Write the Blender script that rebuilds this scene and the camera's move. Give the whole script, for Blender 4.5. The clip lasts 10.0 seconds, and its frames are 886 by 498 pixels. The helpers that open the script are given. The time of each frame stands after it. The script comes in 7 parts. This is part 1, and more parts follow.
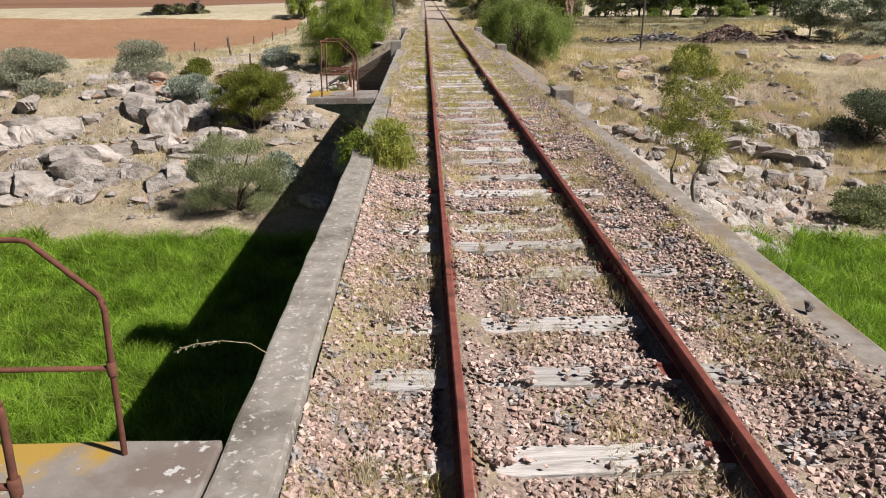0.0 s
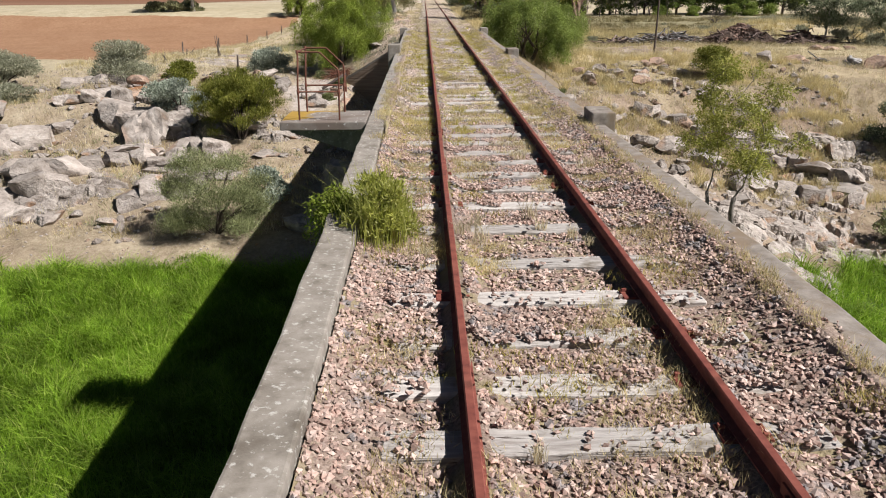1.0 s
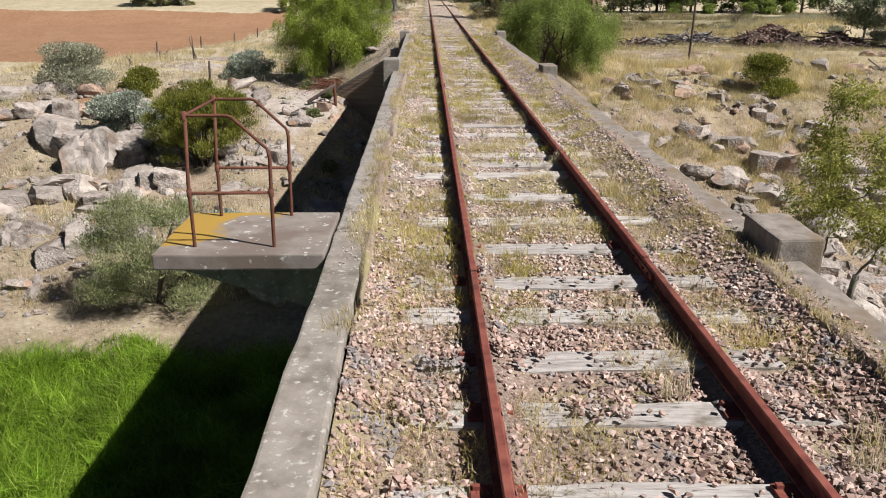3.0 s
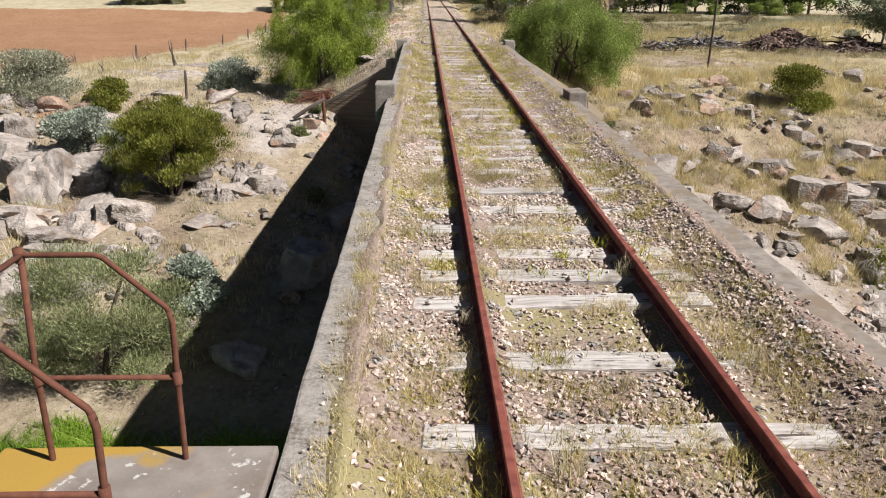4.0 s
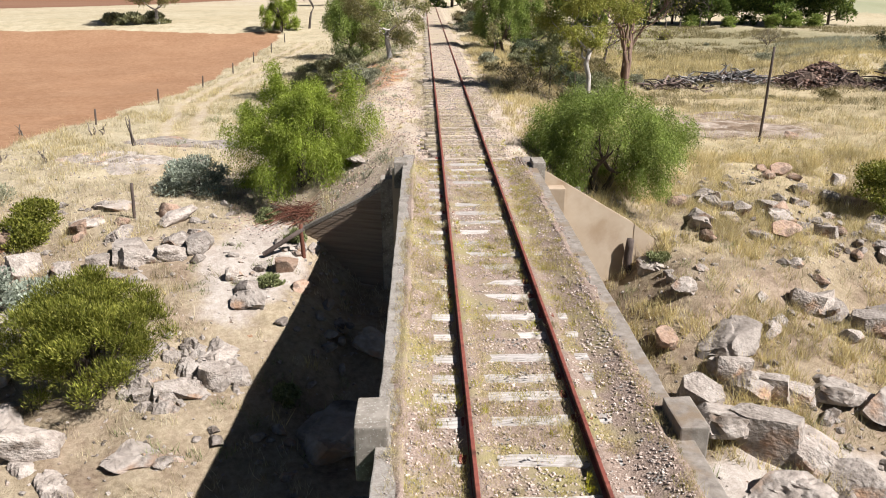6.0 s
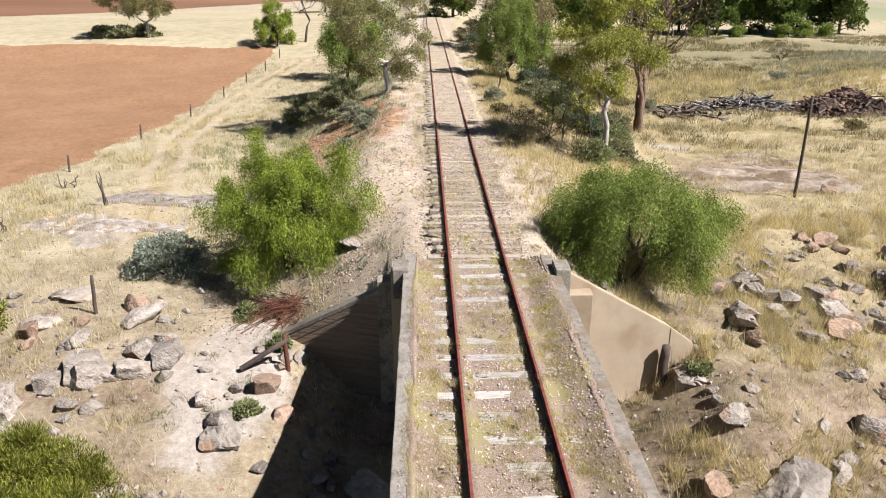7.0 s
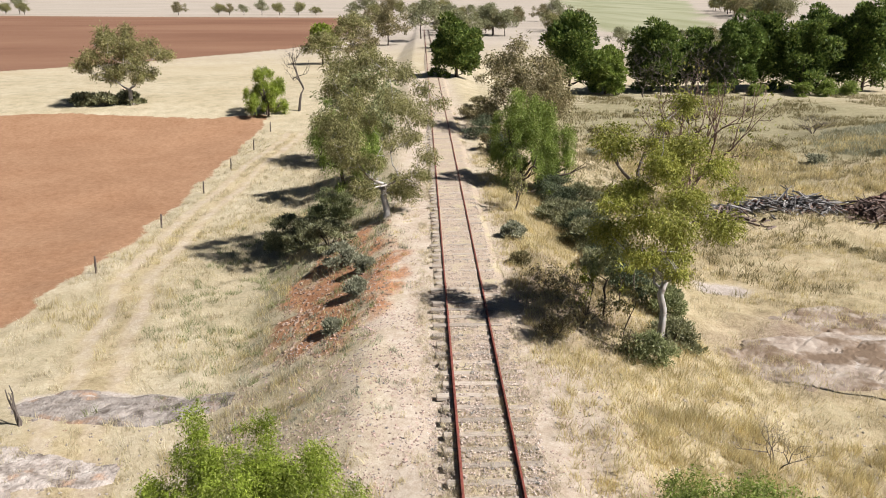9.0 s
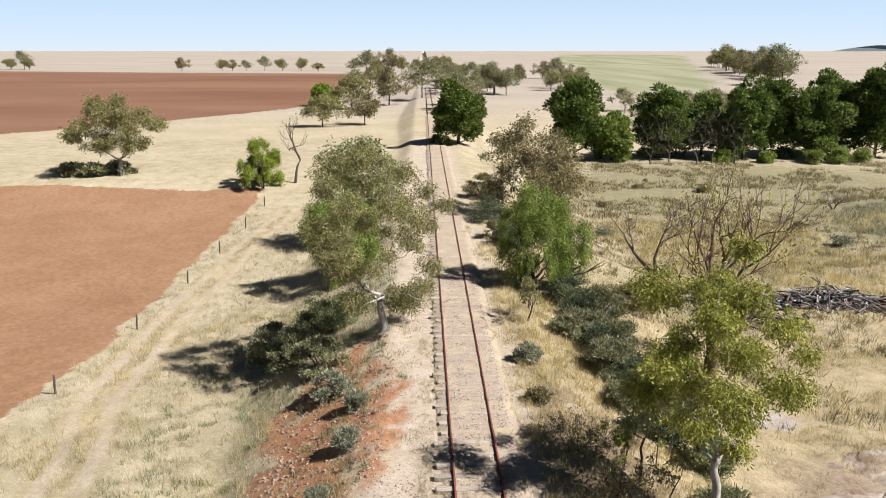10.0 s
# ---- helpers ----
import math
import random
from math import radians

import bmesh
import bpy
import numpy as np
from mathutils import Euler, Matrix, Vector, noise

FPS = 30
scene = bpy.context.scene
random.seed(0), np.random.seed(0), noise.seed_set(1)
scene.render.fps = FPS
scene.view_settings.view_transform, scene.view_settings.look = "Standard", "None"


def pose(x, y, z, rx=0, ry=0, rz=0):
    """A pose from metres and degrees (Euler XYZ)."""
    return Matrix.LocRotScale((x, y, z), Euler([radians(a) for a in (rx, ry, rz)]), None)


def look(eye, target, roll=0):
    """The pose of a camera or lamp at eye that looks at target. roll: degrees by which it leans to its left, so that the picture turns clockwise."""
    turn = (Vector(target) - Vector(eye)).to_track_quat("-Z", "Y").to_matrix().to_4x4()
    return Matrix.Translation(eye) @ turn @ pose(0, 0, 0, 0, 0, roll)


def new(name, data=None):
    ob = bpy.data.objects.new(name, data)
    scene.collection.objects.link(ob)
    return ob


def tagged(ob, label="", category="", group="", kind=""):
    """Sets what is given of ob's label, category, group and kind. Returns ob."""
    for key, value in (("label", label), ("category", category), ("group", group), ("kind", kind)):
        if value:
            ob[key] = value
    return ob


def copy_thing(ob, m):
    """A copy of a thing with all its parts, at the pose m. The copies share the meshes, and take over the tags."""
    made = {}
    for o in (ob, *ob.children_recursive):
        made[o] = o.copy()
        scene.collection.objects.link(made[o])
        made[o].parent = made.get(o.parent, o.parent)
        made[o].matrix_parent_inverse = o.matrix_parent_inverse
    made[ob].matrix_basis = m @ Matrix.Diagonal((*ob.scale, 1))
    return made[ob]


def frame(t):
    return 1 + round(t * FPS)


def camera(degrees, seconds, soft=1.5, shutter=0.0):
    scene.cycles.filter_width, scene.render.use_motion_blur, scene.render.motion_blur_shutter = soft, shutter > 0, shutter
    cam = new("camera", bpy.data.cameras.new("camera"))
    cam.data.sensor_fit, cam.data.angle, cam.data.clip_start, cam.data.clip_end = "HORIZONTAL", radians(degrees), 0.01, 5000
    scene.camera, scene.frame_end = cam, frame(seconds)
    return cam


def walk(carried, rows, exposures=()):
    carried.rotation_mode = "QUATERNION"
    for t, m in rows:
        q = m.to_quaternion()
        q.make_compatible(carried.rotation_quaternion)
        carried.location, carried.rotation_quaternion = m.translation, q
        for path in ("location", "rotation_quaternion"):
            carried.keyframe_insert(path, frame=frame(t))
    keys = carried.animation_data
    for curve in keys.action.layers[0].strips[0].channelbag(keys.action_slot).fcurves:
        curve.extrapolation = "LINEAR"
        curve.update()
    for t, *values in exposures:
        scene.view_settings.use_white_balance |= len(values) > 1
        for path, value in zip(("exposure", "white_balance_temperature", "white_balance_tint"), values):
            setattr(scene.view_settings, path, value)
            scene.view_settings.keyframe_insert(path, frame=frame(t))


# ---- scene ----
cam = camera(61.1, 10.0, soft=1.0)
PATH = [
    (0, (-0.93, -2.131, 2.402), (-0.888, -0.242, 1.745), -0.4),
    (0.5, (-0.937, -0.397, 2.388), (-0.899, 1.491, 1.727), -0.35),
    (1, (-0.987, 1.292, 2.387), (-0.944, 3.178, 1.724), -0.3),
    (1.5, (-1.029, 2.994, 2.38), (-0.984, 4.879, 1.712), -0.2),
    (2, (-1.053, 4.656, 2.382), (-1.005, 6.54, 1.713), -0.05),
    (3.5, (-1.175, 9.84, 2.412), (-1.134, 11.721, 1.734), 0.15),
    (4, (-1.212, 11.743, 2.579), (-1.161, 13.623, 1.899), 0.4),
    (4.5, (-1.233, 13.59, 3.138), (-1.187, 15.468, 2.454), 0.3),
    (5, (-1.26, 15.549, 3.959), (-1.212, 17.426, 3.272), 0.15),
    (5.5, (-1.293, 17.606, 4.836), (-1.245, 19.482, 4.144), 0.05),
    (7, (-1.428, 23.974, 7.525), (-1.378, 25.846, 6.821), 0.0),
    (7.5, (-1.477, 26.267, 8.49), (-1.427, 28.137, 7.783), 0.0),
    (8, (-1.543, 28.611, 9.435), (-1.492, 30.48, 8.724), 0.1),
    (8.5, (-1.568, 30.914, 10.445), (-1.518, 32.791, 9.756), -0.0),
    (9, (-1.614, 33.305, 11.45), (-1.564, 35.201, 10.814), -0.1),
    (9.5, (-1.623, 35.829, 12.373), (-1.574, 37.744, 11.799), -0.1),
    (10, (-1.658, 38.538, 13.256), (-1.608, 40.471, 12.746), 0.0),
]
walk(cam, [(t, look(eye, target, roll)) for t, eye, target, roll in PATH],
     [(0, 0.84), (2, 0.84), (3.5, 0.87), (5.5, 1.18), (7.5, 1.18), (9, 1.02), (10, 1.01)])

# ---- world, sun ----
SUN_TO = Vector((0.85, -0.40, 1.0)).normalized()
world = bpy.data.worlds.new("world")
scene.world = world
world.use_nodes = True
sky = world.node_tree.nodes.new("ShaderNodeTexSky")
sky.sky_type = "NISHITA"
sky.sun_disc = False
sky.sun_elevation = math.asin(SUN_TO.z)
sky.sun_rotation = math.atan2(SUN_TO.x, SUN_TO.y)
sky.air_density, sky.dust_density, sky.ozone_density = 0.55, 0.1, 1.0
world.node_tree.nodes["Background"].inputs["Strength"].default_value = 0.0225
world.node_tree.links.new(sky.outputs[0], world.node_tree.nodes["Background"].inputs["Color"])
sun_data = bpy.data.lights.new("sun", "SUN")
sun_data.energy, sun_data.angle, sun_data.color = 5.0, radians(0.55), (1.0, 0.982, 0.968)
sun = new("sun", sun_data)
sun.matrix_world = look(SUN_TO * 200, (0, 0, 0))

# ---- materials ----


def material(name, colours, scale=6.0, detail=6.0, rough=0.9, bump=0.3, bump_scale=30.0, bump_dist=0.01, metal=0.0,
             stain=None, stain_scale=2.0, stain_at=(0.5, 0.62), island=0.0, pieces=0.0, stretch=(1, 1, 1), spots=None, spot_scale=9.0, spot_at=(0.6, 0.66), spot_grain=False):
    """A surface of several colours spread by noise, with a coarse stain, fine relief and chance variation from piece to piece."""
    mat = bpy.data.materials.new(name)
    mat.use_nodes = True
    n, l = mat.node_tree.nodes, mat.node_tree.links
    bsdf = n["Principled BSDF"]
    bsdf.inputs["Roughness"].default_value, bsdf.inputs["Metallic"].default_value = rough, metal
    bsdf.inputs["Specular IOR Level"].default_value = 0.25
    at = n.new("ShaderNodeTexCoord")
    mapping = n.new("ShaderNodeMapping")
    mapping.inputs["Scale"].default_value = stretch
    l.new(at.outputs["Object"], mapping.inputs["Vector"])
    noise_a = n.new("ShaderNodeTexNoise")
    noise_a.inputs["Scale"].default_value, noise_a.inputs["Detail"].default_value = scale, detail
    noise_a.inputs["Roughness"].default_value = 0.65
    l.new(mapping.outputs[0], noise_a.inputs["Vector"])
    ramp = n.new("ShaderNodeValToRGB")
    ramp.color_ramp.elements[0].position, ramp.color_ramp.elements[1].position = 0.3, 0.7
    for i in range(len(colours) - 2):
        ramp.color_ramp.elements.new(0.3 + 0.4 * (i + 1) / (len(colours) - 1))
    for e, c in zip(ramp.color_ramp.elements, colours):
        e.color = (*c, 1)
    l.new(noise_a.outputs["Fac"], ramp.inputs["Fac"])
    colour = ramp.outputs["Color"]
    for extra, ex_scale, (lo, hi) in ((stain, stain_scale, stain_at), (spots, spot_scale, spot_at)):
        if extra:
            nz = n.new("ShaderNodeTexNoise")
            nz.inputs["Scale"].default_value, nz.inputs["Detail"].default_value = ex_scale, 8
            nz.inputs["Roughness"].default_value = 0.6
            l.new(mapping.outputs[0] if spot_grain and extra is spots else at.outputs["Object"], nz.inputs["Vector"])
            mr = n.new("ShaderNodeMapRange")
            mr.inputs["From Min"].default_value, mr.inputs["From Max"].default_value = lo, hi
            l.new(nz.outputs["Fac"], mr.inputs["Value"])
            mix = n.new("ShaderNodeMix")
            mix.data_type = "RGBA"
            l.new(mr.outputs[0], mix.inputs["Factor"])
            l.new(colour, mix.inputs["A"])
            mix.inputs["B"].default_value = (*extra, 1)
            colour = mix.outputs["Result"]
    for amount, node, out in ((island, "ShaderNodeNewGeometry", "Random Per Island"), (pieces, "ShaderNodeObjectInfo", "Random")):
        if amount:
            info = n.new(node)
            mr = n.new("ShaderNodeMapRange")
            mr.inputs["To Min"].default_value, mr.inputs["To Max"].default_value = 1 - amount, 1 + amount
            l.new(info.outputs[out], mr.inputs["Value"])
            hsv = n.new("ShaderNodeHueSaturation")
            l.new(mr.outputs[0], hsv.inputs["Value"])
            l.new(colour, hsv.inputs["Color"])
            colour = hsv.outputs["Color"]
    l.new(colour, bsdf.inputs["Base Color"])
    if bump:
        nb = n.new("ShaderNodeTexNoise")
        nb.inputs["Scale"].default_value, nb.inputs["Detail"].default_value = bump_scale, 8
        l.new(mapping.outputs[0], nb.inputs["Vector"])
        b = n.new("ShaderNodeBump")
        b.inputs["Strength"].default_value, b.inputs["Distance"].default_value = bump, bump_dist
        l.new(nb.outputs["Fac"], b.inputs["Height"])
        l.new(b.outputs[0], bsdf.inputs["Normal"])
    return mat


def foliage(name, dark, light, odd=None, through_light=0.35, rough=0.6, patch=(0.9, 0.72, 1.28)):
    """Leaves or blades: colour by chance from leaf to leaf, some light passing through."""
    mat = bpy.data.materials.new(name)
    mat.use_nodes = True
    n, l = mat.node_tree.nodes, mat.node_tree.links
    bsdf, out = n["Principled BSDF"], n["Material Output"]
    bsdf.inputs["Roughness"].default_value = rough
    bsdf.inputs["Specular IOR Level"].default_value = 0.2
    info = n.new("ShaderNodeNewGeometry")
    ramp = n.new("ShaderNodeValToRGB")
    ramp.color_ramp.elements[0].color, ramp.color_ramp.elements[1].color = (*dark, 1), (*light, 1)
    if odd:
        ramp.color_ramp.elements[1].position = 0.85
        e = ramp.color_ramp.elements.new(0.95)
        e.color = (*odd, 1)
    l.new(info.outputs["Random Per Island"], ramp.inputs["Fac"])
    at = n.new("ShaderNodeTexCoord")
    nz = n.new("ShaderNodeTexNoise")
    nz.inputs["Scale"].default_value = patch[0]
    l.new(at.outputs["Object"], nz.inputs["Vector"])
    mr = n.new("ShaderNodeMapRange")
    mr.inputs["From Min"].default_value, mr.inputs["From Max"].default_value = 0.3, 0.7
    mr.inputs["To Min"].default_value, mr.inputs["To Max"].default_value = patch[1:]
    l.new(nz.outputs["Fac"], mr.inputs["Value"])
    hsv = n.new("ShaderNodeHueSaturation")
    l.new(mr.outputs[0], hsv.inputs["Value"])
    l.new(ramp.outputs["Color"], hsv.inputs["Color"])
    l.new(hsv.outputs["Color"], bsdf.inputs["Base Color"])
    tr = n.new("ShaderNodeBsdfTranslucent")
    l.new(hsv.outputs["Color"], tr.inputs["Color"])
    mix = n.new("ShaderNodeMixShader")
    mix.inputs["Fac"].default_value = through_light
    l.new(bsdf.outputs[0], mix.inputs[1])
    l.new(tr.outputs[0], mix.inputs[2])
    l.new(mix.outputs[0], out.inputs["Surface"])
    return mat


def ground_material():
    """Bare soil, straw, sand, ploughed field, red bank and green creek bed, each where its mask says, with ragged edges."""
    mat = bpy.data.materials.new("ground")
    mat.use_nodes = True
    n, l = mat.node_tree.nodes, mat.node_tree.links
    bsdf = n["Principled BSDF"]
    bsdf.inputs["Roughness"].default_value = 0.95
    bsdf.inputs["Specular IOR Level"].default_value = 0.1
    at = n.new("ShaderNodeTexCoord")

    def noise_at(scale, detail=8, rough=0.65, stretch=None):
        nz = n.new("ShaderNodeTexNoise")
        nz.inputs["Scale"].default_value, nz.inputs["Detail"].default_value, nz.inputs["Roughness"].default_value = scale, detail, rough
        if stretch:
            mp = n.new("ShaderNodeMapping")
            mp.inputs["Scale"].default_value = stretch
            l.new(at.outputs["Object"], mp.inputs["Vector"])
            l.new(mp.outputs[0], nz.inputs["Vector"])
        else:
            l.new(at.outputs["Object"], nz.inputs["Vector"])
        return nz.outputs["Fac"]

    def colours(fac, *cs):
        ramp = n.new("ShaderNodeValToRGB")
        ramp.color_ramp.elements[0].position, ramp.color_ramp.elements[1].position = 0.38, 0.62
        for i in range(len(cs) - 2):
            ramp.color_ramp.elements.new(0.38 + 0.24 * (i + 1) / (len(cs) - 1))
        for e, c in zip(ramp.color_ramp.elements, cs):
            e.color = (*c, 1)
        l.new(fac, ramp.inputs["Fac"])
        return ramp.outputs["Color"]

    fine, mid, big = noise_at(6.0, 10, 0.8), noise_at(0.9, 9, 0.7), noise_at(0.09, 6)
    edge = noise_at(0.55, 10, 0.7)

    def over(below, name, top, soft=0.25):
        a = n.new("ShaderNodeAttribute")
        a.attribute_name = name
        add = n.new("ShaderNodeMath")
        add.operation = "ADD"
        l.new(a.outputs["Fac"], add.inputs[0])
        l.new(edge, add.inputs[1])
        mr = n.new("ShaderNodeMapRange")
        mr.inputs["From Min"].default_value, mr.inputs["From Max"].default_value = 1 - soft * 0.5, 1 + soft * 0.5
        l.new(add.outputs[0], mr.inputs["Value"])
        m = n.new("ShaderNodeMix")
        m.data_type = "RGBA"
        l.new(mr.outputs[0], m.inputs["Factor"])
        l.new(below, m.inputs["A"])
        l.new(top, m.inputs["B"])
        return m.outputs["Result"]

    def twice(a, b, f=0.5):
        m = n.new("ShaderNodeMix")
        m.data_type = "RGBA"
        m.inputs["Factor"].default_value = f
        l.new(a, m.inputs["A"])
        l.new(b, m.inputs["B"])
        return m.outputs["Result"]

    straw = twice(colours(mid, (0.26, 0.205, 0.118), (0.372, 0.304, 0.198), (0.434, 0.372, 0.273)), colours(big, (0.285, 0.229, 0.136), (0.428, 0.372, 0.273)), 0.5)
    straw = twice(straw, colours(fine, (0.186, 0.136, 0.0744), (0.496, 0.434, 0.316)), 0.4)
    gold = twice(colours(mid, (0.25, 0.18, 0.094), (0.36, 0.282, 0.16), (0.43, 0.358, 0.228)), colours(fine, (0.149, 0.0992, 0.0496), (0.409, 0.329, 0.198)), 0.45)
    soil = twice(colours(mid, (0.0992, 0.062, 0.0434), (0.205, 0.143, 0.0992), (0.285, 0.223, 0.161)), colours(fine, (0.093, 0.062, 0.0434), (0.341, 0.267, 0.198)), 0.5)
    sand = twice(colours(mid, (0.322, 0.248, 0.18), (0.446, 0.372, 0.298)), colours(fine, (0.248, 0.186, 0.13), (0.508, 0.44, 0.366)), 0.45)
    pale = twice(colours(mid, (0.27, 0.22, 0.185), (0.42, 0.37, 0.325)), colours(fine, (0.22, 0.17, 0.14), (0.46, 0.415, 0.37)), 0.5)
    red = twice(colours(mid, (0.24, 0.095, 0.042), (0.37, 0.19, 0.098)), colours(fine, (0.15, 0.062, 0.03), (0.42, 0.25, 0.15)), 0.5)
    field = twice(colours(noise_at(0.22, 9, 0.7), (0.217, 0.112, 0.0589), (0.279, 0.161, 0.093)), colours(noise_at(2.6, 9, 0.8), (0.155, 0.0744, 0.0372), (0.322, 0.198, 0.124)), 0.5)
    far_field = colours(noise_at(0.012, 6, 0.6, (0.5, 1.6, 1)), (0.143, 0.0713, 0.0434), (0.192, 0.105, 0.0651))
    green = twice(colours(mid, (0.04, 0.075, 0.012), (0.085, 0.135, 0.022)), colours(fine, (0.035, 0.05, 0.012), (0.11, 0.15, 0.035)), 0.5)
    crop = colours(noise_at(0.03, 5, 0.6, (1.2, 0.12, 1)), (0.186, 0.186, 0.105), (0.26, 0.254, 0.167))
    weeds = twice(colours(mid, (0.145, 0.13, 0.072), (0.26, 0.225, 0.135)), colours(fine, (0.11, 0.098, 0.052), (0.31, 0.265, 0.17)), 0.5)
    c = straw
    c = over(c, "gold", gold, 0.6)
    c = over(c, "weeds", weeds, 0.4)
    c = over(c, "soil", soil, 0.5)
    c = over(c, "sand", sand, 0.4)
    # far straw, with distance haze put into its paler pinkish colour
    hazed_straw = twice(colours(noise_at(0.02, 6, 0.6, (0.4, 1.5, 1)), (0.26, 0.217, 0.174), (0.347, 0.298, 0.248)), colours(mid, (0.248, 0.205, 0.161), (0.36, 0.316, 0.267)), 0.4)
    c = over(c, "hazed_straw", hazed_straw, 0.5)
    c = over(c, "pale", pale, 0.2)
    c = over(c, "red", red, 0.25)
    c = over(c, "field", field, 0.1)
    c = over(c, "far_field", far_field, 0.06)
    c = over(c, "crop", crop, 0.06)
    c = over(c, "creek", green, 0.2)
    l.new(c, bsdf.inputs["Base Color"])
    b = n.new("ShaderNodeBump")
    b.inputs["Strength"].default_value, b.inputs["Distance"].default_value = 0.7, 0.08
    l.new(fine, b.inputs["Height"])
    l.new(b.outputs[0], bsdf.inputs["Normal"])
    return mat


def lichen_material():
    """Stained concrete with orange lichen that spreads from the outer edge."""
    mat = M_SLAB_PLAIN.copy()
    mat.name = "orange_lichen_concrete"
    n, l = mat.node_tree.nodes, mat.node_tree.links
    bsdf = n["Principled BSDF"]
    below = bsdf.inputs["Base Color"].links[0].from_socket
    a = n.new("ShaderNodeAttribute")
    a.attribute_name = "lichen"
    at = n.new("ShaderNodeTexCoord")
    nz = n.new("ShaderNodeTexNoise")
    nz.inputs["Scale"].default_value, nz.inputs["Detail"].default_value = 3.0, 10
    l.new(at.outputs["Object"], nz.inputs["Vector"])
    add = n.new("ShaderNodeMath")
    l.new(a.outputs["Fac"], add.inputs[0])
    l.new(nz.outputs["Fac"], add.inputs[1])
    mr = n.new("ShaderNodeMapRange")
    mr.inputs["From Min"].default_value, mr.inputs["From Max"].default_value = 0.93, 1.06
    l.new(add.outputs[0], mr.inputs["Value"])
    m = n.new("ShaderNodeMix")
    m.data_type = "RGBA"
    l.new(mr.outputs[0], m.inputs["Factor"])
    l.new(below, m.inputs["A"])
    m.inputs["B"].default_value = (0.285, 0.174, 0.034, 1)
    l.new(m.outputs["Result"], bsdf.inputs["Base Color"])
    return mat


M_GROUND = ground_material()
M_CONCRETE = material("weathered_concrete", [(0.136, 0.115, 0.093), (0.211, 0.183, 0.155), (0.267, 0.236, 0.202)], 5, 8, 0.92, 0.5, 60, 0.004,
                      stain=(0.105, 0.0868, 0.0682), stain_scale=1.3, stain_at=(0.52, 0.68), spots=(0.36, 0.34, 0.305), spot_scale=22, spot_at=(0.57, 0.66))
M_LICHEN = material("lichened_concrete", [(0.155, 0.13, 0.108), (0.267, 0.236, 0.208)], 9, 9, 0.92, 1.0, 45, 0.008,
                    stain=(0.105, 0.0837, 0.0651), stain_scale=3.2, stain_at=(0.5, 0.66), spots=(0.304, 0.285, 0.26), spot_scale=34, spot_at=(0.42, 0.78))
M_DIRTY = material("dirty_concrete", [(0.118, 0.0961, 0.0806), (0.192, 0.164, 0.14), (0.26, 0.226, 0.195)], 7, 9, 0.93, 0.7, 50, 0.006, stain=(0.167, 0.124, 0.0868), stain_scale=1.6)
M_SLAB_PLAIN = material("stained_concrete", [(0.155, 0.13, 0.112), (0.223, 0.192, 0.167)], 4, 8, 0.92, 0.5, 50, 0.004,
                  stain=(0.136, 0.105, 0.0868), stain_scale=1.4, stain_at=(0.49, 0.60), spots=(0.384, 0.36, 0.335), spot_scale=11, spot_at=(0.62, 0.66))
M_SLAB = lichen_material()
M_WING = material("cream_render", [(0.31, 0.236, 0.167), (0.372, 0.298, 0.223)], 1.2, 8, 0.93, 0.4, 30, 0.006, stain=(0.248, 0.174, 0.112), stain_scale=0.7, stain_at=(0.5, 0.72),
                  stretch=(1, 1, 1))
M_BOARD = material("board_marked_concrete", [(0.149, 0.105, 0.0744), (0.248, 0.192, 0.149)], 2.5, 6, 0.95, 1.0, 6, 0.03, stretch=(0.15, 0.15, 4))
M_RUST = material("rusty_rail", [(0.10, 0.026, 0.020), (0.172, 0.050, 0.036), (0.215, 0.072, 0.05)], 9, 6, 0.8, 0.4, 90, 0.002, metal=0.1, stain=(0.0744, 0.0279, 0.0186), stain_scale=3, stain_at=(0.55, 0.7))
M_PIPE = material("rusty_pipe", [(0.0744, 0.0279, 0.0186), (0.136, 0.0527, 0.031)], 20, 6, 0.85, 0.5, 120, 0.002, metal=0.1)
M_SLEEPER = material("grey_weathered_timber", [(0.205, 0.172, 0.152), (0.37, 0.335, 0.308), (0.47, 0.434, 0.403)], 5, 8, 0.92, 1.0, 14, 0.012, pieces=0.16, stretch=(0.5, 6, 6),
                     stain=(0.186, 0.155, 0.124), stain_scale=3.0, stain_at=(0.55, 0.7), spots=(0.0806, 0.062, 0.0527), spot_scale=3.2, spot_at=(0.60, 0.64), spot_grain=True)
M_BANKSLEEPER = material("bleached_bank_timber", [(0.19, 0.15, 0.118), (0.31, 0.26, 0.212), (0.375, 0.325, 0.275)], 5, 8, 0.92, 1.0, 14, 0.012, pieces=0.22, stretch=(0.5, 4, 4))
M_STONE = material("ballast", [(0.22, 0.135, 0.108), (0.335, 0.235, 0.195), (0.40, 0.315, 0.275)], 9, 3, 0.93, 0.0, 60, 0.003, island=0.45, stain=(0.211, 0.186, 0.18), stain_scale=4, stain_at=(0.54, 0.62))
M_PALESTONE = material("pale_ballast", [(0.285, 0.205, 0.164), (0.415, 0.332, 0.282), (0.471, 0.406, 0.356)], 9, 3, 0.93, 0.0, 60, 0.003, island=0.34, stain=(0.223, 0.205, 0.186), stain_scale=4, stain_at=(0.54, 0.62))
M_BANKBED = material("sandy_trackbed", [(0.19, 0.135, 0.097), (0.325, 0.255, 0.193), (0.40, 0.33, 0.255)], 16, 9, 0.95, 1.0, 34, 0.02, stain=(0.36, 0.30, 0.20), stain_scale=0.9)
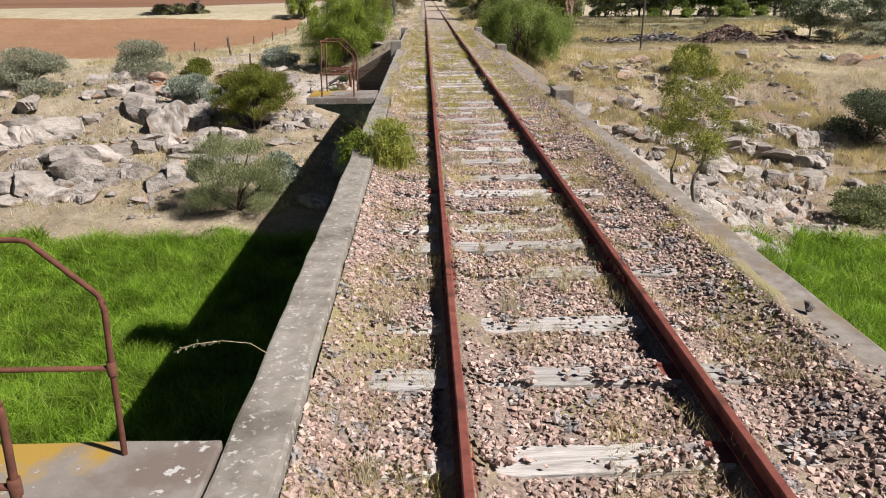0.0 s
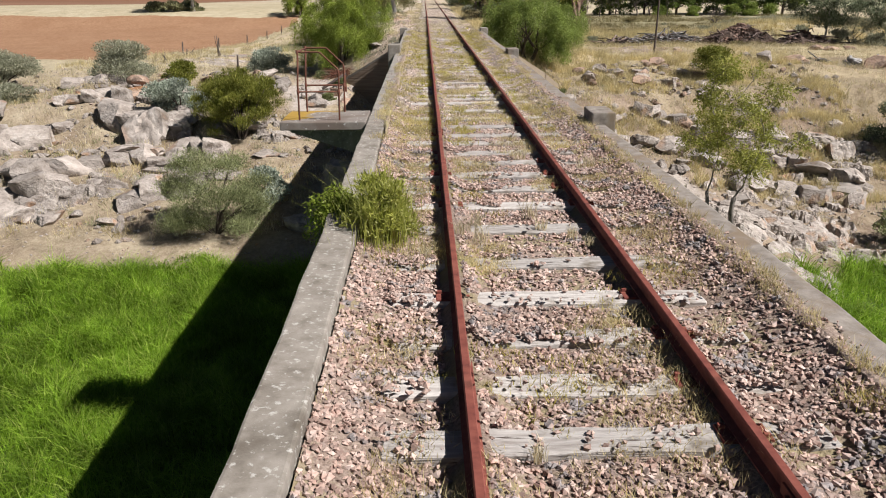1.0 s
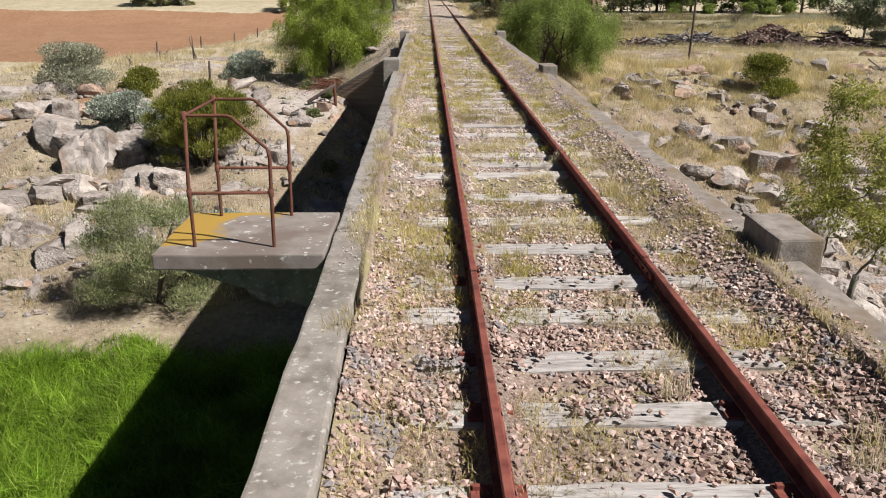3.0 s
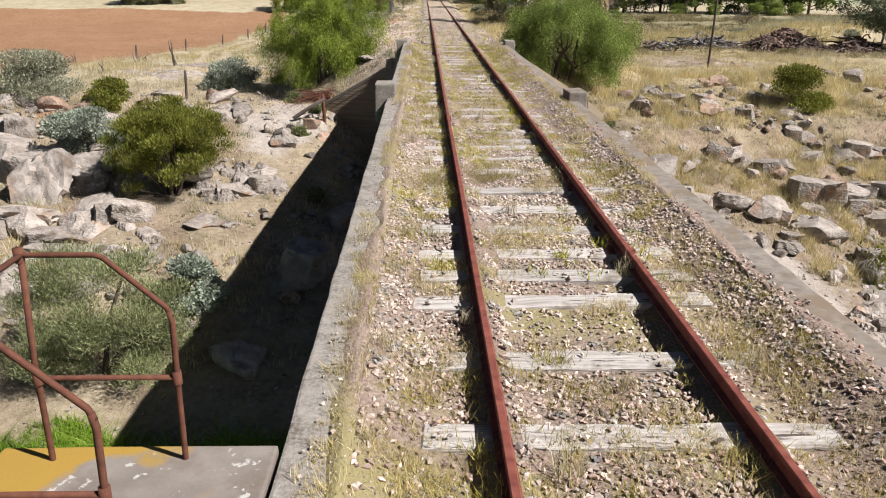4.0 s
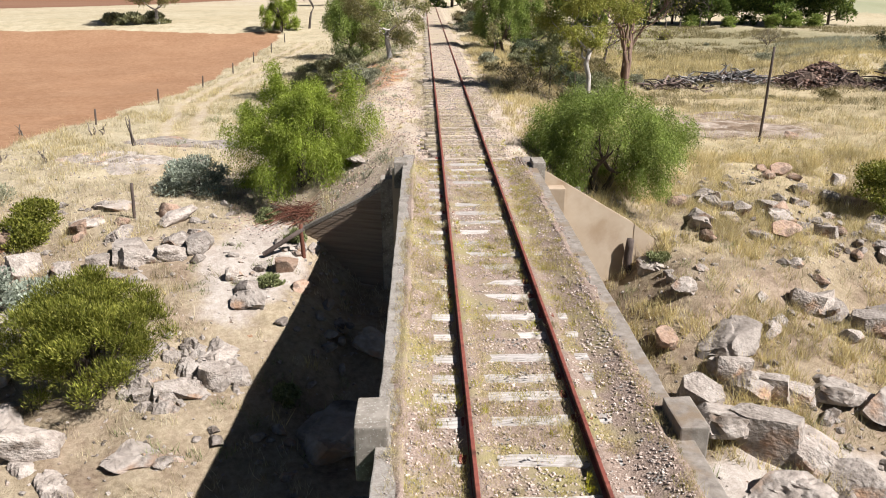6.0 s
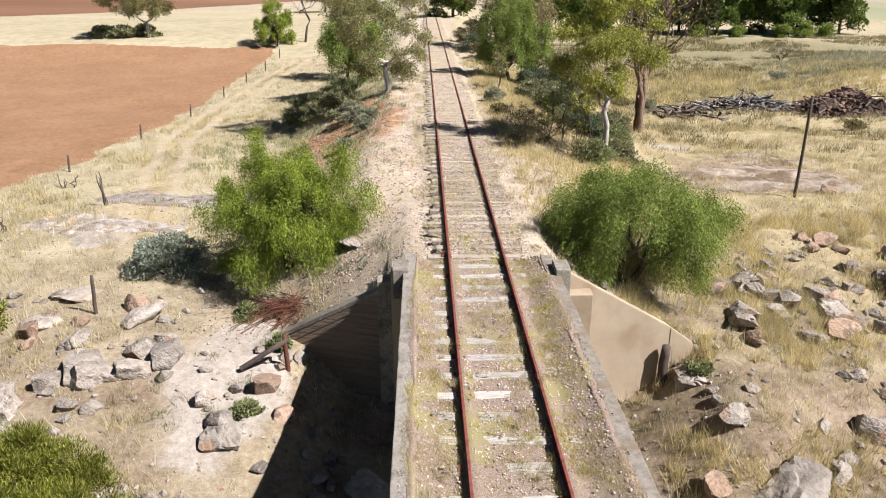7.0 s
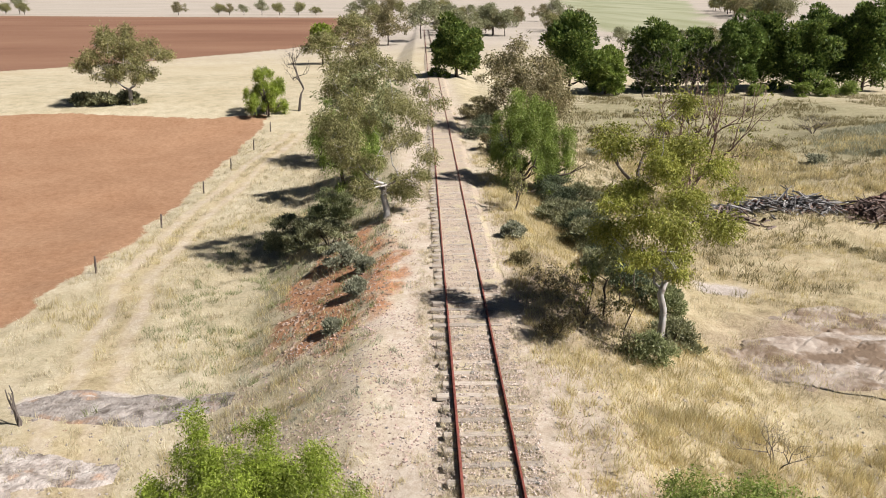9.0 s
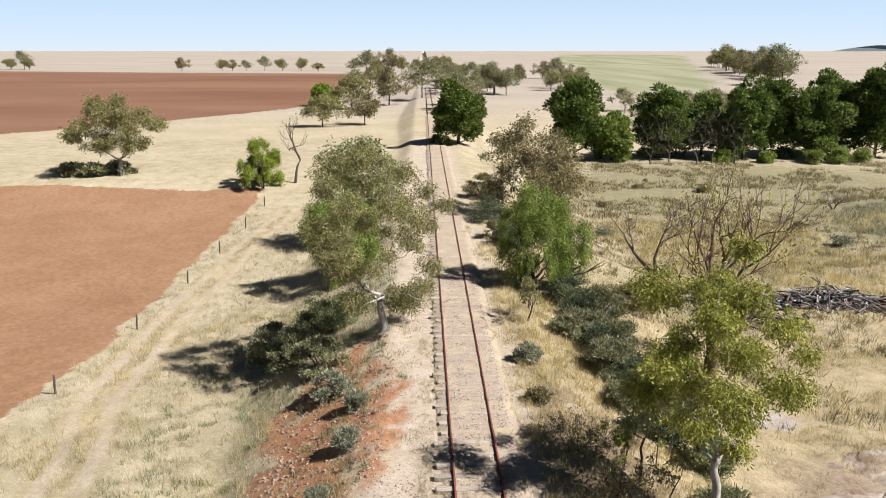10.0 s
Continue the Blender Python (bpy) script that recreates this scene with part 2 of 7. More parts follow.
M_SHEET = material("bare_pale_rock", [(0.16, 0.115, 0.086), (0.265, 0.212, 0.17), (0.33, 0.282, 0.235)], 1.2, 10, 0.92, 0.6, 9, 0.04, stain=(0.136, 0.093, 0.062), stain_scale=0.55, stain_at=(0.46, 0.56))
# woods tinted blue to stand in for the haze of distance
M_HAZED_HILL = material("hazed_wooded_hill", [(0.062, 0.0806, 0.0868), (0.093, 0.112, 0.112)], 0.02, 8, 0.95, 0.0)
# gravel and dirt, darkened to paint the shade in gaps between stones
M_BED_GAP_SHADE = material("ballast_bed", [(0.10, 0.068, 0.053), (0.225, 0.165, 0.132), (0.32, 0.25, 0.205)], 34, 8, 0.95, 1.0, 40, 0.02, stain=(0.223, 0.186, 0.093), stain_scale=0.9, stain_at=(0.48, 0.62))
M_ROCK = material("granite", [(0.14, 0.112, 0.093), (0.29, 0.247, 0.215), (0.40, 0.355, 0.318)], 2.2, 12, 0.92, 1.0, 12, 0.08, pieces=0.2, stain=(0.105, 0.082, 0.066), stain_scale=1.7, stain_at=(0.52, 0.66),
                  spots=(0.33, 0.20, 0.125), spot_scale=0.9, spot_at=(0.56, 0.68))
M_REDROCK = material("pink_granite", [(0.20, 0.115, 0.077), (0.30, 0.205, 0.15), (0.35, 0.27, 0.215)], 2.6, 10, 0.92, 1.0, 12, 0.07, pieces=0.2, stain=(0.12, 0.082, 0.062), stain_scale=1.9, stain_at=(0.5, 0.62))
M_WOOD = material("old_post_wood", [(0.0434, 0.031, 0.0279), (0.0992, 0.0744, 0.062)], 6, 6, 0.9, 0.8, 14, 0.01, stretch=(4, 4, 0.4))
M_DEADWOOD = material("dead_wood", [(0.06, 0.045, 0.038), (0.15, 0.122, 0.105)], 6, 6, 0.9, 0.6, 14, 0.01, pieces=0.35, stretch=(3, 3, 0.6))
M_HEAPWOOD = material("burnt_logs", [(0.062, 0.0434, 0.0372), (0.161, 0.118, 0.102)], 3, 6, 0.9, 0.6, 14, 0.01, island=0.7)
# earth made extra dark so it also gives the shade between logs
M_EARTH_SHADE = material("earth_and_log_shade", [(0.03, 0.021, 0.018), (0.075, 0.05, 0.039), (0.125, 0.088, 0.068)], 3, 9, 0.95, 1.0, 6, 0.1)
M_CLOD = material("brown_clods", [(0.05, 0.03, 0.025), (0.14, 0.085, 0.065), (0.24, 0.17, 0.14)], 1.2, 8, 0.95, 0.6, 6, 0.05, island=0.5)
M_GREYLOG = material("grey_logs", [(0.07, 0.06, 0.056), (0.26, 0.245, 0.235)], 3, 6, 0.9, 0.6, 14, 0.01, island=0.8)
M_REDBARK = material("red_brown_bark", [(0.07, 0.042, 0.03), (0.15, 0.095, 0.07), (0.2, 0.145, 0.115)], 4, 8, 0.95, 0.8, 14, 0.02, stretch=(5, 5, 0.6))
M_GUMBARK = material("pale_gum_bark", [(0.186, 0.149, 0.124), (0.341, 0.31, 0.285), (0.409, 0.391, 0.372)], 3, 6, 0.8, 0.4, 14, 0.01, stretch=(2, 2, 0.5), stain=(0.124, 0.0806, 0.0558), stain_scale=1.4, stain_at=(0.55, 0.64))
M_GREYBARK = material("grey_brown_bark", [(0.10, 0.082, 0.07), (0.24, 0.205, 0.18)], 5, 6, 0.9, 0.7, 16, 0.015, stretch=(3, 3, 0.5))
M_BARK = material("dark_bark", [(0.0434, 0.031, 0.0248), (0.105, 0.0806, 0.062)], 5, 6, 0.9, 0.7, 16, 0.015, stretch=(3, 3, 0.5))
M_PEPPER = foliage("pepper_leaf", (0.13, 0.175, 0.014), (0.28, 0.335, 0.05), (0.34, 0.37, 0.10), 0.42, 0.6, (1.4, 0.6, 1.3))
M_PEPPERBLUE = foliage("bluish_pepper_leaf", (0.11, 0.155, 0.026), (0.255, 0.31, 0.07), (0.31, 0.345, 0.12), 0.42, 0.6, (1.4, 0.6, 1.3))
M_GUM = foliage("gum_leaf", (0.12, 0.12, 0.04), (0.30, 0.275, 0.115), (0.37, 0.32, 0.17), 0.4)
M_GUMY = foliage("yellow_gum_leaf", (0.13, 0.14, 0.022), (0.33, 0.325, 0.07), (0.42, 0.39, 0.12), 0.42)
M_BROWNLEAF = foliage("brownish_leaf", (0.124, 0.108, 0.0465), (0.267, 0.223, 0.112), (0.322, 0.26, 0.149), 0.3)
M_ROUND = foliage("wattle_leaf", (0.06, 0.072, 0.007), (0.215, 0.215, 0.036), (0.31, 0.30, 0.075), 0.3)
M_GREY = foliage("saltbush_leaf", (0.19, 0.19, 0.12), (0.34, 0.335, 0.235), (0.43, 0.42, 0.32), 0.4)
M_SILVER = foliage("silver_leaf", (0.19, 0.215, 0.165), (0.34, 0.37, 0.29), (0.44, 0.47, 0.38), 0.35)
M_OLIVE = foliage("olive_leaf", (0.124, 0.143, 0.0558), (0.267, 0.279, 0.13), (0.347, 0.347, 0.198), 0.3)
M_PINELIGHT = foliage("light_pine_leaf", (0.05, 0.085, 0.016), (0.15, 0.2, 0.045), (0.2, 0.24, 0.07), 0.3)
M_PINE = foliage("pine_leaf", (0.035, 0.062, 0.012), (0.15, 0.195, 0.042), (0.23, 0.26, 0.07), 0.35)
M_SHRUB = foliage("dark_shrub_leaf", (0.124, 0.124, 0.0558), (0.273, 0.267, 0.143), (0.347, 0.335, 0.217), 0.3)
M_HEDGE = foliage("hedge_leaf", (0.05, 0.065, 0.035), (0.135, 0.155, 0.085), (0.20, 0.22, 0.13), 0.3)
M_WEEDBUSH = foliage("weed_leaf", (0.20, 0.22, 0.035), (0.42, 0.42, 0.10), (0.52, 0.50, 0.20), 0.5)
M_REED = foliage("reed_blade", (0.105, 0.19, 0.012), (0.26, 0.395, 0.036), (0.39, 0.46, 0.10), 0.5, 0.6, (1.1, 0.55, 1.3))
M_STRAW = foliage("straw_blade", (0.38, 0.31, 0.18), (0.60, 0.52, 0.35), (0.66, 0.60, 0.46), 0.5)
M_DRYTUFT = foliage("dry_tuft_blade", (0.38, 0.30, 0.13), (0.59, 0.49, 0.26), (0.66, 0.58, 0.37), 0.5)
M_GREENTUFT = foliage("green_tuft_blade", (0.26, 0.225, 0.05), (0.46, 0.39, 0.10), (0.54, 0.46, 0.17), 0.45)
M_FLOWER = foliage("yellow_flower", (0.26, 0.248, 0.0186), (0.422, 0.384, 0.031), None, 0.3)


def sky_material():
    """The hazy air low over the horizon: pale at its foot, bluer above."""
    mat = bpy.data.materials.new("sky_backdrop")
    mat.use_nodes = True
    n, l = mat.node_tree.nodes, mat.node_tree.links
    n.remove(n["Principled BSDF"])
    at = n.new("ShaderNodeTexCoord")
    xyz = n.new("ShaderNodeSeparateXYZ")
    l.new(at.outputs["Object"], xyz.inputs[0])
    mr = n.new("ShaderNodeMapRange")
    mr.inputs["From Min"].default_value, mr.inputs["From Max"].default_value = 0.0, 420.0
    l.new(xyz.outputs["Z"], mr.inputs["Value"])
    ramp = n.new("ShaderNodeValToRGB")
    ramp.color_ramp.elements[0].color, ramp.color_ramp.elements[1].color = (0.388, 0.432, 0.476, 1), (0.26, 0.36, 0.476, 1)
    e = ramp.color_ramp.elements.new(0.3)
    e.color = (0.338, 0.415, 0.498, 1)
    l.new(mr.outputs[0], ramp.inputs["Fac"])
    em = n.new("ShaderNodeEmission")
    l.new(ramp.outputs["Color"], em.inputs["Color"])
    l.new(em.outputs[0], n["Material Output"].inputs["Surface"])
    return mat


# ---- building tools ----


def mesh_of(name, verts, faces, mat, smooth=False):
    """A mesh from arrays: verts (n, 3) and faces (m, 3 or 4)."""
    verts, faces = np.asarray(verts, np.float32), np.asarray(faces, np.int32)
    me = bpy.data.meshes.new(name)
    k = faces.shape[1]
    me.vertices.add(len(verts))
    me.vertices.foreach_set("co", verts.ravel())
    me.loops.add(faces.size)
    me.loops.foreach_set("vertex_index", faces.ravel())
    me.polygons.add(len(faces))
    me.polygons.foreach_set("loop_start", np.arange(0, faces.size, k, dtype=np.int32))
    me.polygons.foreach_set("use_smooth", np.full(len(faces), smooth))
    me.update(calc_edges=True)
    me.materials.append(mat)
    return me


def part(name, data, mat=None, parent=None, label="", at=None):
    """Links a bmesh or mesh as one object under its thing."""
    if isinstance(data, bmesh.types.BMesh):
        me = bpy.data.meshes.new(name)
        data.to_mesh(me)
        data.free()
        me.materials.append(mat)
        data = me
    ob = new(name, data)
    ob.parent = parent
    if at is not None:
        ob.matrix_basis = at
    return tagged(ob, label)


def empty(name, m, label, category, group="", kind=""):
    ob = new(name)
    ob.empty_display_size = 0.2
    ob.matrix_basis = m
    return tagged(ob, label, category, group, kind)


def block(size, centre=(0, 0, 0), bevel=0.01, rough=0.0, seed=0, cuts=0):
    """A worn box: bevelled, and roughened where asked."""
    bm = bmesh.new()
    bmesh.ops.create_cube(bm, size=1, matrix=Matrix.Translation(centre) @ Matrix.Diagonal((*size, 1)))
    if cuts:
        bmesh.ops.subdivide_edges(bm, edges=[e for e in bm.edges if e.calc_length() > max(size) * 0.6], cuts=cuts, use_grid_fill=True)
    if bevel:
        bmesh.ops.bevel(bm, geom=[e for e in bm.edges if len(e.link_faces) == 2 and e.calc_face_angle() > 0.5], offset=bevel, segments=2, affect="EDGES", profile=0.6)
    if rough:
        for v in bm.verts:
            v.co += noise.noise_vector(v.co * 2.3 + Vector((seed, 0, 0))) * rough
    return bm


def tube(points, radii, sides=6):
    """A tapered tube along points: verts and quads."""
    points, radii = np.asarray(points, float), np.asarray(radii, float)
    d = np.gradient(points, axis=0)
    d /= np.linalg.norm(d, axis=1)[:, None] + 1e-9
    ref = np.where(np.abs(d[:, 2:3]) > 0.9, np.array([[1.0, 0, 0]]), np.array([[0, 0, 1.0]]))
    u = np.cross(d, ref)
    u /= np.linalg.norm(u, axis=1)[:, None] + 1e-9
    v = np.cross(d, u)
    a = np.linspace(0, 2 * np.pi, sides, endpoint=False)
    ring = u[:, None] * np.cos(a)[None, :, None] + v[:, None] * np.sin(a)[None, :, None]
    verts = (points[:, None] + ring * radii[:, None, None]).reshape(-1, 3)
    faces = []
    for i in range(len(points) - 1):
        for j in range(sides):
            k = (j + 1) % sides
            faces.append((i * sides + j, i * sides + k, (i + 1) * sides + k, (i + 1) * sides + j))
    n = (len(points) - 1) * sides
    for j in range(1, sides - 1, 2):
        faces.append((n, n + j, n + j + 1, n + (j + 2) % sides))
    return verts, np.array(faces)


def tubes_mesh(name, tubes, mat, sides=6):
    vs, fs, base = [], [], 0
    for pts, rad in tubes:
        v, q = tube(pts, rad, sides)
        vs.append(v)
        fs.append(q + base)
        base += len(v)
    return mesh_of(name, np.concatenate(vs), np.concatenate(fs), mat, True)


def unit(v):
    return v / (np.linalg.norm(v, axis=-1, keepdims=True) + 1e-9)


def leaves(rng, at, direction, length, width):
    """Pointed leaves as diamonds: arrays of places and directions."""
    n = len(at)
    side = unit(np.cross(direction, unit(rng.normal(size=(n, 3)))))
    ln = (length * rng.uniform(0.6, 1.4, n))[:, None]
    w = (width * rng.uniform(0.6, 1.4, n))[:, None]
    v = np.empty((n, 4, 3))
    v[:, 0], v[:, 2] = at, at + direction * ln
    v[:, 1], v[:, 3] = at + direction * ln * 0.45 + side * w, at + direction * ln * 0.45 - side * w
    return v.reshape(-1, 3), np.arange(n * 4).reshape(-1, 4)


def blades(rng, xy, z, tall, width, lean=0.35, bend=False):
    """Grass blades as slim triangles, or bent ones in two pieces."""
    n = len(xy)
    h = tall * rng.uniform(0.5, 1.25, n)
    a = rng.uniform(0, 2 * np.pi, n)
    s = np.stack([np.cos(a), np.sin(a), np.zeros(n)], 1) * (width * rng.uniform(0.6, 1.3, n))[:, None]
    b = rng.uniform(0, 2 * np.pi, n)
    off = np.stack([np.cos(b), np.sin(b), np.zeros(n)], 1) * (h * lean * rng.uniform(0.1, 1.3, n))[:, None]
    base = np.column_stack([xy, z])
    top = base + off
    top[:, 2] += h
    if not bend:
        v = np.empty((n, 3, 3))
        v[:, 0], v[:, 1], v[:, 2] = base - s, base + s, top
        return v.reshape(-1, 3), np.arange(n * 3).reshape(-1, 3)
    mid = base + off * 0.28
    mid[:, 2] += h * 0.6
    v = np.empty((n, 5, 3))
    v[:, 0], v[:, 1], v[:, 2], v[:, 3], v[:, 4] = base - s, base + s, mid + s * 0.8, mid - s * 0.8, top + off * 0.3
    i = np.arange(n)[:, None] * 5
    f = np.concatenate([i + [0, 1, 2], i + [0, 2, 3], i + [3, 2, 4]], 1).reshape(-1, 3)
    return v.reshape(-1, 3), f


def lumps(rng, w, d, h, n, low=0.15, sizes=(0.16, 0.3)):
    """Ellipsoid lumps that fill a dome of width w, depth d, height h unevenly."""
    out = []
    for i in range(n):
        a, r = rng.uniform(0, 2 * np.pi), rng.uniform(0.2, 1.0) ** 0.6
        z = low + (1 - low) * rng.uniform(0, 1)
        k = r * math.sqrt(max(0.05, 1 - (max(0, z - 0.35) / 0.68) ** 2))
        s = rng.uniform(*sizes)
        out.append((math.cos(a) * k * w * 0.38, math.sin(a) * k * d * 0.38, z * h * 0.85, w * s, d * s, h * s * 0.75))
    return out


def in_lumps(rng, shapes, n, shell=0.55):
    """Places in the lumps, most of them near their skin, with the way outwards."""
    s = np.array(shapes)
    vol = s[:, 3] * s[:, 4] * s[:, 5]
    pick = rng.choice(len(s), n, p=vol / vol.sum())
    d = unit(rng.normal(size=(n, 3)))
    r = rng.uniform(shell, 1.05, n)[:, None]
    return s[pick, :3] + d * r * s[pick, 3:6], d


def grow(rng, start, way, length, radius, depth, tubes, tips, spread=0.75, rise=0.2, kids=(2, 4)):
    """Limbs, each splitting into thinner ones; the ends are gathered in tips."""
    n = 5
    pts, p, d = [start], np.array(start, float), np.array(way, float)
    for i in range(n - 1):
        d = unit(d + rng.normal(size=3) * 0.16 + np.array([0, 0, rise * 0.2]))
        p = p + d * length / (n - 1)
        pts.append(p.copy())
    tubes.append((np.array(pts), np.linspace(radius, radius * (0.55 if depth else 0.25), n)))
    if depth <= 1:
        tips.append(pts[-1])
        tips.append(pts[-2] * np.array([1.1, 1.1, 0.97]))
    if depth == 0:
        return
    for k in range(rng.integers(*kids)):
        dd = unit(d + rng.normal(size=3) * spread + np.array([0, 0, rise]))
        grow(rng, pts[-1] if k < 2 else pts[-2], dd, length * rng.uniform(0.55, 0.85), radius * 0.55, depth - 1, tubes, tips, spread, rise, kids)


def gum_tree(name, m, label, seed, tall, wide, trunk=0.16, clear=0.28, leaf=M_GUM, bark=M_GUMBARK, count=9000, size=0.16, clump=0.09, airy=0.45, depth=3, lean=(0, 0), stems=1, skirt=0.2, group="gum trees", category="tree"):
    """An open-crowned tree: forked trunk and limbs, and leaves hanging in clumps at the ends of the limbs."""
    rng = np.random.default_rng(seed)
    root = empty(name, m, label, category, group)
    tubes, tips = [], []
    for s in range(stems):
        a = rng.uniform(0, 2 * np.pi)
        out = 0.0 if stems == 1 else 0.35
        grow(rng, np.array([math.cos(a) * out * 0.3, math.sin(a) * out * 0.3, -0.15]), unit(np.array([lean[0] + math.cos(a) * out, lean[1] + math.sin(a) * out, 1.0])), tall * clear, trunk, depth, tubes, tips, 0.62, 0.33, (2, 4))
    pts = np.array(tips)
    top = pts[:, 2].max()
    reach = np.percentile(np.abs(pts[:, :2] - pts[:, :2].mean(0)), 92)
    kz, kx = tall * 0.94 / top, wide * 0.46 / reach
    mid = pts[:, :2].mean(0)

    def fit_in(p):
        p = p.copy()
        f = np.clip(p[:, 2:3] / (top * 0.45), 0, 1)
        p[:, :2] = p[:, :2] * (1 - f) + ((p[:, :2] - mid) * kx + mid * 0.3) * f
        p[:, 2] *= kz
        return p

    tubes = [(fit_in(p), r) for p, r in tubes]
    tips = fit_in(pts)
    part("trunk", tubes_mesh("trunk", tubes, bark), None, root, "pale bark, forked" if bark is M_GUMBARK else "")
    if count:
        pick = rng.integers(0, len(tips), count)
        kept = rng.permutation(len(tips))[: max(14, int(len(tips) * airy))]
        pick = kept[rng.integers(0, len(kept), count)]
        c = tips[pick].copy()
        axis = c[:, :2].mean(0)
        fall = np.where(np.arange(len(tips)) * 0.618 % 1.0 < 0.55, 0.25 + 0.75 * (np.arange(len(tips)) * 0.377 % 1.0), 1.0)[pick]
        c[:, 2] = tall * skirt + (c[:, 2] - tall * skirt) * fall
        c[:, :2] = axis + (c[:, :2] - axis) * (0.75 + 0.25 * fall)[:, None]
        spread = np.array([1, 1, 0.8]) * tall * clump
        at = c + rng.normal(size=(count, 3)) * spread * rng.uniform(0.3, 1, (count, 1))
        way = unit(rng.normal(size=(count, 3)) * 0.6 + np.array([0, 0, -0.7]))
        part("crown", mesh_of("crown", *leaves(rng, at, way, size, size * 0.22), leaf), None, root)
    return root


def crown_tree(name, m, label, seed, tall, wide, trunk=0.17, fork=0.3, leaf=M_GUM, bark=M_GUMBARK, clumps=46, sprigs=70, per=6, size=0.2, off=(0, 0), low=0.28, r=0.09, hang=0.9, slim=0.2, full=0.5, sway=0.05, group="gum trees", flat=1.0, twigs=3, limb=0.09, second=None):
    """An airy tree: a clear trunk, limbs that reach out to clumps, and sprigs of hanging leaves round each clump."""
    rng = np.random.default_rng(seed)
    root = empty(name, m, label, "tree", group)
    centres = []
    while len(centres) < clumps:
        best, best_d = None, -1
        for k in range(3):
            u = rng.uniform(0, 1)
            a = rng.uniform(0, 2 * np.pi)
            reach = 0.92 + 0.75 * noise.noise((math.cos(a) * 1.4, math.sin(a) * 1.4, u * 2.4 + seed))
            rad = math.sin(math.pi * (0.13 + 0.77 * u ** 0.85)) * rng.uniform(0.15, 1.0) ** full * wide * 0.5 * 0.9 * reach
            c = np.array([off[0] * (0.4 + 0.6 * u) + math.cos(a) * rad, off[1] * (0.4 + 0.6 * u) + math.sin(a) * rad, tall * (low + (0.95 - low) * u)])
            d = min([np.linalg.norm((c - o) * np.array([1, 1, 1.2])) for o in centres] + [9.0])
            if d > best_d:
                best, best_d = c, d
        centres.append(best)
    tubes, nodes = [], []
    zs = np.linspace(-0.15, tall * fork, 6)
    stem = np.column_stack([off[0] * 0.3 * (zs / tall) + rng.normal(size=6) * sway, rng.normal(size=6) * sway, zs])
    stem[0, :2] = 0
    tubes.append((stem, trunk * np.array([1.35, 1.0, 0.95, 0.9, 0.85, 0.8])))
    nodes += [(p, trunk * 0.62) for p in stem[4:]]
    if second:
        fork_off = np.array([(second[0] * u ** 0.7, second[1] * u, tall * fork * 1.1 * u - 0.1) for u in np.linspace(0, 1, 6)]) + rng.normal(size=(6, 3)) * sway * 0.5
        tubes.append((fork_off, trunk * np.array([1.0, 0.85, 0.8, 0.75, 0.7, 0.65])))
        nodes += [(p, trunk * 0.5) for p in fork_off[3:]]
    for c in sorted(centres, key=lambda c: np.linalg.norm(c - stem[-1])):
        cost = [np.linalg.norm(c - p) + (3.0 if p[2] > c[2] - 0.05 * tall else 0) - q * 4 for p, q in nodes]
        p, q = nodes[int(np.argmin(cost))]
        gap = c - p
        bow = np.array([0, 0, -0.10]) * np.linalg.norm(gap)
        path = [p + gap * s + bow * math.sin(math.pi * s) + rng.normal(size=3) * 0.035 * np.linalg.norm(gap) * (0 < s < 1) for s in (0, 0.25, 0.5, 0.75, 1)]
        rr = np.linspace(max(q * 0.72, trunk * limb), max(q * 0.36, trunk * limb * 0.55), 5)
        tubes.append((np.array(path), rr))
        nodes += [(path[i], rr[i]) for i in (1, 2, 3, 4)]
        for k in range(twigs):
            e = c + rng.normal(size=3) * tall * r * 0.7
            tubes.append((np.array([path[3], (path[4] + e) / 2 + rng.normal(size=3) * 0.05, e]), np.array([rr[4] * 0.7, rr[4] * 0.45, rr[4] * 0.15])))
    part("trunk", tubes_mesh("trunk", tubes, bark, 5), None, root, "pale bark, forked" if bark is M_GUMBARK else "")
    if sprigs:
        c = np.array(centres)
        big = rng.uniform(0.4, 1.5, len(c))
        pick = rng.choice(len(c), clumps * sprigs, p=big ** 2 / (big ** 2).sum())
        n = len(pick)
        d = unit(rng.normal(size=(n, 3)))
        at = c[pick] + d * np.array([1, 1, 0.75 * flat]) * tall * r * (big[pick] * rng.uniform(0.05, 1.05, n) ** 0.75)[:, None]
        way = unit(d * 0.7 + rng.normal(size=(n, 3)) * 0.35 + np.array([0, 0, -hang]))
        ln = size * rng.uniform(1.2, 3.2, n)
        k = np.tile(np.arange(per) / per, n)[:, None]
        pos = np.repeat(at, per, 0) + np.repeat(way * ln[:, None], per, 0) * k + rng.normal(size=(n * per, 3)) * size * 0.3
        dirs = unit(np.repeat(way, per, 0) + rng.normal(size=(n * per, 3)) * 0.55)
        part("crown", mesh_of("crown", *leaves(rng, pos, dirs, size, size * slim), leaf), None, root)
    return root


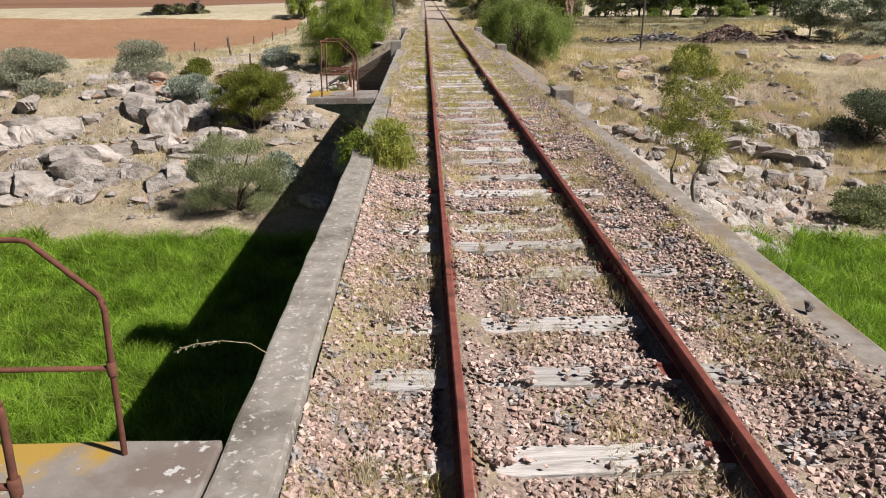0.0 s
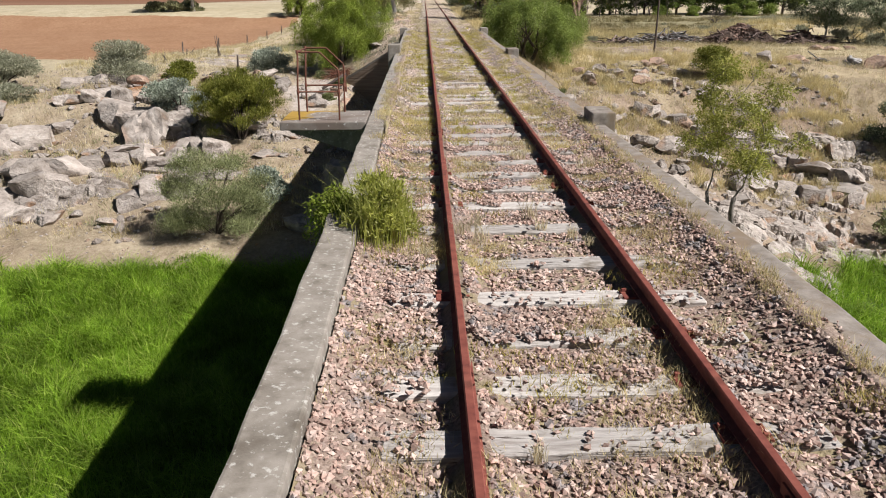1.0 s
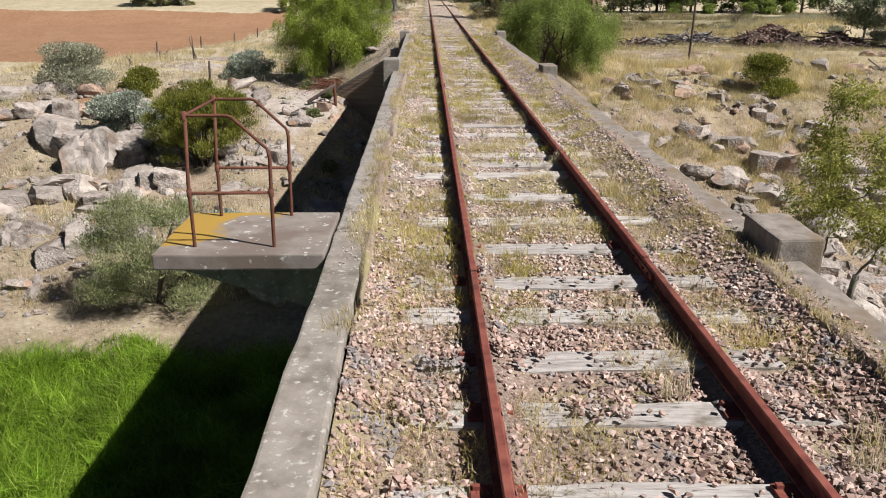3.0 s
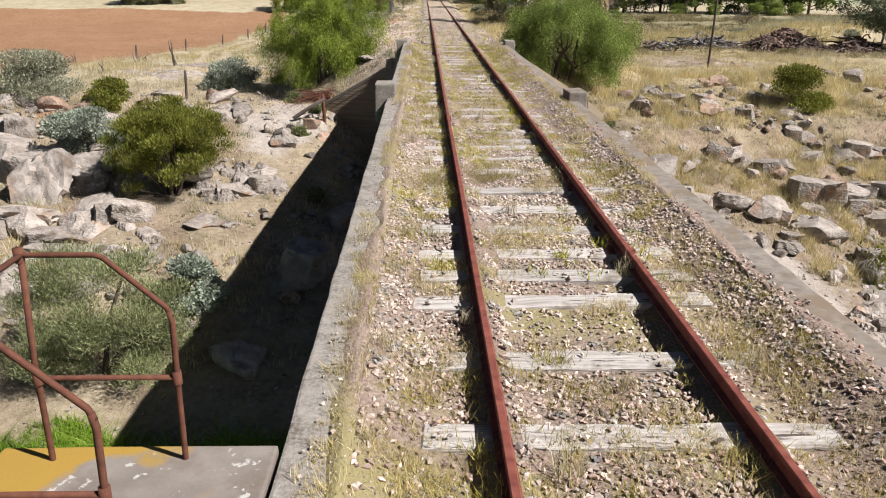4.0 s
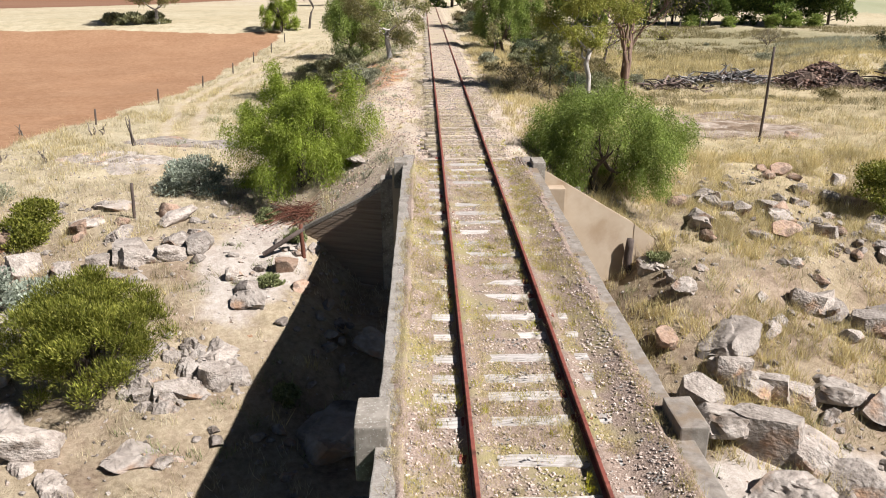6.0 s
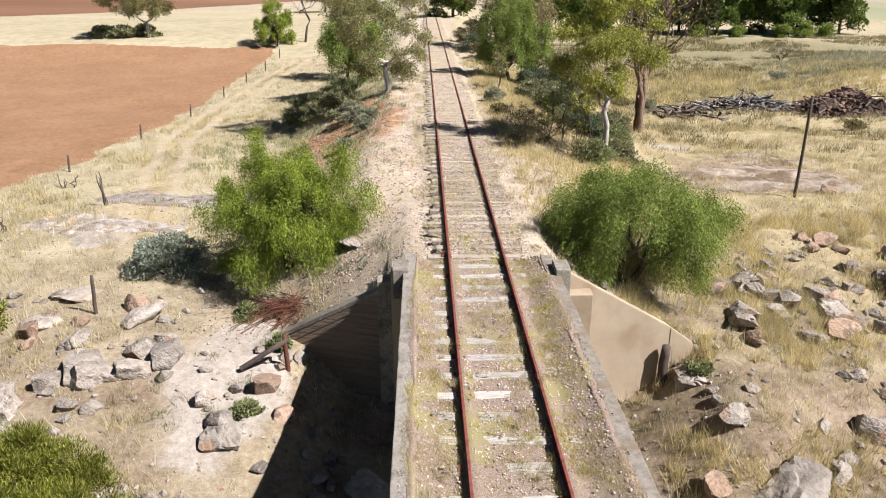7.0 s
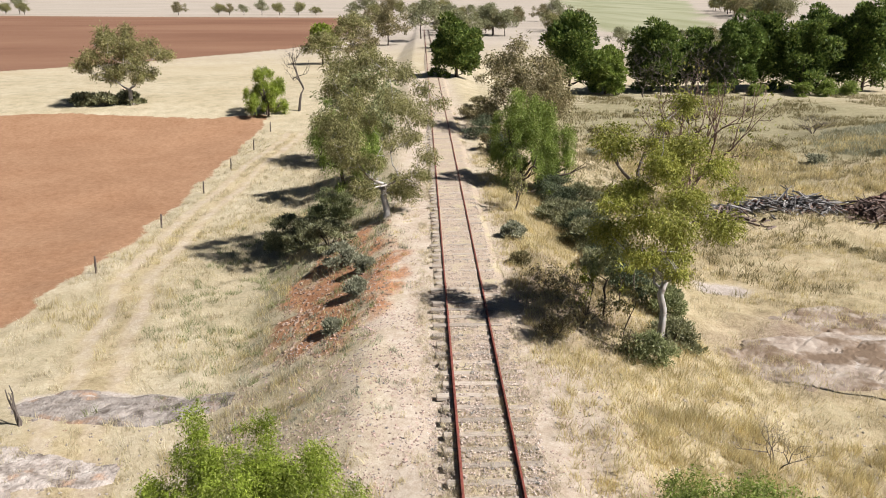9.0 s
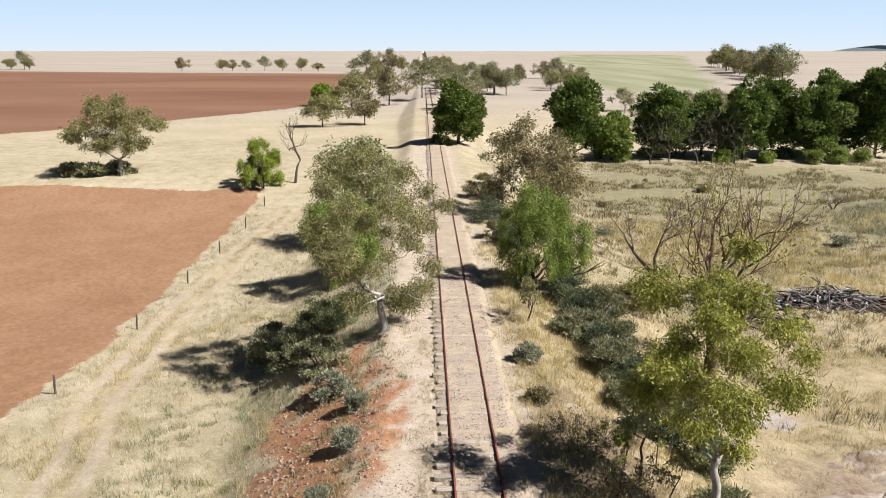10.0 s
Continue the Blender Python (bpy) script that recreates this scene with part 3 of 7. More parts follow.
def dome(rng, n, wide, deep, tall, low, seed, fill=0.7, bulge=0.5):
    """Places of leaf bunches over an uneven dome, with the way outwards."""
    d = unit(rng.normal(size=(n, 3)))
    swell = np.array([0.88 + bulge * noise.noise((a * 1.7 + seed, b * 1.7, c * 1.7)) + 0.4 * bulge * noise.noise((a * 4.1, b * 4.1 + seed, c * 4.1)) for a, b, c in d])
    wide_foot = np.where(d[:, 2] < 0, (1 - 0.35 * d[:, 2] ** 2) / np.maximum(np.linalg.norm(d[:, :2], axis=1), 0.05), 1.0)
    d = d * np.stack([wide_foot, wide_foot, np.ones(n)], 1)
    r = (rng.uniform(fill, 1.0, n) * swell)[:, None]
    half = tall * (1 - low) / 2
    c = d * r * np.array([wide / 2, deep / 2, half]) + np.array([0, 0, tall - half])
    c[:, 2] = np.maximum(c[:, 2], tall * low * 0.6)
    return c, d


def weeping_tree(name, m, label, seed, tall, wide, deep, leaf=M_PEPPER, bunches=170, strands=42, count=9, size=0.11, trunk=0.16, group="pepper trees", low=0.06):
    """A pepper tree: bunches of hanging strands over a bulging crown that reaches almost to the ground."""
    rng = np.random.default_rng(seed)
    root = empty(name, m, label, "tree", group)
    tubes, tips = [], []
    for s in range(3):
        a = s * 2.1 + rng.uniform(0, 0.8)
        grow(rng, np.array([0, 0, -0.2]), unit(np.array([math.cos(a) * 0.6, math.sin(a) * 0.6, 1])), tall * 0.3, trunk, 2, tubes, tips, 0.6, 0.3)
    part("trunk", tubes_mesh("trunk", tubes, M_BARK), None, root)
    c, d = dome(rng, bunches, wide, deep, tall, low, seed, 0.5, 0.42)
    big = rng.uniform(0.45, 1.5, bunches)
    pick = rng.choice(bunches, bunches * strands, p=big ** 2 / (big ** 2).sum())
    n = len(pick)
    e = unit(rng.normal(size=(n, 3)))
    start = c[pick] + e * np.array([1, 1, 0.8]) * (big[pick] * wide * 0.085 * rng.uniform(0, 1, n) ** 0.5)[:, None]
    drop = rng.uniform(0.08, 0.22, n) * tall * big[pick]
    k = np.tile(np.arange(count) / count, n)[:, None]
    out = np.repeat(d[pick], count, 0)
    pos = np.repeat(start, count, 0) + out * 0.05 * wide * k * np.array([1, 1, 0.4]) - np.array([0, 0, 1.0]) * np.repeat(drop, count)[:, None] * k ** 1.3 + rng.normal(size=(n * count, 3)) * size * 0.35
    pos[:, 2] = np.maximum(pos[:, 2], 0.02 + rng.uniform(0, 0.3, len(pos)))
    way = unit(rng.normal(size=pos.shape) * 0.55 + out * 0.45 + np.array([0, 0, -0.75]))
    part("crown", mesh_of("crown", *leaves(rng, pos, way, size, size * 0.13), leaf), None, root)
    return root


def bush(name, m, label, seed, tall, wide, deep=None, leaf=M_ROUND, count=6000, size=0.10, slim=0.25, n_lumps=14, up=0.5, shell=0.6, bark=M_BARK, group="", category="bush", stems=7, sizes=(0.16, 0.3), low=0.1):
    """A shrub: stems from the ground and a crown of small leaves in uneven lumps."""
    rng = np.random.default_rng(seed)
    deep = deep or wide
    root = empty(name, m, label, category, group)
    shapes = lumps(rng, wide, deep, tall, n_lumps, low, sizes)
    tubes = []
    for s in range(stems):
        x, y, z = shapes[s % len(shapes)][:3]
        p = np.array([[0, 0, -0.1], [x * 0.3, y * 0.3, z * 0.5], [x * 0.8, y * 0.8, z * 0.95], [x, y, z * 1.2]]) + rng.normal(size=(4, 3)) * 0.02
        tubes.append((p, np.array([0.03, 0.022, 0.013, 0.004]) * (0.5 + tall * 0.5)))
    part("stem", tubes_mesh("stem", tubes, bark, 5), None, root)
    at, out = in_lumps(rng, shapes, count, shell)
    at[:, 2] = np.maximum(at[:, 2], rng.uniform(0.02, 0.15, count))
    way = unit(rng.normal(size=at.shape) * 0.5 + out * 0.6 + np.array([0, 0, up]))
    part("foliage", mesh_of("foliage", *leaves(rng, at, way, size, size * slim), leaf), None, root)
    return root


# ---- lie of the land ----
def lerp_table(v, table):
    if v <= table[0][0]:
        return table[0][1]
    for (a, p), (b, q) in zip(table, table[1:]):
        if v <= b:
            s = (v - a) / (b - a)
            s = s * s * (3 - 2 * s)
            return p + (q - p) * s
    return table[-1][1]
VALLEY = [(-60, -3.0), (-25, -4.0), (-8, -7.0), (20, -7.2), (24, -6.7), (28, -5.9), (32, -5.1), (36, -4.5), (40, -3.2), (45, -2.6), (52, -2.4), (80, -2.8), (112, -2.6), (135, -0.6), (200, -1.6), (320, -0.5), (700, 1.0), (3000, 12.0), (6000, 13.0)]
def land(x, y):
    """Height of the natural ground, without the embankment."""
    s = min(max((x - 6.0) * 0.85, 0.0), 8.0) * max(0.0, 1 - max(0, y - 36) / 25)
    z = lerp_table(y - s, VALLEY)
    z += 1.7 * max(0.0, 1 - math.hypot(x - 9.6, (y - 25.5) * 0.9) / 4.5)
    foot = min(max((y - 33.5) / 8.5, 0.0), 1.0) * max(0.0, 1 - max(0.0, y - 43.4) / 1.5)
    z -= foot * (1.95 * min(max((6.9 - x) / 2.8, 0.0), 1.0) if x > 0 else 1.5 * min(max((x + 5.2) / 1.6, 0.0), 1.0))
    if y > 60:
        k = min((y - 60) / 30, 1) * min(abs(x) / 25, 1)
        z += (-1.2 if x > 0 else -1.0) * k * max(0, 1 - max(0, y - 110) / 60)
        if x > 8:
            low = lerp_table(y, [(60, 0.0), (80, -3.8), (92, -3.9), (112, -3.6), (166, -3.5), (205, -1.7), (215, 20.0)])
            z += min(low - z, 0.0) * min((x - 8) / 8, 1)
            z += 2.0 * max(0.0, 1 - math.hypot((x - 43) / 13, (y - 96) / 8)) ** 0.8 + 1.7 * max(0.0, 1 - math.hypot((x - 54) / 17, (y - 112) / 13)) ** 0.8
    return z
def height(x, y):
    z = land(x, y)
    if y > (43.25 if x < 0 else 42.9) + max(0.0, min(abs(x) - 2.35, 4.2)) * (0.30 if x < 0 else 0.19):
        top = -0.09 - (0.10 if -1.8 < x < -0.7 and y < 58 else 0.0)
        ease = min(max((y - 44.5) / 7, 0), 1)
        side = abs(x) - 2.7 - 0.9 * ease
        drop = (0.78 if x < 0 else 0.62) * min(max((abs(x) - 2.0) / 0.6, 0.0), 1.0) * (1 - ease)
        bank = top - drop - max(side, 0) * (0.64 + ((0.42 if x < 0 else 0.30) - 0.64) * ease)
        z = max(z, bank) if z < top else z + (top - z) * max(0, 1 - max(side, 0) / 1.6)
    return z


def spread_axis(stops):
    """Grid lines: (end, step) pieces from a start."""
    out = [stops[0]]
    for end, step in stops[1:]:
        n = max(1, round((end - out[-1]) / step))
        out += list(np.linspace(out[-1], end, n + 1)[1:])
    return np.array(out)


def near(x, y, cx, cy, rx, ry):
    return max(0.0, 1 - math.hypot((x - cx) / rx, (y - cy) / ry))


def clamp(v):
    return min(max(v, 0.0), 1.0)


def zones(x, y):
    """How far each kind of ground holds here, 0 to 1 (0.5 is its edge)."""
    ax = abs(x)
    z = {}
    z["creek"] = clamp(0.5 + ((25.0 if x < 0 else 21.2) + min(max((x - 6) * 0.5, 0), 5) - y) * 0.25)
    z["soil"] = (0.56 if x < 0 else 0.66) if 22 < y < 41 else clamp(0.66 - (y - 41) * 0.035)
    z["soil"] = max(z["soil"], 1.5 * near(x, y, 20, 41.5, 6, 6), 1.3 * near(x, y, 27.5, 51, 7, 4.5), clamp(0.9 * near(x, y, 4, 62, 5, 9)), clamp(1.2 * near(x, y, 15.5, 61, 8, 6)))
    z["gold"] = clamp(0.62 - max(0, 4 - x) * 0.1 - max(0, y - 75) * 0.006 - max(0, x - 30) * 0.01) * (0.8 if y < 44 else 1) if y > 30 else 0
    z["weeds"] = max(0.36 if 46 < y < 170 else (0.56 if x > 0 else 0.42) if 24 < y <= 46 else 0, near(x, y, -9, 68, 8, 16) * 0.62, near(x, y, 40, 128, 52, 44) * 1.25, near(x, y, 24, 97, 16, 12) * 0.9, near(x, y, 52, 108, 15, 9) * 1.6, near(x, y, 16, 88, 12, 16) * 0.8, 0.5 * clamp((y - 160) / 30) * clamp((x - 15) / 30) * clamp((700 - y) / 200))
    z["sand"] = clamp(0.5 + ((3.6 if x < 0 or y < 56 else 2.3) - ax) * 0.2) if 43 < y < 160 else ((0.14 if x < 0 else 0.24) if y < 43 and y > 24 else 0)
    if -24 < x < -7 and 50 < y < 118:
        way = lerp_table(y, [(50, -12.0), (58, -14.1), (65, -15.6), (73, -17.4), (85, -17.9), (99, -17.3), (118, -15.9)])
        rut = min(abs(x - way - 0.8), abs(x - way + 0.8))
        z["gold"] = max(z["gold"], 0.66 * clamp(2.2 - abs(x - way) / 0.9))
        z["sand"] = max(z["sand"], 0.52 * clamp(1.5 - rut / 0.55))
    # painted haze, growing with distance along the line
    z["hazed_straw"] = clamp(0.4 + (y - 210) * 0.006) if y > 140 else 0
    z["pale"] = max(near(x, y, -6.8, 42, 2.6, 5) * 1.3, near(x, y, -13, 57.5, 5, 1.6) * 1.5, near(x, y, 16.5, 61, 5, 3) * 1.4, near(x, y, 14, 69, 3, 2), near(x, y, 7.5, 31, 5, 6) * 1.5)
    z["red"] = max(near(x, y, -5.4, 65, 4.4, 10.5) * 1.75 * (0.78 + 0.75 * noise.noise((x * 0.9, y * 0.6, 21)) + 0.5 * noise.noise((x * 2.1, y * 1.6, 5))), near(x, y, -16, 43.5, 2.5, 1.5), near(x, y, 57, 116, 6, 4) * 1.3, near(x, y, 31, 52.5, 3, 2) * 1.2)
    wob = noise.noise((y * 0.12, x * 0.05, 2)) * 0.9 + noise.noise((y * 0.5, x * 0.2, 5)) * 0.5
    edge = -20.5 - max(0, 70 - y) * 0.12 + wob
    z["field"] = clamp(0.5 + (edge - x) * 0.4) * clamp(0.5 + (124.5 + noise.noise((x * 0.08, 3, 1)) * 1.8 - (x + 20) * 0.06 - y) * 0.4) * (1 if y > 55 else 0)
    z["far_field"] = clamp(0.5 + (y - (245 + (x + 32) * 1.45 if x > -85 else 168)) * 0.05) * clamp(0.5 + (500 - x * 0.1 - y) * 0.03) * clamp(0.5 + (-28 - x) * 0.05) if y > 150 else 0
    z["crop"] = clamp(0.5 + (x - 62 - (y - 300) * 0.16) * 0.03) * clamp(0.5 + (y - 300) * 0.03) * clamp(0.5 + (1700 - y) * 0.01) * clamp(0.5 + (100 + (y - 300) * 0.33 - x) * 0.03)
    z["crop"] = max(z["crop"], clamp(1.6 * near(x, y, 108, 205, 34, 42)))
    return z


def build_ground():
    xs = spread_axis([-3200, (-600, 400), (-120, 40), (-40, 5), (-24, 1.0), (24, 0.5), (40, 1.0), (120, 5), (600, 40), (3200, 400)])
    ys = spread_axis([-400, (-60, 60), (-10, 5), (22, 1.0), (43.0, 0.5), (45.0, 0.16), (75, 0.5), (130, 1.0), (260, 4), (700, 20), (1500, 80), (4600, 300)])
    verts, masks = [], {k: [] for k in zones(0, 0)}
    for y in ys:
        for x in xs:
            h = height(x, y)
            far = min(1.0, 60 / (abs(x) + abs(y - 30) + 1))
            calm = 0.12 if abs(x) < 3.2 and y > 42 or abs(x) < 7 and 42.5 < y < 46 else 1.0
            h += far * calm * (0.35 * noise.noise((x * 0.16, y * 0.16, 3)) + 0.16 * noise.noise((x * 0.6, y * 0.6, 9)) + 0.07 * noise.noise((x * 1.7, y * 1.7, 5)))
            if y > 250:
                h += 2.2 * noise.noise((x * 0.004, y * 0.003, 1)) * min(1, (y - 250) / 300)
            verts.append((x, y, h))
            for k, v in zones(x, y).items():
                masks[k].append(v)
    nx, ny = len(xs), len(ys)
    i = (np.arange(ny - 1)[:, None] * nx + np.arange(nx - 1)[None]).ravel()
    me = mesh_of("ground", verts, np.stack([i, i + 1, i + nx + 1, i + nx], 1), M_GROUND, True)
    for k, v in masks.items():
        me.attributes.new(k, "FLOAT", "POINT").data.foreach_set("value", np.array(v, np.float32))
    tagged(new("ground", me), "dry straw paddocks, red soil and rocky creek banks", "ground", kind="structure")
    return np.array(xs), np.array(ys), np.array(verts)[:, 2].reshape(ny, nx)


GX, GY, GZ = build_ground()
ring = np.linspace(0, 2 * np.pi, 97)
sky_v = [(4700 * math.cos(a), 4700 * math.sin(a), z) for z in (-60, 650) for a in ring]
sky_i = np.arange(96)
tagged(new("backdrop", mesh_of("backdrop", sky_v, np.stack([sky_i, sky_i + 1, sky_i + 98, sky_i + 97], 1), sky_material(), True)), "pale blue hazy sky over the horizon", "sky", kind="structure")


def ground_at(x, y):
    """Height of the built ground at places."""
    x, y = np.atleast_1d(x).astype(float), np.atleast_1d(y).astype(float)
    i = np.clip(np.searchsorted(GX, x) - 1, 0, len(GX) - 2)
    j = np.clip(np.searchsorted(GY, y) - 1, 0, len(GY) - 2)
    u, v = (x - GX[i]) / (GX[i + 1] - GX[i]), (y - GY[j]) / (GY[j + 1] - GY[j])
    return GZ[j, i] * (1 - u) * (1 - v) + GZ[j, i + 1] * u * (1 - v) + GZ[j + 1, i] * (1 - u) * v + GZ[j + 1, i + 1] * u * v


def on_ground(x, y, sink=0.0, turn=0.0):
    return pose(x, y, float(ground_at(x, y)[0]) - sink, 0, 0, turn)

# ---- bridge ----


def bed_height(x, y):
    """The gravel between the kerbs: low at the rails, heaped up against the kerbs."""
    off = x - 0.7525 if abs(x - 0.7525) < abs(x + 0.7525) else x + 0.7525
    return -0.042 + 0.022 * clamp((y - 20) / 6) + 0.035 * noise.noise((x * 0.9, y * 0.5, 2.0)) + 0.17 * clamp((abs(x) - 1.15) / 0.5) ** 1.2 + (0.10 * clamp(1.2 - off / 0.2) if off > 0 else -0.11 * clamp(1.3 + off / 0.13))


def spill(side, y0, y1, wide):
    """Dirt washed over the inner half of a kerb, thinning out to a ragged edge."""
    foot, top = (-1.60, 0.215) if side < 0 else (1.64, 0.135)
    ys = np.arange(y0, y1, 0.07)
    verts = []
    for y in ys:
        reach = wide * clamp((y - y0) / 2) * clamp((y1 - y) / 2) * (0.75 + 0.7 * noise.noise((y * 0.7, side, 3)) + 0.45 * noise.noise((y * 2.6, side, 8)))
        for k in range(6):
            u = k / 5
            verts.append((foot + side * (0.04 + max(reach, 0.0)) * u, y, top + 0.022 * (1 - u ** 2) - 0.028 * u ** 3 + 0.012 * noise.noise((u * 3, y * 4, 2)) - 0.06 * (k == 0)))
    i = (np.arange(len(ys) - 1)[:, None] * 6 + np.arange(5)[None]).ravel()
    part("spilled_dirt", mesh_of("spilled_dirt", verts, np.stack([i, i + 1, i + 7, i + 6], 1), M_BED_GAP_SHADE, True), None, bridge, "dirt and straw washed over the kerb")


PIERS = (0.3, 14.6, 28.3)
Y_END = 43.1
bridge = empty("bridge", pose(0, 0, 0), "weathered concrete railway bridge with low kerbs", "bridge", kind="structure")
part("deck_slab", block((4.0, 66, 0.5), (0, Y_END - 33, -0.42), 0.02), M_CONCRETE, bridge)
bed_x = np.linspace(-1.645, 1.685, 23)
bed_y = np.linspace(Y_END - 66, Y_END, 260)
bed = [(x, y, bed_height(x, y)) for y in bed_y for x in bed_x]
i = (np.arange(len(bed_y) - 1)[:, None] * len(bed_x) + np.arange(len(bed_x) - 1)[None]).ravel()
part("ballast_bed", mesh_of("ballast_bed", bed, np.stack([i, i + 1, i + len(bed_x) + 1, i + len(bed_x)], 1), M_BED_GAP_SHADE, True), None, bridge, "gravel and dry weeds between the kerbs, darkened as shade between stones")
for x in (-1.45, 1.45):
    part("girder", block((0.55, 66, 1.0), (x, Y_END - 33.1, -1.17), 0.02), M_CONCRETE, bridge)


def kerb(x0, x1, y0, y1, top, mat, seed, name="kerb"):
    n = max(2, round((y1 - y0) / 0.45))
    bm = block((x1 - x0, y1 - y0 - 0.015, 0.42), ((x0 + x1) / 2, (y0 + y1) / 2, top - 0.21), 0.022, 0.017, seed, n * 2)
    return part(name, bm, mat, bridge)


ends = (-22.0, -13.7, 0.3, 14.6, 28.0, 43.1)
for i, (a, b) in enumerate(zip(ends, ends[1:])):
    kerb(-1.975, -1.66, a, b, 0.215, M_LICHEN if i in (3, 4) else M_CONCRETE, i)
    kerb(1.73, 2.07, a, b, 0.135, M_DIRTY, i + 20)
for y in PIERS:
    part("pier", block((4.6, 1.1, 8.0), (0, y, -5.7), 0.04, 0.02, y, 4), M_CONCRETE, bridge)
    part("pier_cap", block((5.0, 1.3, 0.4), (0, y, -1.85), 0.04), M_CONCRETE, bridge)
for x0, x1, y0, y1, top in ((-2.22, -1.80, 27.5, 28.2, 0.50), (1.86, 2.24, 27.65, 28.4, 0.32), (1.84, 2.24, 13.95, 14.7, 0.34), (-2.24, -1.84, 41.68, 42.45, 0.30), (1.94, 2.32, 41.6, 42.35, 0.30)):
    part("kerb_block", block((x1 - x0, y1 - y0, 0.8), ((x0 + x1) / 2, (y0 + y1) / 2, top - 0.4), 0.025, 0.015, y0, 2), M_DIRTY if x0 > 0 and y0 < 40 else M_CONCRETE, bridge)


spill(-1, 13.0, 43.0, 0.21)
spill(1, -4.0, 43.0, 0.24)


def slab_mesh(y0):
    bm = block((1.45, 1.22, 0.14), (-2.72, y0 + 0.61, 0.15), 0.015, 0.008, y0, 9)
    me = bpy.data.meshes.new("refuge_platform")
    bm.to_mesh(me)
    bm.free()
    me.materials.append(M_SLAB)
    grow_in = [clamp(0.25 + 0.55 * clamp((-2.75 - v.co.x) / 0.6) + 0.35 * clamp((v.co.y - y0 - 0.85) / 0.4) * clamp((-2.1 - v.co.x) / 0.6)) * (1 if v.co.z > 0.18 else 0.2) * clamp(0.35 + (v.co.y - y0 - 0.1) / 0.35) for v in me.vertices]
    me.attributes.new("lichen", "FLOAT", "POINT").data.foreach_set("value", np.array(grow_in, np.float32))
    return me


def refuge(y0):
    """A small side platform with a pipe handrail."""
    slab = part("refuge_platform", slab_mesh(y0), None, bridge, "slab with orange lichen")
    bm = bmesh.new()
    for y in (y0 + 0.32, y0 + 0.90):
        q = [bm.verts.new((x, y + dy, z)) for dy in (-0.12, 0.12) for x, z in ((-1.98, 0.08), (-3.3, 0.08), (-3.3, 0.02), (-1.98, -0.42))]
        for f in ((0, 1, 2, 3), (7, 6, 5, 4), (0, 4, 5, 1), (1, 5, 6, 2), (2, 6, 7, 3), (3, 7, 4, 0)):
            bm.faces.new([q[k] for k in f])
    part("bracket", bm, M_CONCRETE, slab)

    def pipe(name, pts, r=0.014):
        v, q = tube(pts, [r] * len(pts), 8)
        part(name, mesh_of(name, v, q, M_PIPE, True), None, slab, "rusty iron pipe")

    for y in (y0 + 0.20, y0 + 1.10):
        pipe("post", [(-3.13, y, 0.2), (-3.125, y, 0.8), (-3.09, y, 1.36)], 0.016)
        pipe("post", [(-2.45, y, 0.2), (-2.44, y, 0.7), (-2.43, y, 1.0), (-2.44, y, 1.06)], 0.016)
        pipe("top_rail", [(-3.12, y, 1.35), (-2.76, y, 1.35), (-2.72, y, 1.34), (-2.45, y, 1.08), (-2.43, y, 1.03)])
        pipe("middle_rail", [(-3.14, y, 0.70), (-2.44, y, 0.70)])
        for x, z in ((-3.125, 0.70), (-2.44, 0.70), (-3.1, 1.35)):
            v, q = tube([(x, y, z - 0.035), (x, y, z + 0.035)], [0.024, 0.024], 8)
            part("coupling", mesh_of("coupling", v, q, M_PIPE, True), None, slab)
    pipe("end_rail", [(-3.10, y0 + 0.18, 1.35), (-3.09, y0 + 1.12, 1.35)])


for y in (0.0, 13.97):
    refuge(y)


def wall_panel(name, p, q, top_p, top_q, low, thick, mat, label, deep=None):
    """An upright wall from p to q with a sloping top."""
    p, q = Vector((*p, 0)), Vector((*q, 0))
    side = Vector((-(q - p).y, (q - p).x, 0)).normalized() * thick
    if side.y < 0:
        side = -side
    bm = bmesh.new()
    n = 12
    rows = []
    for i in range(n + 1):
        s = i / n
        c, t = p.lerp(q, s), top_p + (top_q - top_p) * s
        rows.append([bm.verts.new(v) for v in ((c.x, c.y, t - deep if deep else low), (c.x, c.y, t), (c.x + side.x, c.y + side.y, t), (c.x + side.x, c.y + side.y, t - deep if deep else low))])
    for a, b in zip(rows, rows[1:]):
        for k in range(4):
            bm.faces.new((a[k], a[(k + 1) % 4], b[(k + 1) % 4], b[k]))
    bm.faces.new(rows[0])
    bm.faces.new(rows[-1][::-1])
    bmesh.ops.recalc_face_normals(bm, faces=bm.faces)
    bmesh.ops.bevel(bm, geom=[e for e in bm.edges if len(e.link_faces) == 2 and e.calc_face_angle() > 0.6], offset=0.02, segments=2, affect="EDGES")
    return part(name, bm, mat, bridge, label)


part("abutment", block((4.7, 0.9, 7.5), (0, 43.3, -4.0), 0.03), M_WING, bridge)
wall_panel("wing_wall", (2.3, 42.56), (5.65, 43.24), -0.10, -2.2, -7.0, 0.4, M_WING, "cream rendered wing wall with sloping top")
wall_panel("wing_wall_end", (5.66, 43.25), (6.45, 43.41), -2.22, -2.84, -7.0, 0.4, M_WING, "low cracked end of the cream wing wall")
part("return_wall", block((0.95, 0.75, 7.0), (2.62, 42.62, -4.2), 0.03, 0.02, 3, 4), M_WING, bridge, "cream rendered corner of the abutment")
wall_panel("wing_wall", (-2.62, 43.0), (-5.8, 43.96), -0.86, -2.80, -7.0, 0.32, M_BOARD, "brown board-marked wing wall")
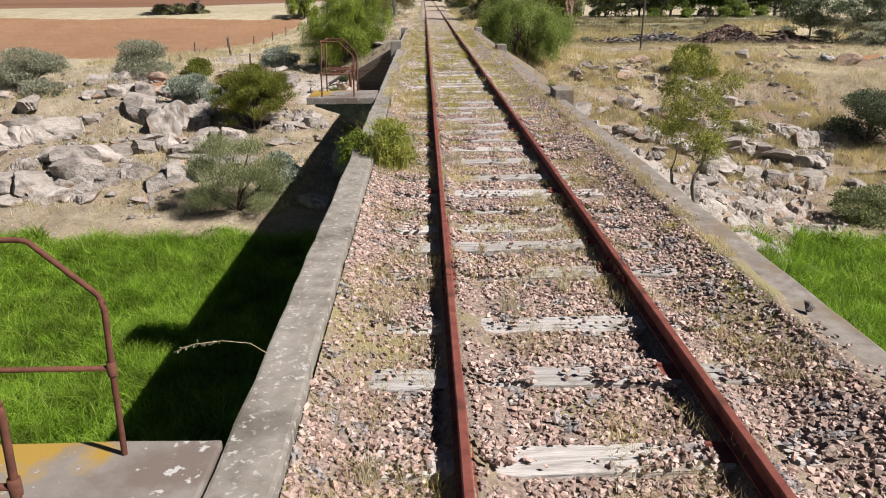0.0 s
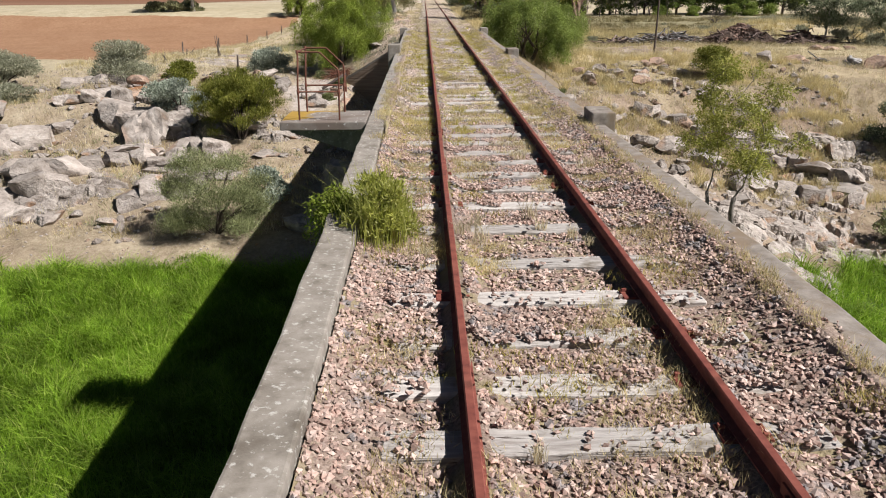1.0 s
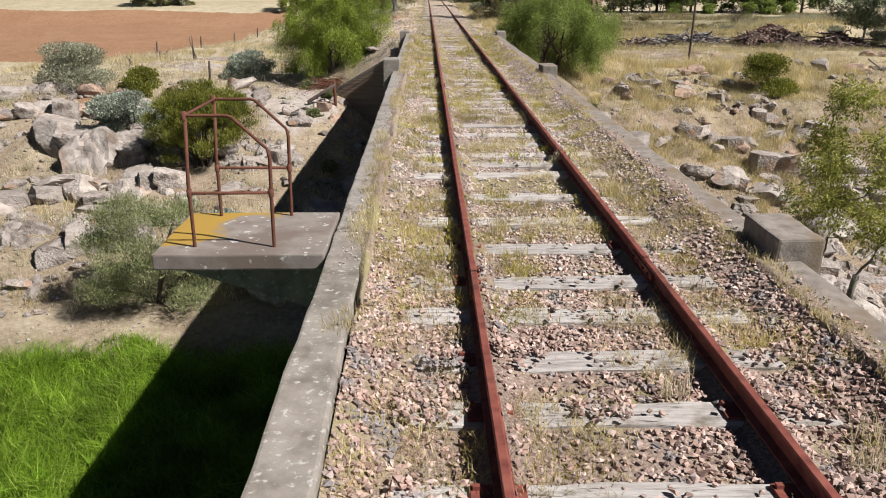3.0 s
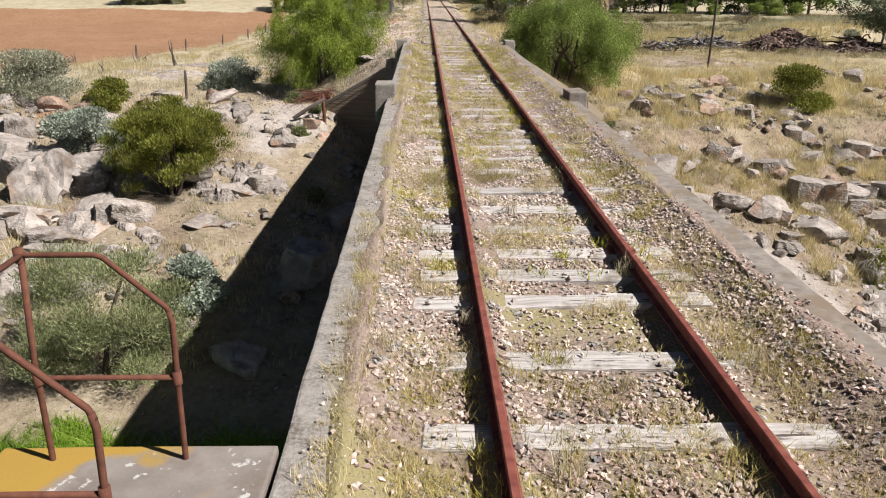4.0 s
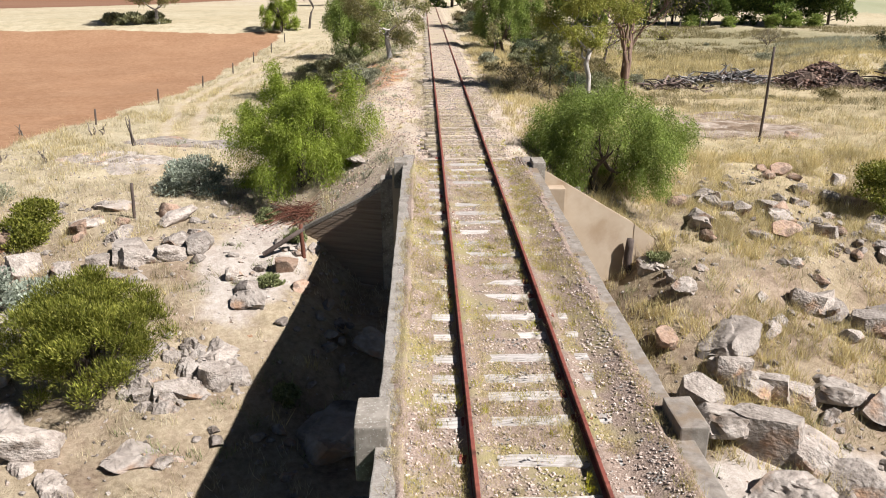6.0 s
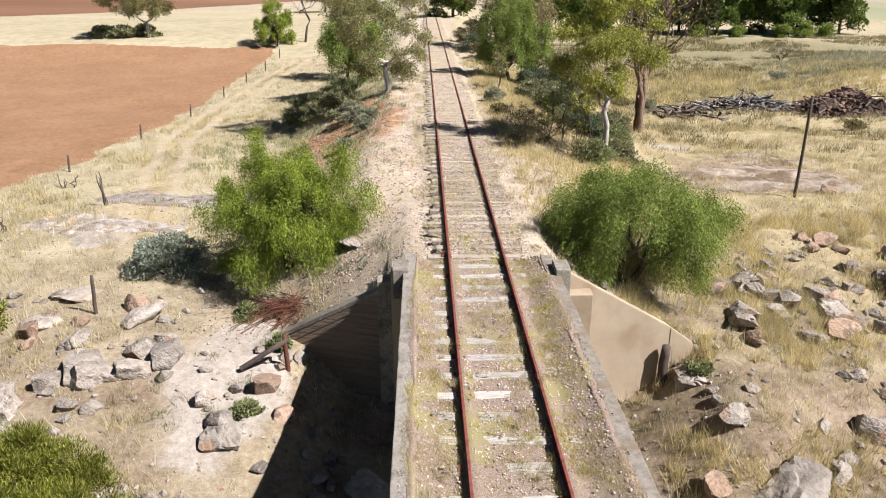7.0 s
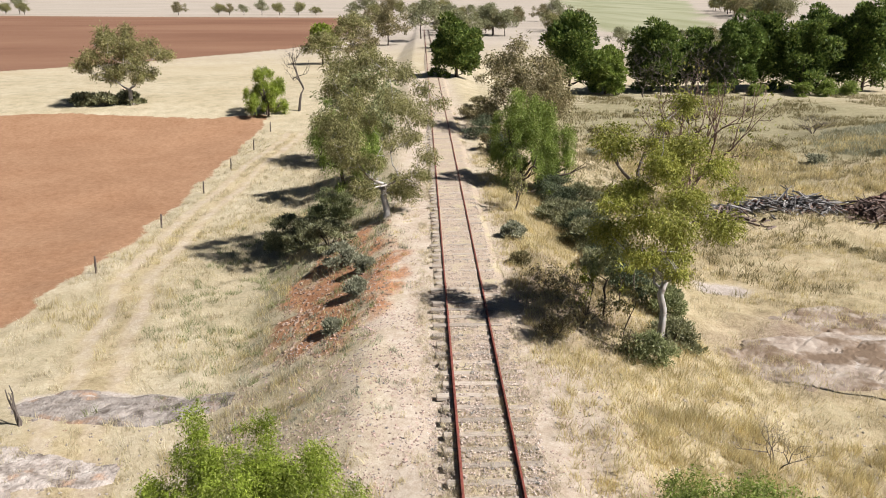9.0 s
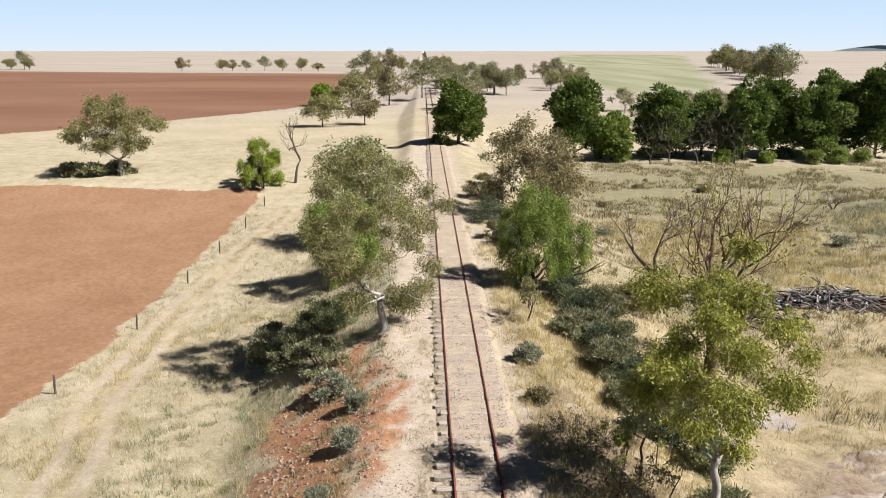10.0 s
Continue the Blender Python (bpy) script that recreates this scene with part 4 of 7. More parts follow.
for k in range(11):
    p, q = (-2.62, 43.0), (-5.8, 43.96)
    wall_panel("board", (p[0] + (q[0] - p[0]) * 0.004, p[1] + (q[1] - p[1]) * 0.004 - 0.018), (p[0] + (q[0] - p[0]) * 0.996, p[1] + (q[1] - p[1]) * 0.996 - 0.018), -0.90 - 0.24 * k, -2.84 - 0.24 * k, 0, 0.03 + 0.008 * (k % 3), M_BOARD, "", 0.225)
wall_panel("wing_coping", (-2.55, 42.96), (-5.92, 43.98), -0.74, -2.74, 0, 0.56, M_CONCRETE, "weathered concrete top of the wing wall", 0.14)
part("wing_pier", block((0.62, 0.5, 7.0), (-2.42, 43.12, -4.02), 0.02, 0.01, 8, 3), M_CONCRETE, bridge, "pale concrete corner post of the wing wall")

bank_x = np.linspace(-1.22, 1.75, 22)
bank_y = np.linspace(Y_END + 0.02, 200, 560)
bank = [(x, y, -(0.20 - 0.07 * clamp((y - 54) / 8)) * clamp((abs(x - 0.27) - 1.12) / 0.36) - 0.03 * (1 - clamp((y - 54) / 10)) + 0.075 * clamp((y - 54) / 10) + 0.03 * noise.noise((x * 2, y, 3)) + 0.02 * noise.noise((x * 5, y * 3, 7))) for y in bank_y for x in bank_x]
i = (np.arange(len(bank_y) - 1)[:, None] * len(bank_x) + np.arange(len(bank_x) - 1)[None]).ravel()
part("trackbed", mesh_of("trackbed", bank, np.stack([i, i + 1, i + len(bank_x) + 1, i + len(bank_x)], 1), M_BANKBED, True), None, bridge, "sandy trackbed with straw on the embankment")

# ---- track ----
track = empty("railway_track", pose(0, 0, 0), "disused railway track, rusty rails on grey timber sleepers", "railway track", kind="structure")


def rail_mesh(y0, y1, step=2.0):
    prof = [(-0.055, 0.026), (0.055, 0.026), (0.055, 0.036), (0.010, 0.048), (0.008, 0.112), (0.028, 0.120), (0.028, 0.141), (0.021, 0.148), (-0.021, 0.148), (-0.028, 0.141), (-0.028, 0.120), (-0.008, 0.112), (-0.010, 0.048), (-0.055, 0.036)]
    ys = np.linspace(y0, y1, max(2, int((y1 - y0) / step) + 1))
    v = np.array([(x + 0.006 * noise.noise((y * 0.3, 1, y0)), y, z + 0.006 * noise.noise((y * 0.25, 7, y0))) for y in ys for x, z in prof])
    k = len(prof)
    f = [(i * k + j, i * k + (j + 1) % k, (i + 1) * k + (j + 1) % k, (i + 1) * k + j) for i in range(len(ys) - 1) for j in range(k)]
    me = mesh_of("rail", v, f, M_RUST)
    return me


def fishplate():
    bm = block((0.026, 0.62, 0.06), (0.024, 0, 0.080), 0.006)
    for y in (-0.22, -0.08, 0.08, 0.22):
        bmesh.ops.create_cone(bm, cap_ends=True, segments=6, radius1=0.016, radius2=0.016, depth=0.03, matrix=pose(0.044, y, 0.080, 0, 90, 0))
    me = bpy.data.meshes.new("fishplate")
    bm.to_mesh(me)
    bm.free()
    me.materials.append(M_RUST)
    return me


plate_mesh = fishplate()
joints = (-22.0, 3.7, 13.75, 25.9, 38.1, 50.3, 62.4, 74.6, 100.0, 150.0, 330.0)
for sx in (-1, 1):
    for a, b in zip(joints, joints[1:]):
        r = part("rail", rail_mesh(a + 0.004 + (sx > 0) * 0.3, b - 0.004 + (sx > 0) * 0.3), None, track, "rust-red steel rail", pose(sx * 0.7525, 0, 0))
        if b < 80:
            for s in (-1, 1):
                part("fishplate", plate_mesh, None, r, "", pose(0, b + (sx > 0) * 0.3, 0, 0, 0, 0 if s > 0 else 180))


def sleeper_mesh(seed, mat):
    bm = bmesh.new()
    rng = random.Random(seed)
    bmesh.ops.create_cube(bm, size=1, matrix=Matrix.Translation((0, 0, -0.058)) @ Matrix.Diagonal((2.58 + rng.uniform(-0.06, 0.06), 0.245, 0.13, 1)))
    bmesh.ops.subdivide_edges(bm, edges=[e for e in bm.edges if e.calc_length() > 1], cuts=11)
    bmesh.ops.bevel(bm, geom=[e for e in bm.edges if e.calc_face_angle() > 0.5], offset=0.014, segments=1, affect="EDGES")
    for v in bm.verts:
        v.co += Vector((0.0 if abs(v.co.x) < 1.2 else 0.03, 0.016, 0.010)) * noise.noise(v.co * 4 + Vector((seed * 3.1, 0, 0)))
    me = bpy.data.meshes.new("sleeper")
    bm.to_mesh(me)
    bm.free()
    me.materials.append(mat)
    return me


def tie_plate_mesh():
    bm = block((0.28, 0.17, 0.026), (0, 0, 0.006), 0.003)
    for x, y in ((-0.11, 0.05), (0.11, -0.05)):
        bmesh.ops.create_cube(bm, size=1, matrix=Matrix.Translation((x, y, 0.026)) @ Matrix.Diagonal((0.035, 0.03, 0.03, 1)))
    me = bpy.data.meshes.new("tie_plate")
    bm.to_mesh(me)
    bm.free()
    me.materials.append(M_RUST)
    return me


sleeper_meshes = [sleeper_mesh(i, M_SLEEPER) for i in range(7)]
bank_sleepers = [sleeper_mesh(i + 10, M_BANKSLEEPER) for i in range(7)]
tie_mesh = tie_plate_mesh()
near_sleepers = [1.33, 2.24, 3.06, 4.15, 4.86, 5.5, 6.16, 6.87, 7.69, 8.75, 9.6, 10.35, 11.05, 11.85, 12.5, 13.2, 13.87, 14.74, 15.58, 16.56, 17.6, 18.18, 18.78, 19.55, 20.32, 21.17,
                 22.17, 23.0, 23.75, 24.33, 25.1, 25.85, 26.68, 27.5, 28.37, 29.0, 29.5, 30.13, 30.9, 31.62, 32.5, 33.2, 34.0, 34.75, 35.5]
sleepers_at = [-0.72 * i + 0.6 for i in range(4)] + near_sleepers + [35.5 + 0.72 * i for i in range(1, 150)]
rng_s = random.Random(4)
for i, y in enumerate(sleepers_at):
    sunk = rng_s.uniform(0.0, 0.02) + 0.008 * clamp((y - 20) / 6) if y < 43 else rng_s.uniform(0.0, 0.02) if y < 58 else rng_s.uniform(-0.075, -0.04)
    s = part("sleeper", (bank_sleepers if y > 43.2 else sleeper_meshes)[i % 7], None, track, "", pose(rng_s.uniform(-0.05, 0.05) if y < 43 else rng_s.uniform(-0.08, 0.2), y, -sunk, 0, rng_s.uniform(-0.5, 0.5), rng_s.uniform(-1.3, 1.3)))
    if y < 45:
        for x in [x for x in (-0.7525, 0.7525) if rng_s.random() < 0.4]:
            part("tie_plate", tie_mesh, None, s, "", pose(x, 0, 0.008))

# ---- things ----


def rock_mesh(seed, mat, sub=3, flat=1.0, cracks=0):
    """A fractured granite boulder: a ball cut by planes, then weathered."""
    rng = np.random.default_rng(seed)
    bm = bmesh.new()
    bmesh.ops.create_icosphere(bm, subdivisions=sub, radius=0.62)
    co = np.array([v.co for v in bm.verts])
    for k in range(15):
        d = unit(rng.normal(size=3))
        lim = rng.uniform(0.26, 0.46)
        over_by = np.maximum(co @ d - lim, 0)
        co -= over_by[:, None] * d
    co *= np.array([rng.uniform(0.85, 1.15), rng.uniform(0.7, 1.0), flat * rng.uniform(0.6, 0.85)])
    joints_in = [(Vector(unit(rng.normal(size=3) * np.array([1, 1, 0.35]))), rng.uniform(-0.22, 0.22)) for k in range(cracks)]
    for v, c in zip(bm.verts, co):
        p = Vector(c)
        cut = max([0.0] + [1 - abs(p.dot(n) - d + 0.05 * noise.noise(p * 4)) / 0.035 for n, d in joints_in])
        v.co = p * (1 - 0.16 * max(cut, 0)) + p.normalized() * (0.03 * noise.noise(p * 3 + Vector((seed, 0, 0))) + 0.012 * noise.noise(p * 11 + Vector((seed, 3, 0))))
    me = bpy.data.meshes.new("rock")
    for f in bm.faces:
        f.smooth = True
    bm.to_mesh(me)
    bm.free()
    me.set_sharp_from_angle(angle=0.55)
    me.materials.append(mat)
    return me


def block_rock_mesh(seed, mat):
    """A squared, jointed granite block with worn corners."""
    rng = np.random.default_rng(seed)
    bm = bmesh.new()
    bmesh.ops.create_cube(bm, size=1)
    bmesh.ops.subdivide_edges(bm, edges=bm.edges, cuts=7, use_grid_fill=True)
    co = np.array([v.co for v in bm.verts])
    co += co[:, [1, 2, 0]] * rng.uniform(-0.38, 0.38, 3)
    for k in range(12):
        d = unit(rng.normal(size=3))
        over_by = np.maximum(co @ d - rng.uniform(0.33, 0.6), 0)
        co -= over_by[:, None] * d
    for v, c in zip(bm.verts, co):
        p = Vector(c)
        v.co = p + p.normalized() * (0.05 * noise.noise(p * 2.5 + Vector((seed, 0, 0))) + 0.02 * noise.noise(p * 9 + Vector((seed, 3, 0))))
    me = bpy.data.meshes.new("boulder")
    for f in bm.faces:
        f.smooth = True
    bm.to_mesh(me)
    bm.free()
    me.set_sharp_from_angle(angle=0.5)
    me.materials.append(mat)
    return me


block_rocks = [block_rock_mesh(i + 300, M_ROCK) for i in range(8)]


def outcrop(x0, y0, x1, y1, n, size, seed, high=0.8):
    """A rib of bedrock broken into blocks that stand side by side."""
    rng = random.Random(seed)
    turn = math.degrees(math.atan2(y1 - y0, x1 - x0))
    for i in range(n):
        s = (i + rng.uniform(-0.2, 0.2)) / max(1, n - 1)
        x, y = x0 + (x1 - x0) * s + rng.uniform(-0.25, 0.25), y0 + (y1 - y0) * s + rng.uniform(-0.25, 0.25)
        k = size * rng.uniform(0.65, 1.2)
        ob = new("boulder", block_rocks[rng.randrange(8)])
        ob.matrix_basis = pose(x, y, float(ground_at(x, y)[0]) + k * high * 0.12, rng.uniform(-12, 12), rng.uniform(-16, 16), turn + rng.uniform(-14, 14)) @ Matrix.Diagonal((k * rng.uniform(0.8, 1.25), k * rng.uniform(0.7, 1.1), k * high * rng.uniform(0.8, 1.2), 1))
        tagged(ob, "squared granite block in a broken outcrop", "rock", "outcrop blocks")


grey_rocks = [rock_mesh(i, M_ROCK, 4, 1.0, 3) for i in range(8)]
red_rocks = [rock_mesh(i + 40, M_REDROCK) for i in range(4)]
slab_rocks = [rock_mesh(i + 70, M_ROCK, 5, 0.55, 5) for i in range(4)]
small_rocks = [rock_mesh(i + 90, M_ROCK, 2) for i in range(6)]


def rock(x, y, size, seed=0, meshes=grey_rocks, high=1.0, sink=0.22, label="grey granite boulder on the creek bank", group="boulders"):
    rng = random.Random(seed * 7 + int(x * 10) + int(y * 10))
    ob = new("boulder", meshes[rng.randrange(len(meshes))])
    z = float(ground_at(x, y)[0])
    ob.matrix_basis = pose(x, y, z + size * high * (0.32 - sink), rng.uniform(-14, 14), rng.uniform(-14, 14), rng.uniform(0, 360)) @ Matrix.Diagonal((size, size * rng.uniform(0.75, 1.1), size * high, 1))
    tagged(ob, label, "rock", group)
    return ob


for x, y, s, h in ((-14.4, 37.4, 3.4, 0.9), (-13.0, 37.9, 2.2, 0.8), (-16.2, 32.6, 2.7, 0.75), (-14.0, 34.2, 2.6, 0.7), (-18.3, 32.8, 2.0, 0.7), (-19.0, 30.0, 2.3, 0.6), (-12.2, 30.0, 1.8, 0.6), (-17.0, 29.2, 2.2, 0.6), (-20.5, 35.5, 2.6, 0.7),
                   (-22.0, 38.5, 2.4, 0.6), (-15.4, 41.0, 1.9, 0.7), (-11.4, 34.8, 2.5, 0.45), (-9.2, 37.4, 2.0, 0.5), (-7.4, 36.4, 1.2, 0.7), (-6.9, 37.6, 1.1, 0.7), (-6.4, 39.7, 1.5, 0.6), (-10.3, 42.0, 1.4, 0.6), (-9.0, 43.6, 0.9, 0.7), (-9.4, 31.5, 1.6, 0.5), (-11.6, 39.6, 1.3, 0.6), (-13.2, 44.6, 1.4, 0.5),
                   (6.0, 35.4, 2.0, 0.8), (7.2, 36.6, 1.6, 0.8), (7.9, 34.6, 1.7, 0.8), (6.9, 33.2, 2.2, 0.6), (9.6, 36.6, 1.7, 0.7), (10.8, 36.0, 1.9, 0.8), (11.9, 35.4, 2.0, 0.8), (12.6, 37.2, 1.5, 0.7), (10.4, 34.0, 1.4, 0.7), (8.8, 33.0, 1.4, 0.6), (11.4, 40.4, 1.5, 0.7), (13.0, 40.6, 1.8, 0.6), (6.6, 40.2, 1.1, 0.6),
                   (14.8, 38.5, 2.0, 0.6), (16.4, 42.0, 1.8, 0.6), (15.2, 33.0, 2.2, 0.5), (17.5, 35.5, 2.6, 0.5), (19.0, 38.4, 2.4, 0.5), (11.6, 45.2, 1.3, 0.8), (9.3, 46.8, 1.3, 0.8), (8.6, 47.6, 1.0, 0.7), (9.7, 45.3, 1.0, 0.8), (10.4, 26.4, 1.6, 0.5), (12.4, 27.4, 1.5, 0.6), (10.8, 28.6, 1.8, 0.5), (13.6, 29.2, 2.0, 0.5),
                   (-4.6, 31.4, 3.2, 0.7), (-3.6, 35.0, 2.6, 0.7), (-5.6, 27.6, 2.0, 0.6), (-2.8, 39.0, 1.8, 0.6)):
    rock(x, y, s, 1, grey_rocks, h, 0.26)
for x, y, s in ((12.0, 32.0, 3.0), (-11.8, 33.2, 3.0), (15.8, 39.6, 3.2), (18.4, 34.2, 4.0), (-7.8, 34.4, 2.2), (-12.6, 47.2, 2.6), (-14.6, 51.2, 3.4), (-10.8, 49.0, 2.8)):
    rock(x, y, s, 2, slab_rocks, 0.5, 0.42, "pale fractured granite slab in the ground", "granite slabs")
for x, y, s in ((13.9, 50.8, 1.1), (13.2, 50.2, 0.8), (13.4, 51.4, 0.8), (14.5, 50.4, 0.7), (-15.0, 43.2, 1.4), (-16.6, 43.8, 1.2), (11.8, 45.9, 0.9), (-20.8, 31.0, 1.5), (17.6, 57.5, 1.0), (5.4, 38.4, 1.0), (-5.7, 41.6, 0.9), (-5.1, 40.8, 0.7)):
    rock(x, y, s, 3, red_rocks, 0.9, 0.15, "reddish granite boulder among dry grass", "red boulders")
for k, (x0, y0, x1, y1, n, s) in enumerate(((5.6, 36.2, 8.6, 33.2, 6, 1.2), (6.4, 37.4, 8.4, 36.4, 4, 0.9), (9.6, 36.4, 12.4, 35.4, 5, 1.1), (10.2, 40.6, 12.0, 39.8, 4, 1.0), (13.0, 38.4, 17.0, 36.2, 6, 1.3), (8.6, 46.9, 10.6, 45.6, 6, 0.7), (11.4, 46.0, 13.0, 44.6, 4, 0.8), (14.6, 43.4, 18.6, 42.0, 6, 1.0), (13.4, 33.8, 17.4, 32.4, 6, 1.2), (10.6, 28.4, 14.0, 27.6, 5, 1.0),
                                                 (-12.4, 37.0, -15.8, 38.0, 5, 1.7), (-13.4, 33.8, -17.2, 32.4, 5, 1.6), (-15.8, 30.4, -19.6, 29.4, 5, 1.4), (-10.4, 34.4, -12.4, 33.6, 4, 1.3), (-6.4, 37.0, -8.4, 36.2, 5, 0.8), (-8.6, 42.6, -11.4, 41.8, 6, 0.9), (-14.0, 41.6, -18.0, 40.2, 6, 1.2), (-19.0, 36.4, -23.0, 35.0, 5, 1.6), (-17.0, 44.8, -20.6, 44.0, 5, 1.0), (-10.6, 30.6, -12.8, 29.8, 4, 1.0))):
    outcrop(x0, y0, x1, y1, n, s, k + 5)
rng_m = np.random.default_rng(17)
for i in range(46):
    side = i % 2
    x, y = (rng_m.uniform(-25, -9.5), rng_m.uniform(28.5, 42)) if side else (rng_m.uniform(6, 22), rng_m.uniform(30, 43))
    if math.hypot(x + 9.6, y - 36.2) > 2.6 and math.hypot(x + 8.6, y - 27) > 2.6:
        rock(x, y, float(rng_m.uniform(0.9, 2.1)), i, grey_rocks, float(rng_m.uniform(0.55, 0.85)), 0.27)
rng_p = np.random.default_rng(23)
for i in range(44):
    if i % 4 == 3:
        x, y = rng_p.uniform(-14, -7.5), rng_p.uniform(40.5, 46)
    else:
        x, y = rng_p.uniform(8.2, 16), rng_p.uniform(38, 48.5)
    pink = rng_p.random() < 0.35
    rock(x, y, float(rng_p.uniform(0.45, 1.15)), i + 60, red_rocks if pink else grey_rocks, float(rng_p.uniform(0.7, 1.0)), 0.18, "reddish granite rock in dry grass" if pink else "grey granite rock in dry grass", "bank rocks")
rng_r = np.random.default_rng(11)
BUSHES = [(-9.6, 36.2, 1.7), (-8.6, 27.0, 2.2), (9.4, 24.2, 0.8), (-6, 47, 2.5), (6.3, 46.3, 2.6)]
made = 0
while made < 70:
    left = rng_r.random() < 0.5
    x = rng_r.uniform(-24, -4.2) if left else rng_r.uniform(4.2, 23)
    y = rng_r.uniform(27, 46) if left else rng_r.uniform(26, 49) + max(0, min((x - 8) * 0.4, 4))
    if any(math.hypot(x - a, y - b) < r for a, b, r in BUSHES) or noise.noise((x * 0.22, y * 0.22, 0)) < -0.12:
        continue
    rock(x, y, float(0.22 + rng_r.uniform(0.2, 1.0) ** 2.2 * 1.35), made, red_rocks if rng_r.random() < 0.22 else small_rocks, float(rng_r.uniform(0.6, 1.0)), 0.15, "small granite rock on the creek bank", "small rocks")
    made += 1


def pebbles(name, n, area, size, mat, label, seed, hold=None):
    """Loose stones too many to count, in one mesh."""
    rng = np.random.default_rng(seed)
    x, y = rng.uniform(area[0], area[1], n), rng.uniform(area[2], area[3], n)
    if hold:
        keep = np.array([hold(a, b) for a, b in zip(x, y)])
        x, y = x[keep], y[keep]
    z = ground_at(x, y)
    stones(name, rng, np.column_stack([x, y, z]), size, mat, label)


OCTA = np.array([(1, 0, 0.2), (0.1, 1, 0), (-1, 0, -0.1), (-0.1, -1, 0.15), (0.35, 0.15, 0.9), (-0.2, -0.2, -0.9)])
OCTA_F = np.array([(0, 1, 4), (1, 2, 4), (2, 3, 4), (3, 0, 4), (1, 0, 5), (2, 1, 5), (3, 2, 5), (0, 3, 5)])


def stones(name, rng, at, size, mat, label, category="gravel"):
    n = len(at)
    q = rng.normal(size=(n, 4))
    q /= np.linalg.norm(q, axis=1)[:, None]
    w, x, y, z = q.T
    rot = np.stack([1 - 2 * (y * y + z * z), 2 * (x * y - z * w), 2 * (x * z + y * w), 2 * (x * y + z * w), 1 - 2 * (x * x + z * z), 2 * (y * z - x * w), 2 * (x * z - y * w), 2 * (y * z + x * w), 1 - 2 * (x * x + y * y)], 1).reshape(n, 3, 3)
    s = size * rng.uniform(0.5, 1.35, n)[:, None] * rng.uniform(0.6, 1.15, (n, 3))
    shape = OCTA[None] * s[:, None, :] * rng.uniform(0.8, 1.2, (n, len(OCTA), 1))
    v = np.einsum("nij,nkj->nki", rot, shape)
    v[:, :, 2] *= 0.75
    v += at[:, None, :]
    f = (OCTA_F[None] + (np.arange(n) * len(OCTA))[:, None, None]).reshape(-1, 3)
    return tagged(new(name, mesh_of(name, v.reshape(-1, 3), f, mat)), label, category, kind="stuff")


def rubble(seed, n):
    """Broken rock between the boulders, joined in one mesh."""
    rng = np.random.default_rng(seed)
    kinds = [(np.array([v.co for v in m.vertices]), np.array([p.vertices for p in m.polygons])) for m in (rock_mesh(200 + i, M_ROCK, 2) for i in range(5))]
    vs, fs, base = [], [], 0
    while len(vs) < n:
        left = rng.random() < 0.5
        x = rng.uniform(-25, -3.6) if left else rng.uniform(3.6, 24)
        y = rng.uniform(26.5, 47) if left else rng.uniform(25, 50)
        if noise.noise((x * 0.3, y * 0.3, 40)) < -0.05 or any(math.hypot(x - a, y - b) < r for a, b, r in BUSHES):
            continue
        v, f = kinds[rng.integers(0, 5)]
        s = 0.12 + 0.5 * rng.random() ** 2.5
        a = rng.uniform(0, 2 * np.pi)
        turned = np.stack([v[:, 0] * math.cos(a) - v[:, 1] * math.sin(a), v[:, 0] * math.sin(a) + v[:, 1] * math.cos(a), v[:, 2]], 1)
        vs.append(turned * s + np.array([x, y, ground_at(x, y)[0] + 0.1 * s]))
        fs.append(f + base)
        base += len(v)
    tagged(new("rubble", mesh_of("rubble", np.concatenate(vs), np.concatenate(fs), M_ROCK)), "broken granite rubble strewn between boulders", "rubble", kind="stuff")


rubble(6, 1500)


